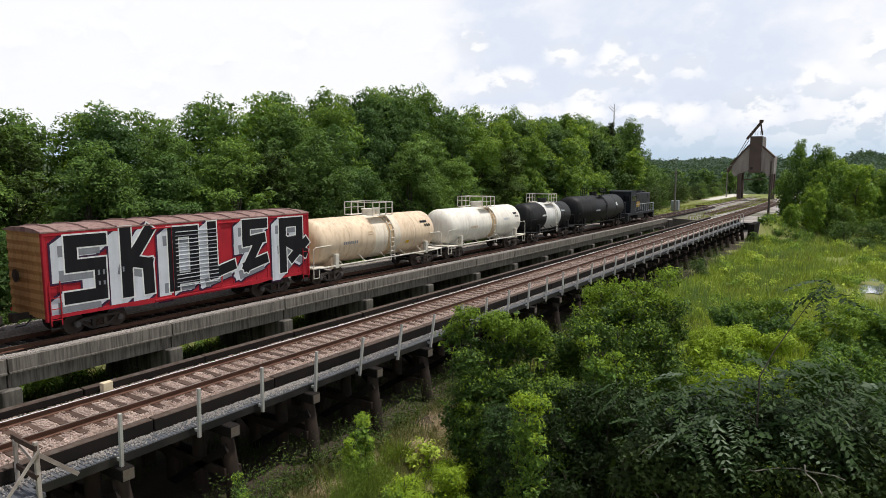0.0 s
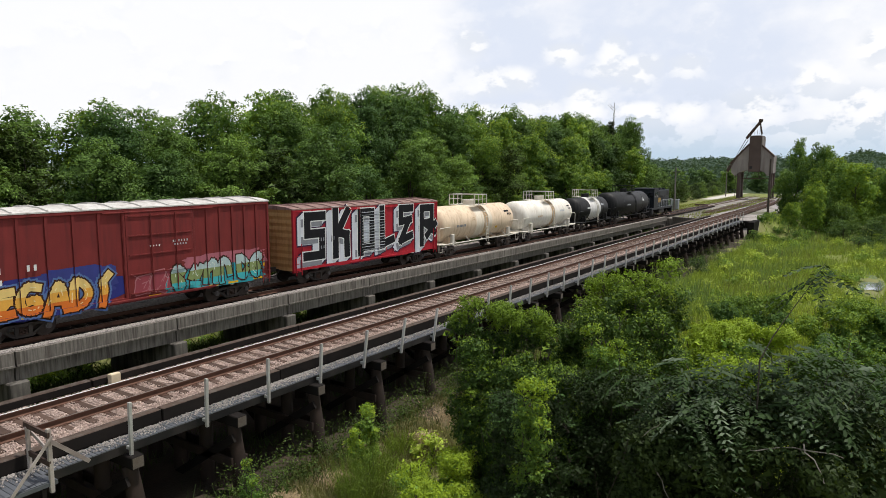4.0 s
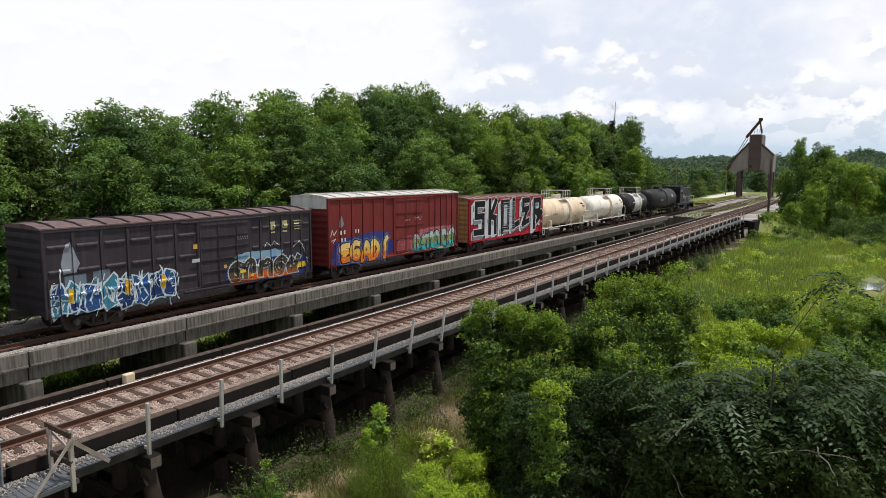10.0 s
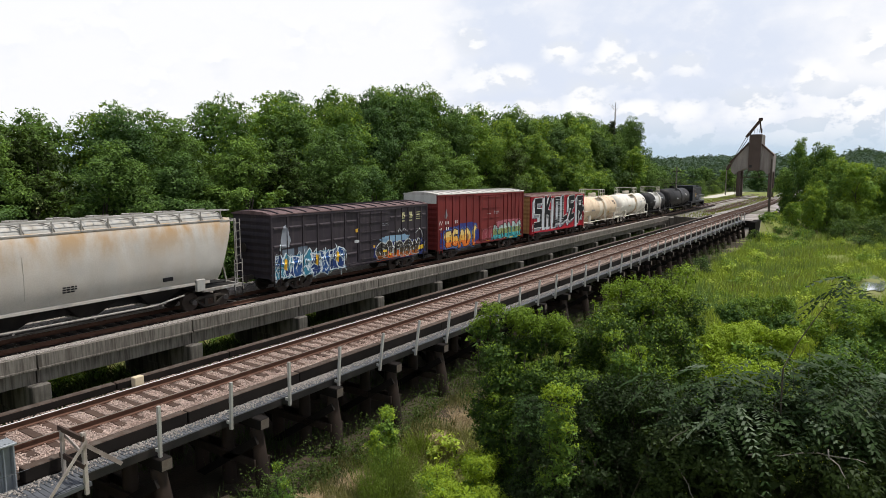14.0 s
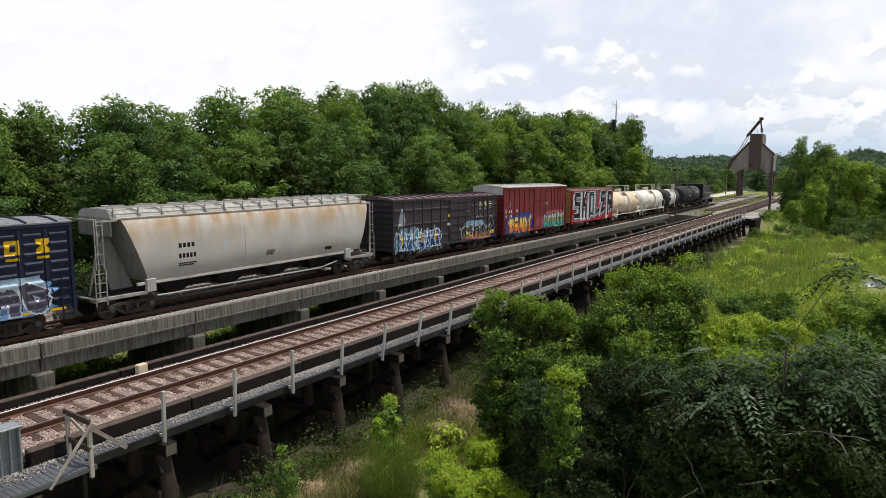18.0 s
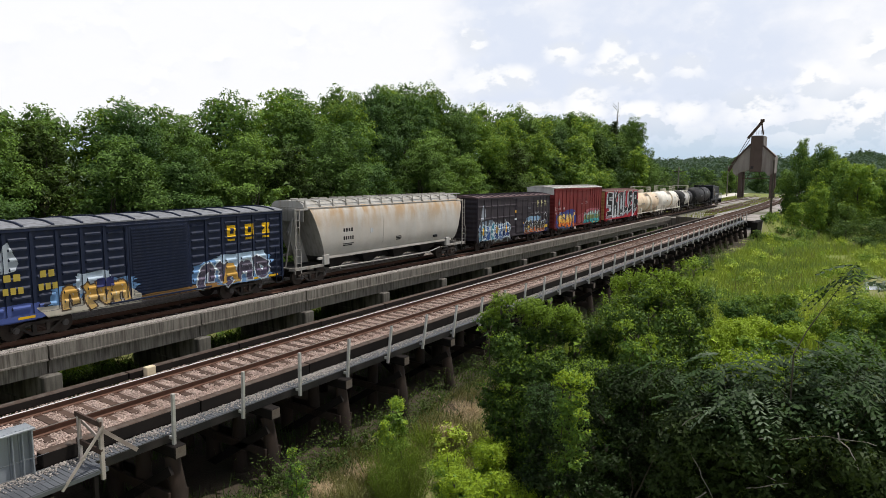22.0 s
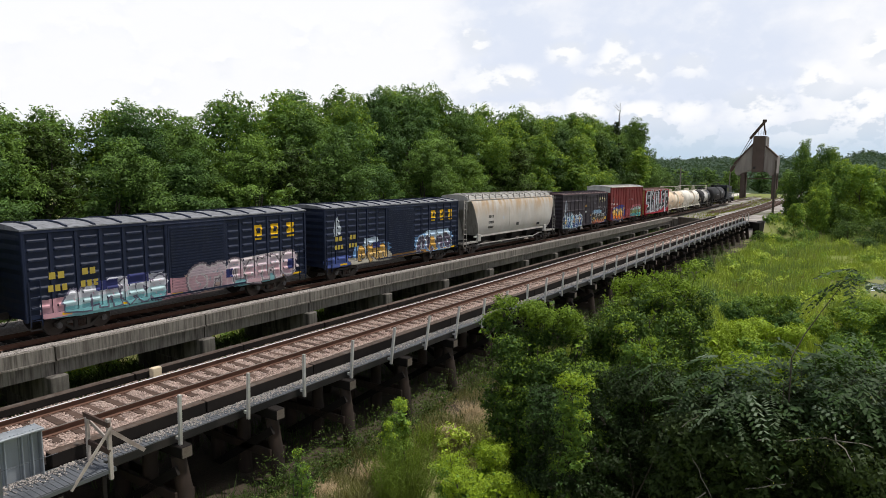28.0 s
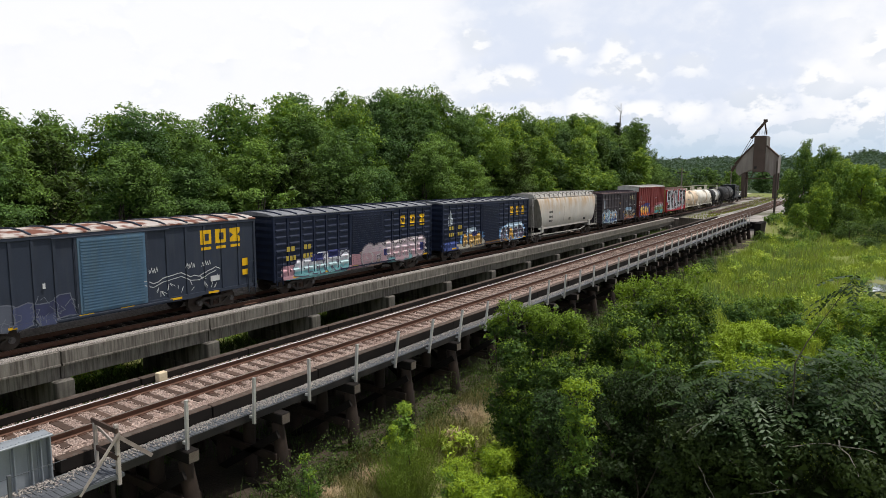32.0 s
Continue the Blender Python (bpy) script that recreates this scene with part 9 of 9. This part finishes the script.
# the train from tail to head: car, middle measured from the front end of the lettered red car
TRAIN = [
    (car_slate, -98.72), (lambda: car_blue(1), -84.0), (lambda: car_blue(0), -69.1), (car_hopper, -53.2), (car_dark, -36.3), (car_red, -21.6), (car_skoler, -6.66),
    (lambda: tank_car("tank_car", "cream tank car with rust-streaked ladder and rails", 12.6, 1.33, 2.12, "tank_cream", "frame_white", [(-0.9, 1.6, "tank_jacket", "paler band round the middle"), (0.3, 1.0, "tank_rust", "rust-stained band under the ladder")], marks=[(-3.8, -2.5, 1.95, 0.17, 7, GRY), (3.9, 5.0, 2.75, 0.14, 1, BLK), (4.3, 5.0, 2.5, 0.16, 3, BLK), (2.2, 2.7, 1.55, 0.16, 1, YEL), (-1.6, -0.95, 2.5, 0.05, 1, "tank_rust"), (-1.6, -0.95, 2.35, 0.05, 1, "tank_rust")]), 6.6),
    (lambda: tank_car("tank_car", "off-white tank car with a rust-stained band", 12.7, 1.33, 2.12, "tank_cream2", "frame_white", [(0.25, 1.05, "tank_rust", "rust-stained band under the ladder")], marks=[(-3.0, -2.0, 1.95, 0.16, 6, "tank_rust"), (4.2, 5.1, 2.7, 0.14, 1, BLK), (4.5, 5.1, 2.45, 0.14, 3, BLK), (2.3, 3.4, 2.3, 0.16, 5, LGR)]), 20.0),
    (lambda: tank_car("tank_car", "short black tank car with a broad white band", 10.8, 1.3, 2.1, "tank_black", "tank_black", [(-1.7, 1.8, "tank_white", "broad white band")], marks=[(-2.6, -1.3, 2.2, 0.16, 6, WHT), (2.0, 2.9, 2.5, 0.16, 4, LGR)]), 32.8),
    (lambda: tank_car("tank_car", "long black tank car", 16.6, 1.48, 2.28, "tank_black", "tank_black", None, "tank_black", marks=[(-3.0, -1.6, 2.1, 0.16, 7, LGR), (4.2, 5.0, 2.5, 0.4, 1, WHT)]), 47.5),
    (locomotive, 63.5),
]
CONSIST = [(make(), off) for make, off in TRAIN]

# way of the lettered car's front end: seconds, metres along the line
WAY = [(0, 25.83), (3, 34.8), (6, 43.7), (9, 52.14), (13, 62.81), (16, 70.0), (19, 77.31), (23, 87.45), (28, 101.05), (32, 112.25)]


def way(t):
    """Metres along the line at t, smooth through WAY."""
    ts, xs_w = [p[0] for p in WAY], [p[1] for p in WAY]
    n = len(ts)
    sl = []
    for i in range(n):
        a, b = max(0, i - 1), min(n - 1, i + 1)
        sl.append((xs_w[b] - xs_w[a]) / (ts[b] - ts[a]))
    i = min(max(0, int(np.searchsorted(ts, t, side="right")) - 1), n - 2)
    d = ts[i + 1] - ts[i]
    u = (t - ts[i]) / d
    h00, h10, h01, h11 = 2 * u ** 3 - 3 * u ** 2 + 1, u ** 3 - 2 * u ** 2 + u, -2 * u ** 3 + 3 * u ** 2, u ** 3 - u ** 2
    return h00 * xs_w[i] + h10 * d * sl[i] + h01 * xs_w[i + 1] + h11 * d * sl[i + 1]


def motions():
    for car, off in CONSIST:
        rows = []
        for k in range(65):
            t = k * 0.5
            x = way(t) + off
            a, b = y2(x - 4.5), y2(x + 4.5)
            c, d = z2(x - 4.5), z2(x + 4.5)
            rows.append((t, pose(x, (a + b) / 2, (c + d) / 2, 0, -math.degrees(math.atan2(d - c, 9.0)), math.degrees(math.atan2(b - a, 9.0)))))
        walk(car, rows)
    start = way(0)
    for w, dx in WHEELS:
        rows = []
        for k in range(201):
            t = k * 0.16
            rows.append((t, pose(dx, 0, 0.42) @ Matrix.Rotation((way(t) - start) / 0.42, 4, "Y")))
        walk(w, rows)


motions()
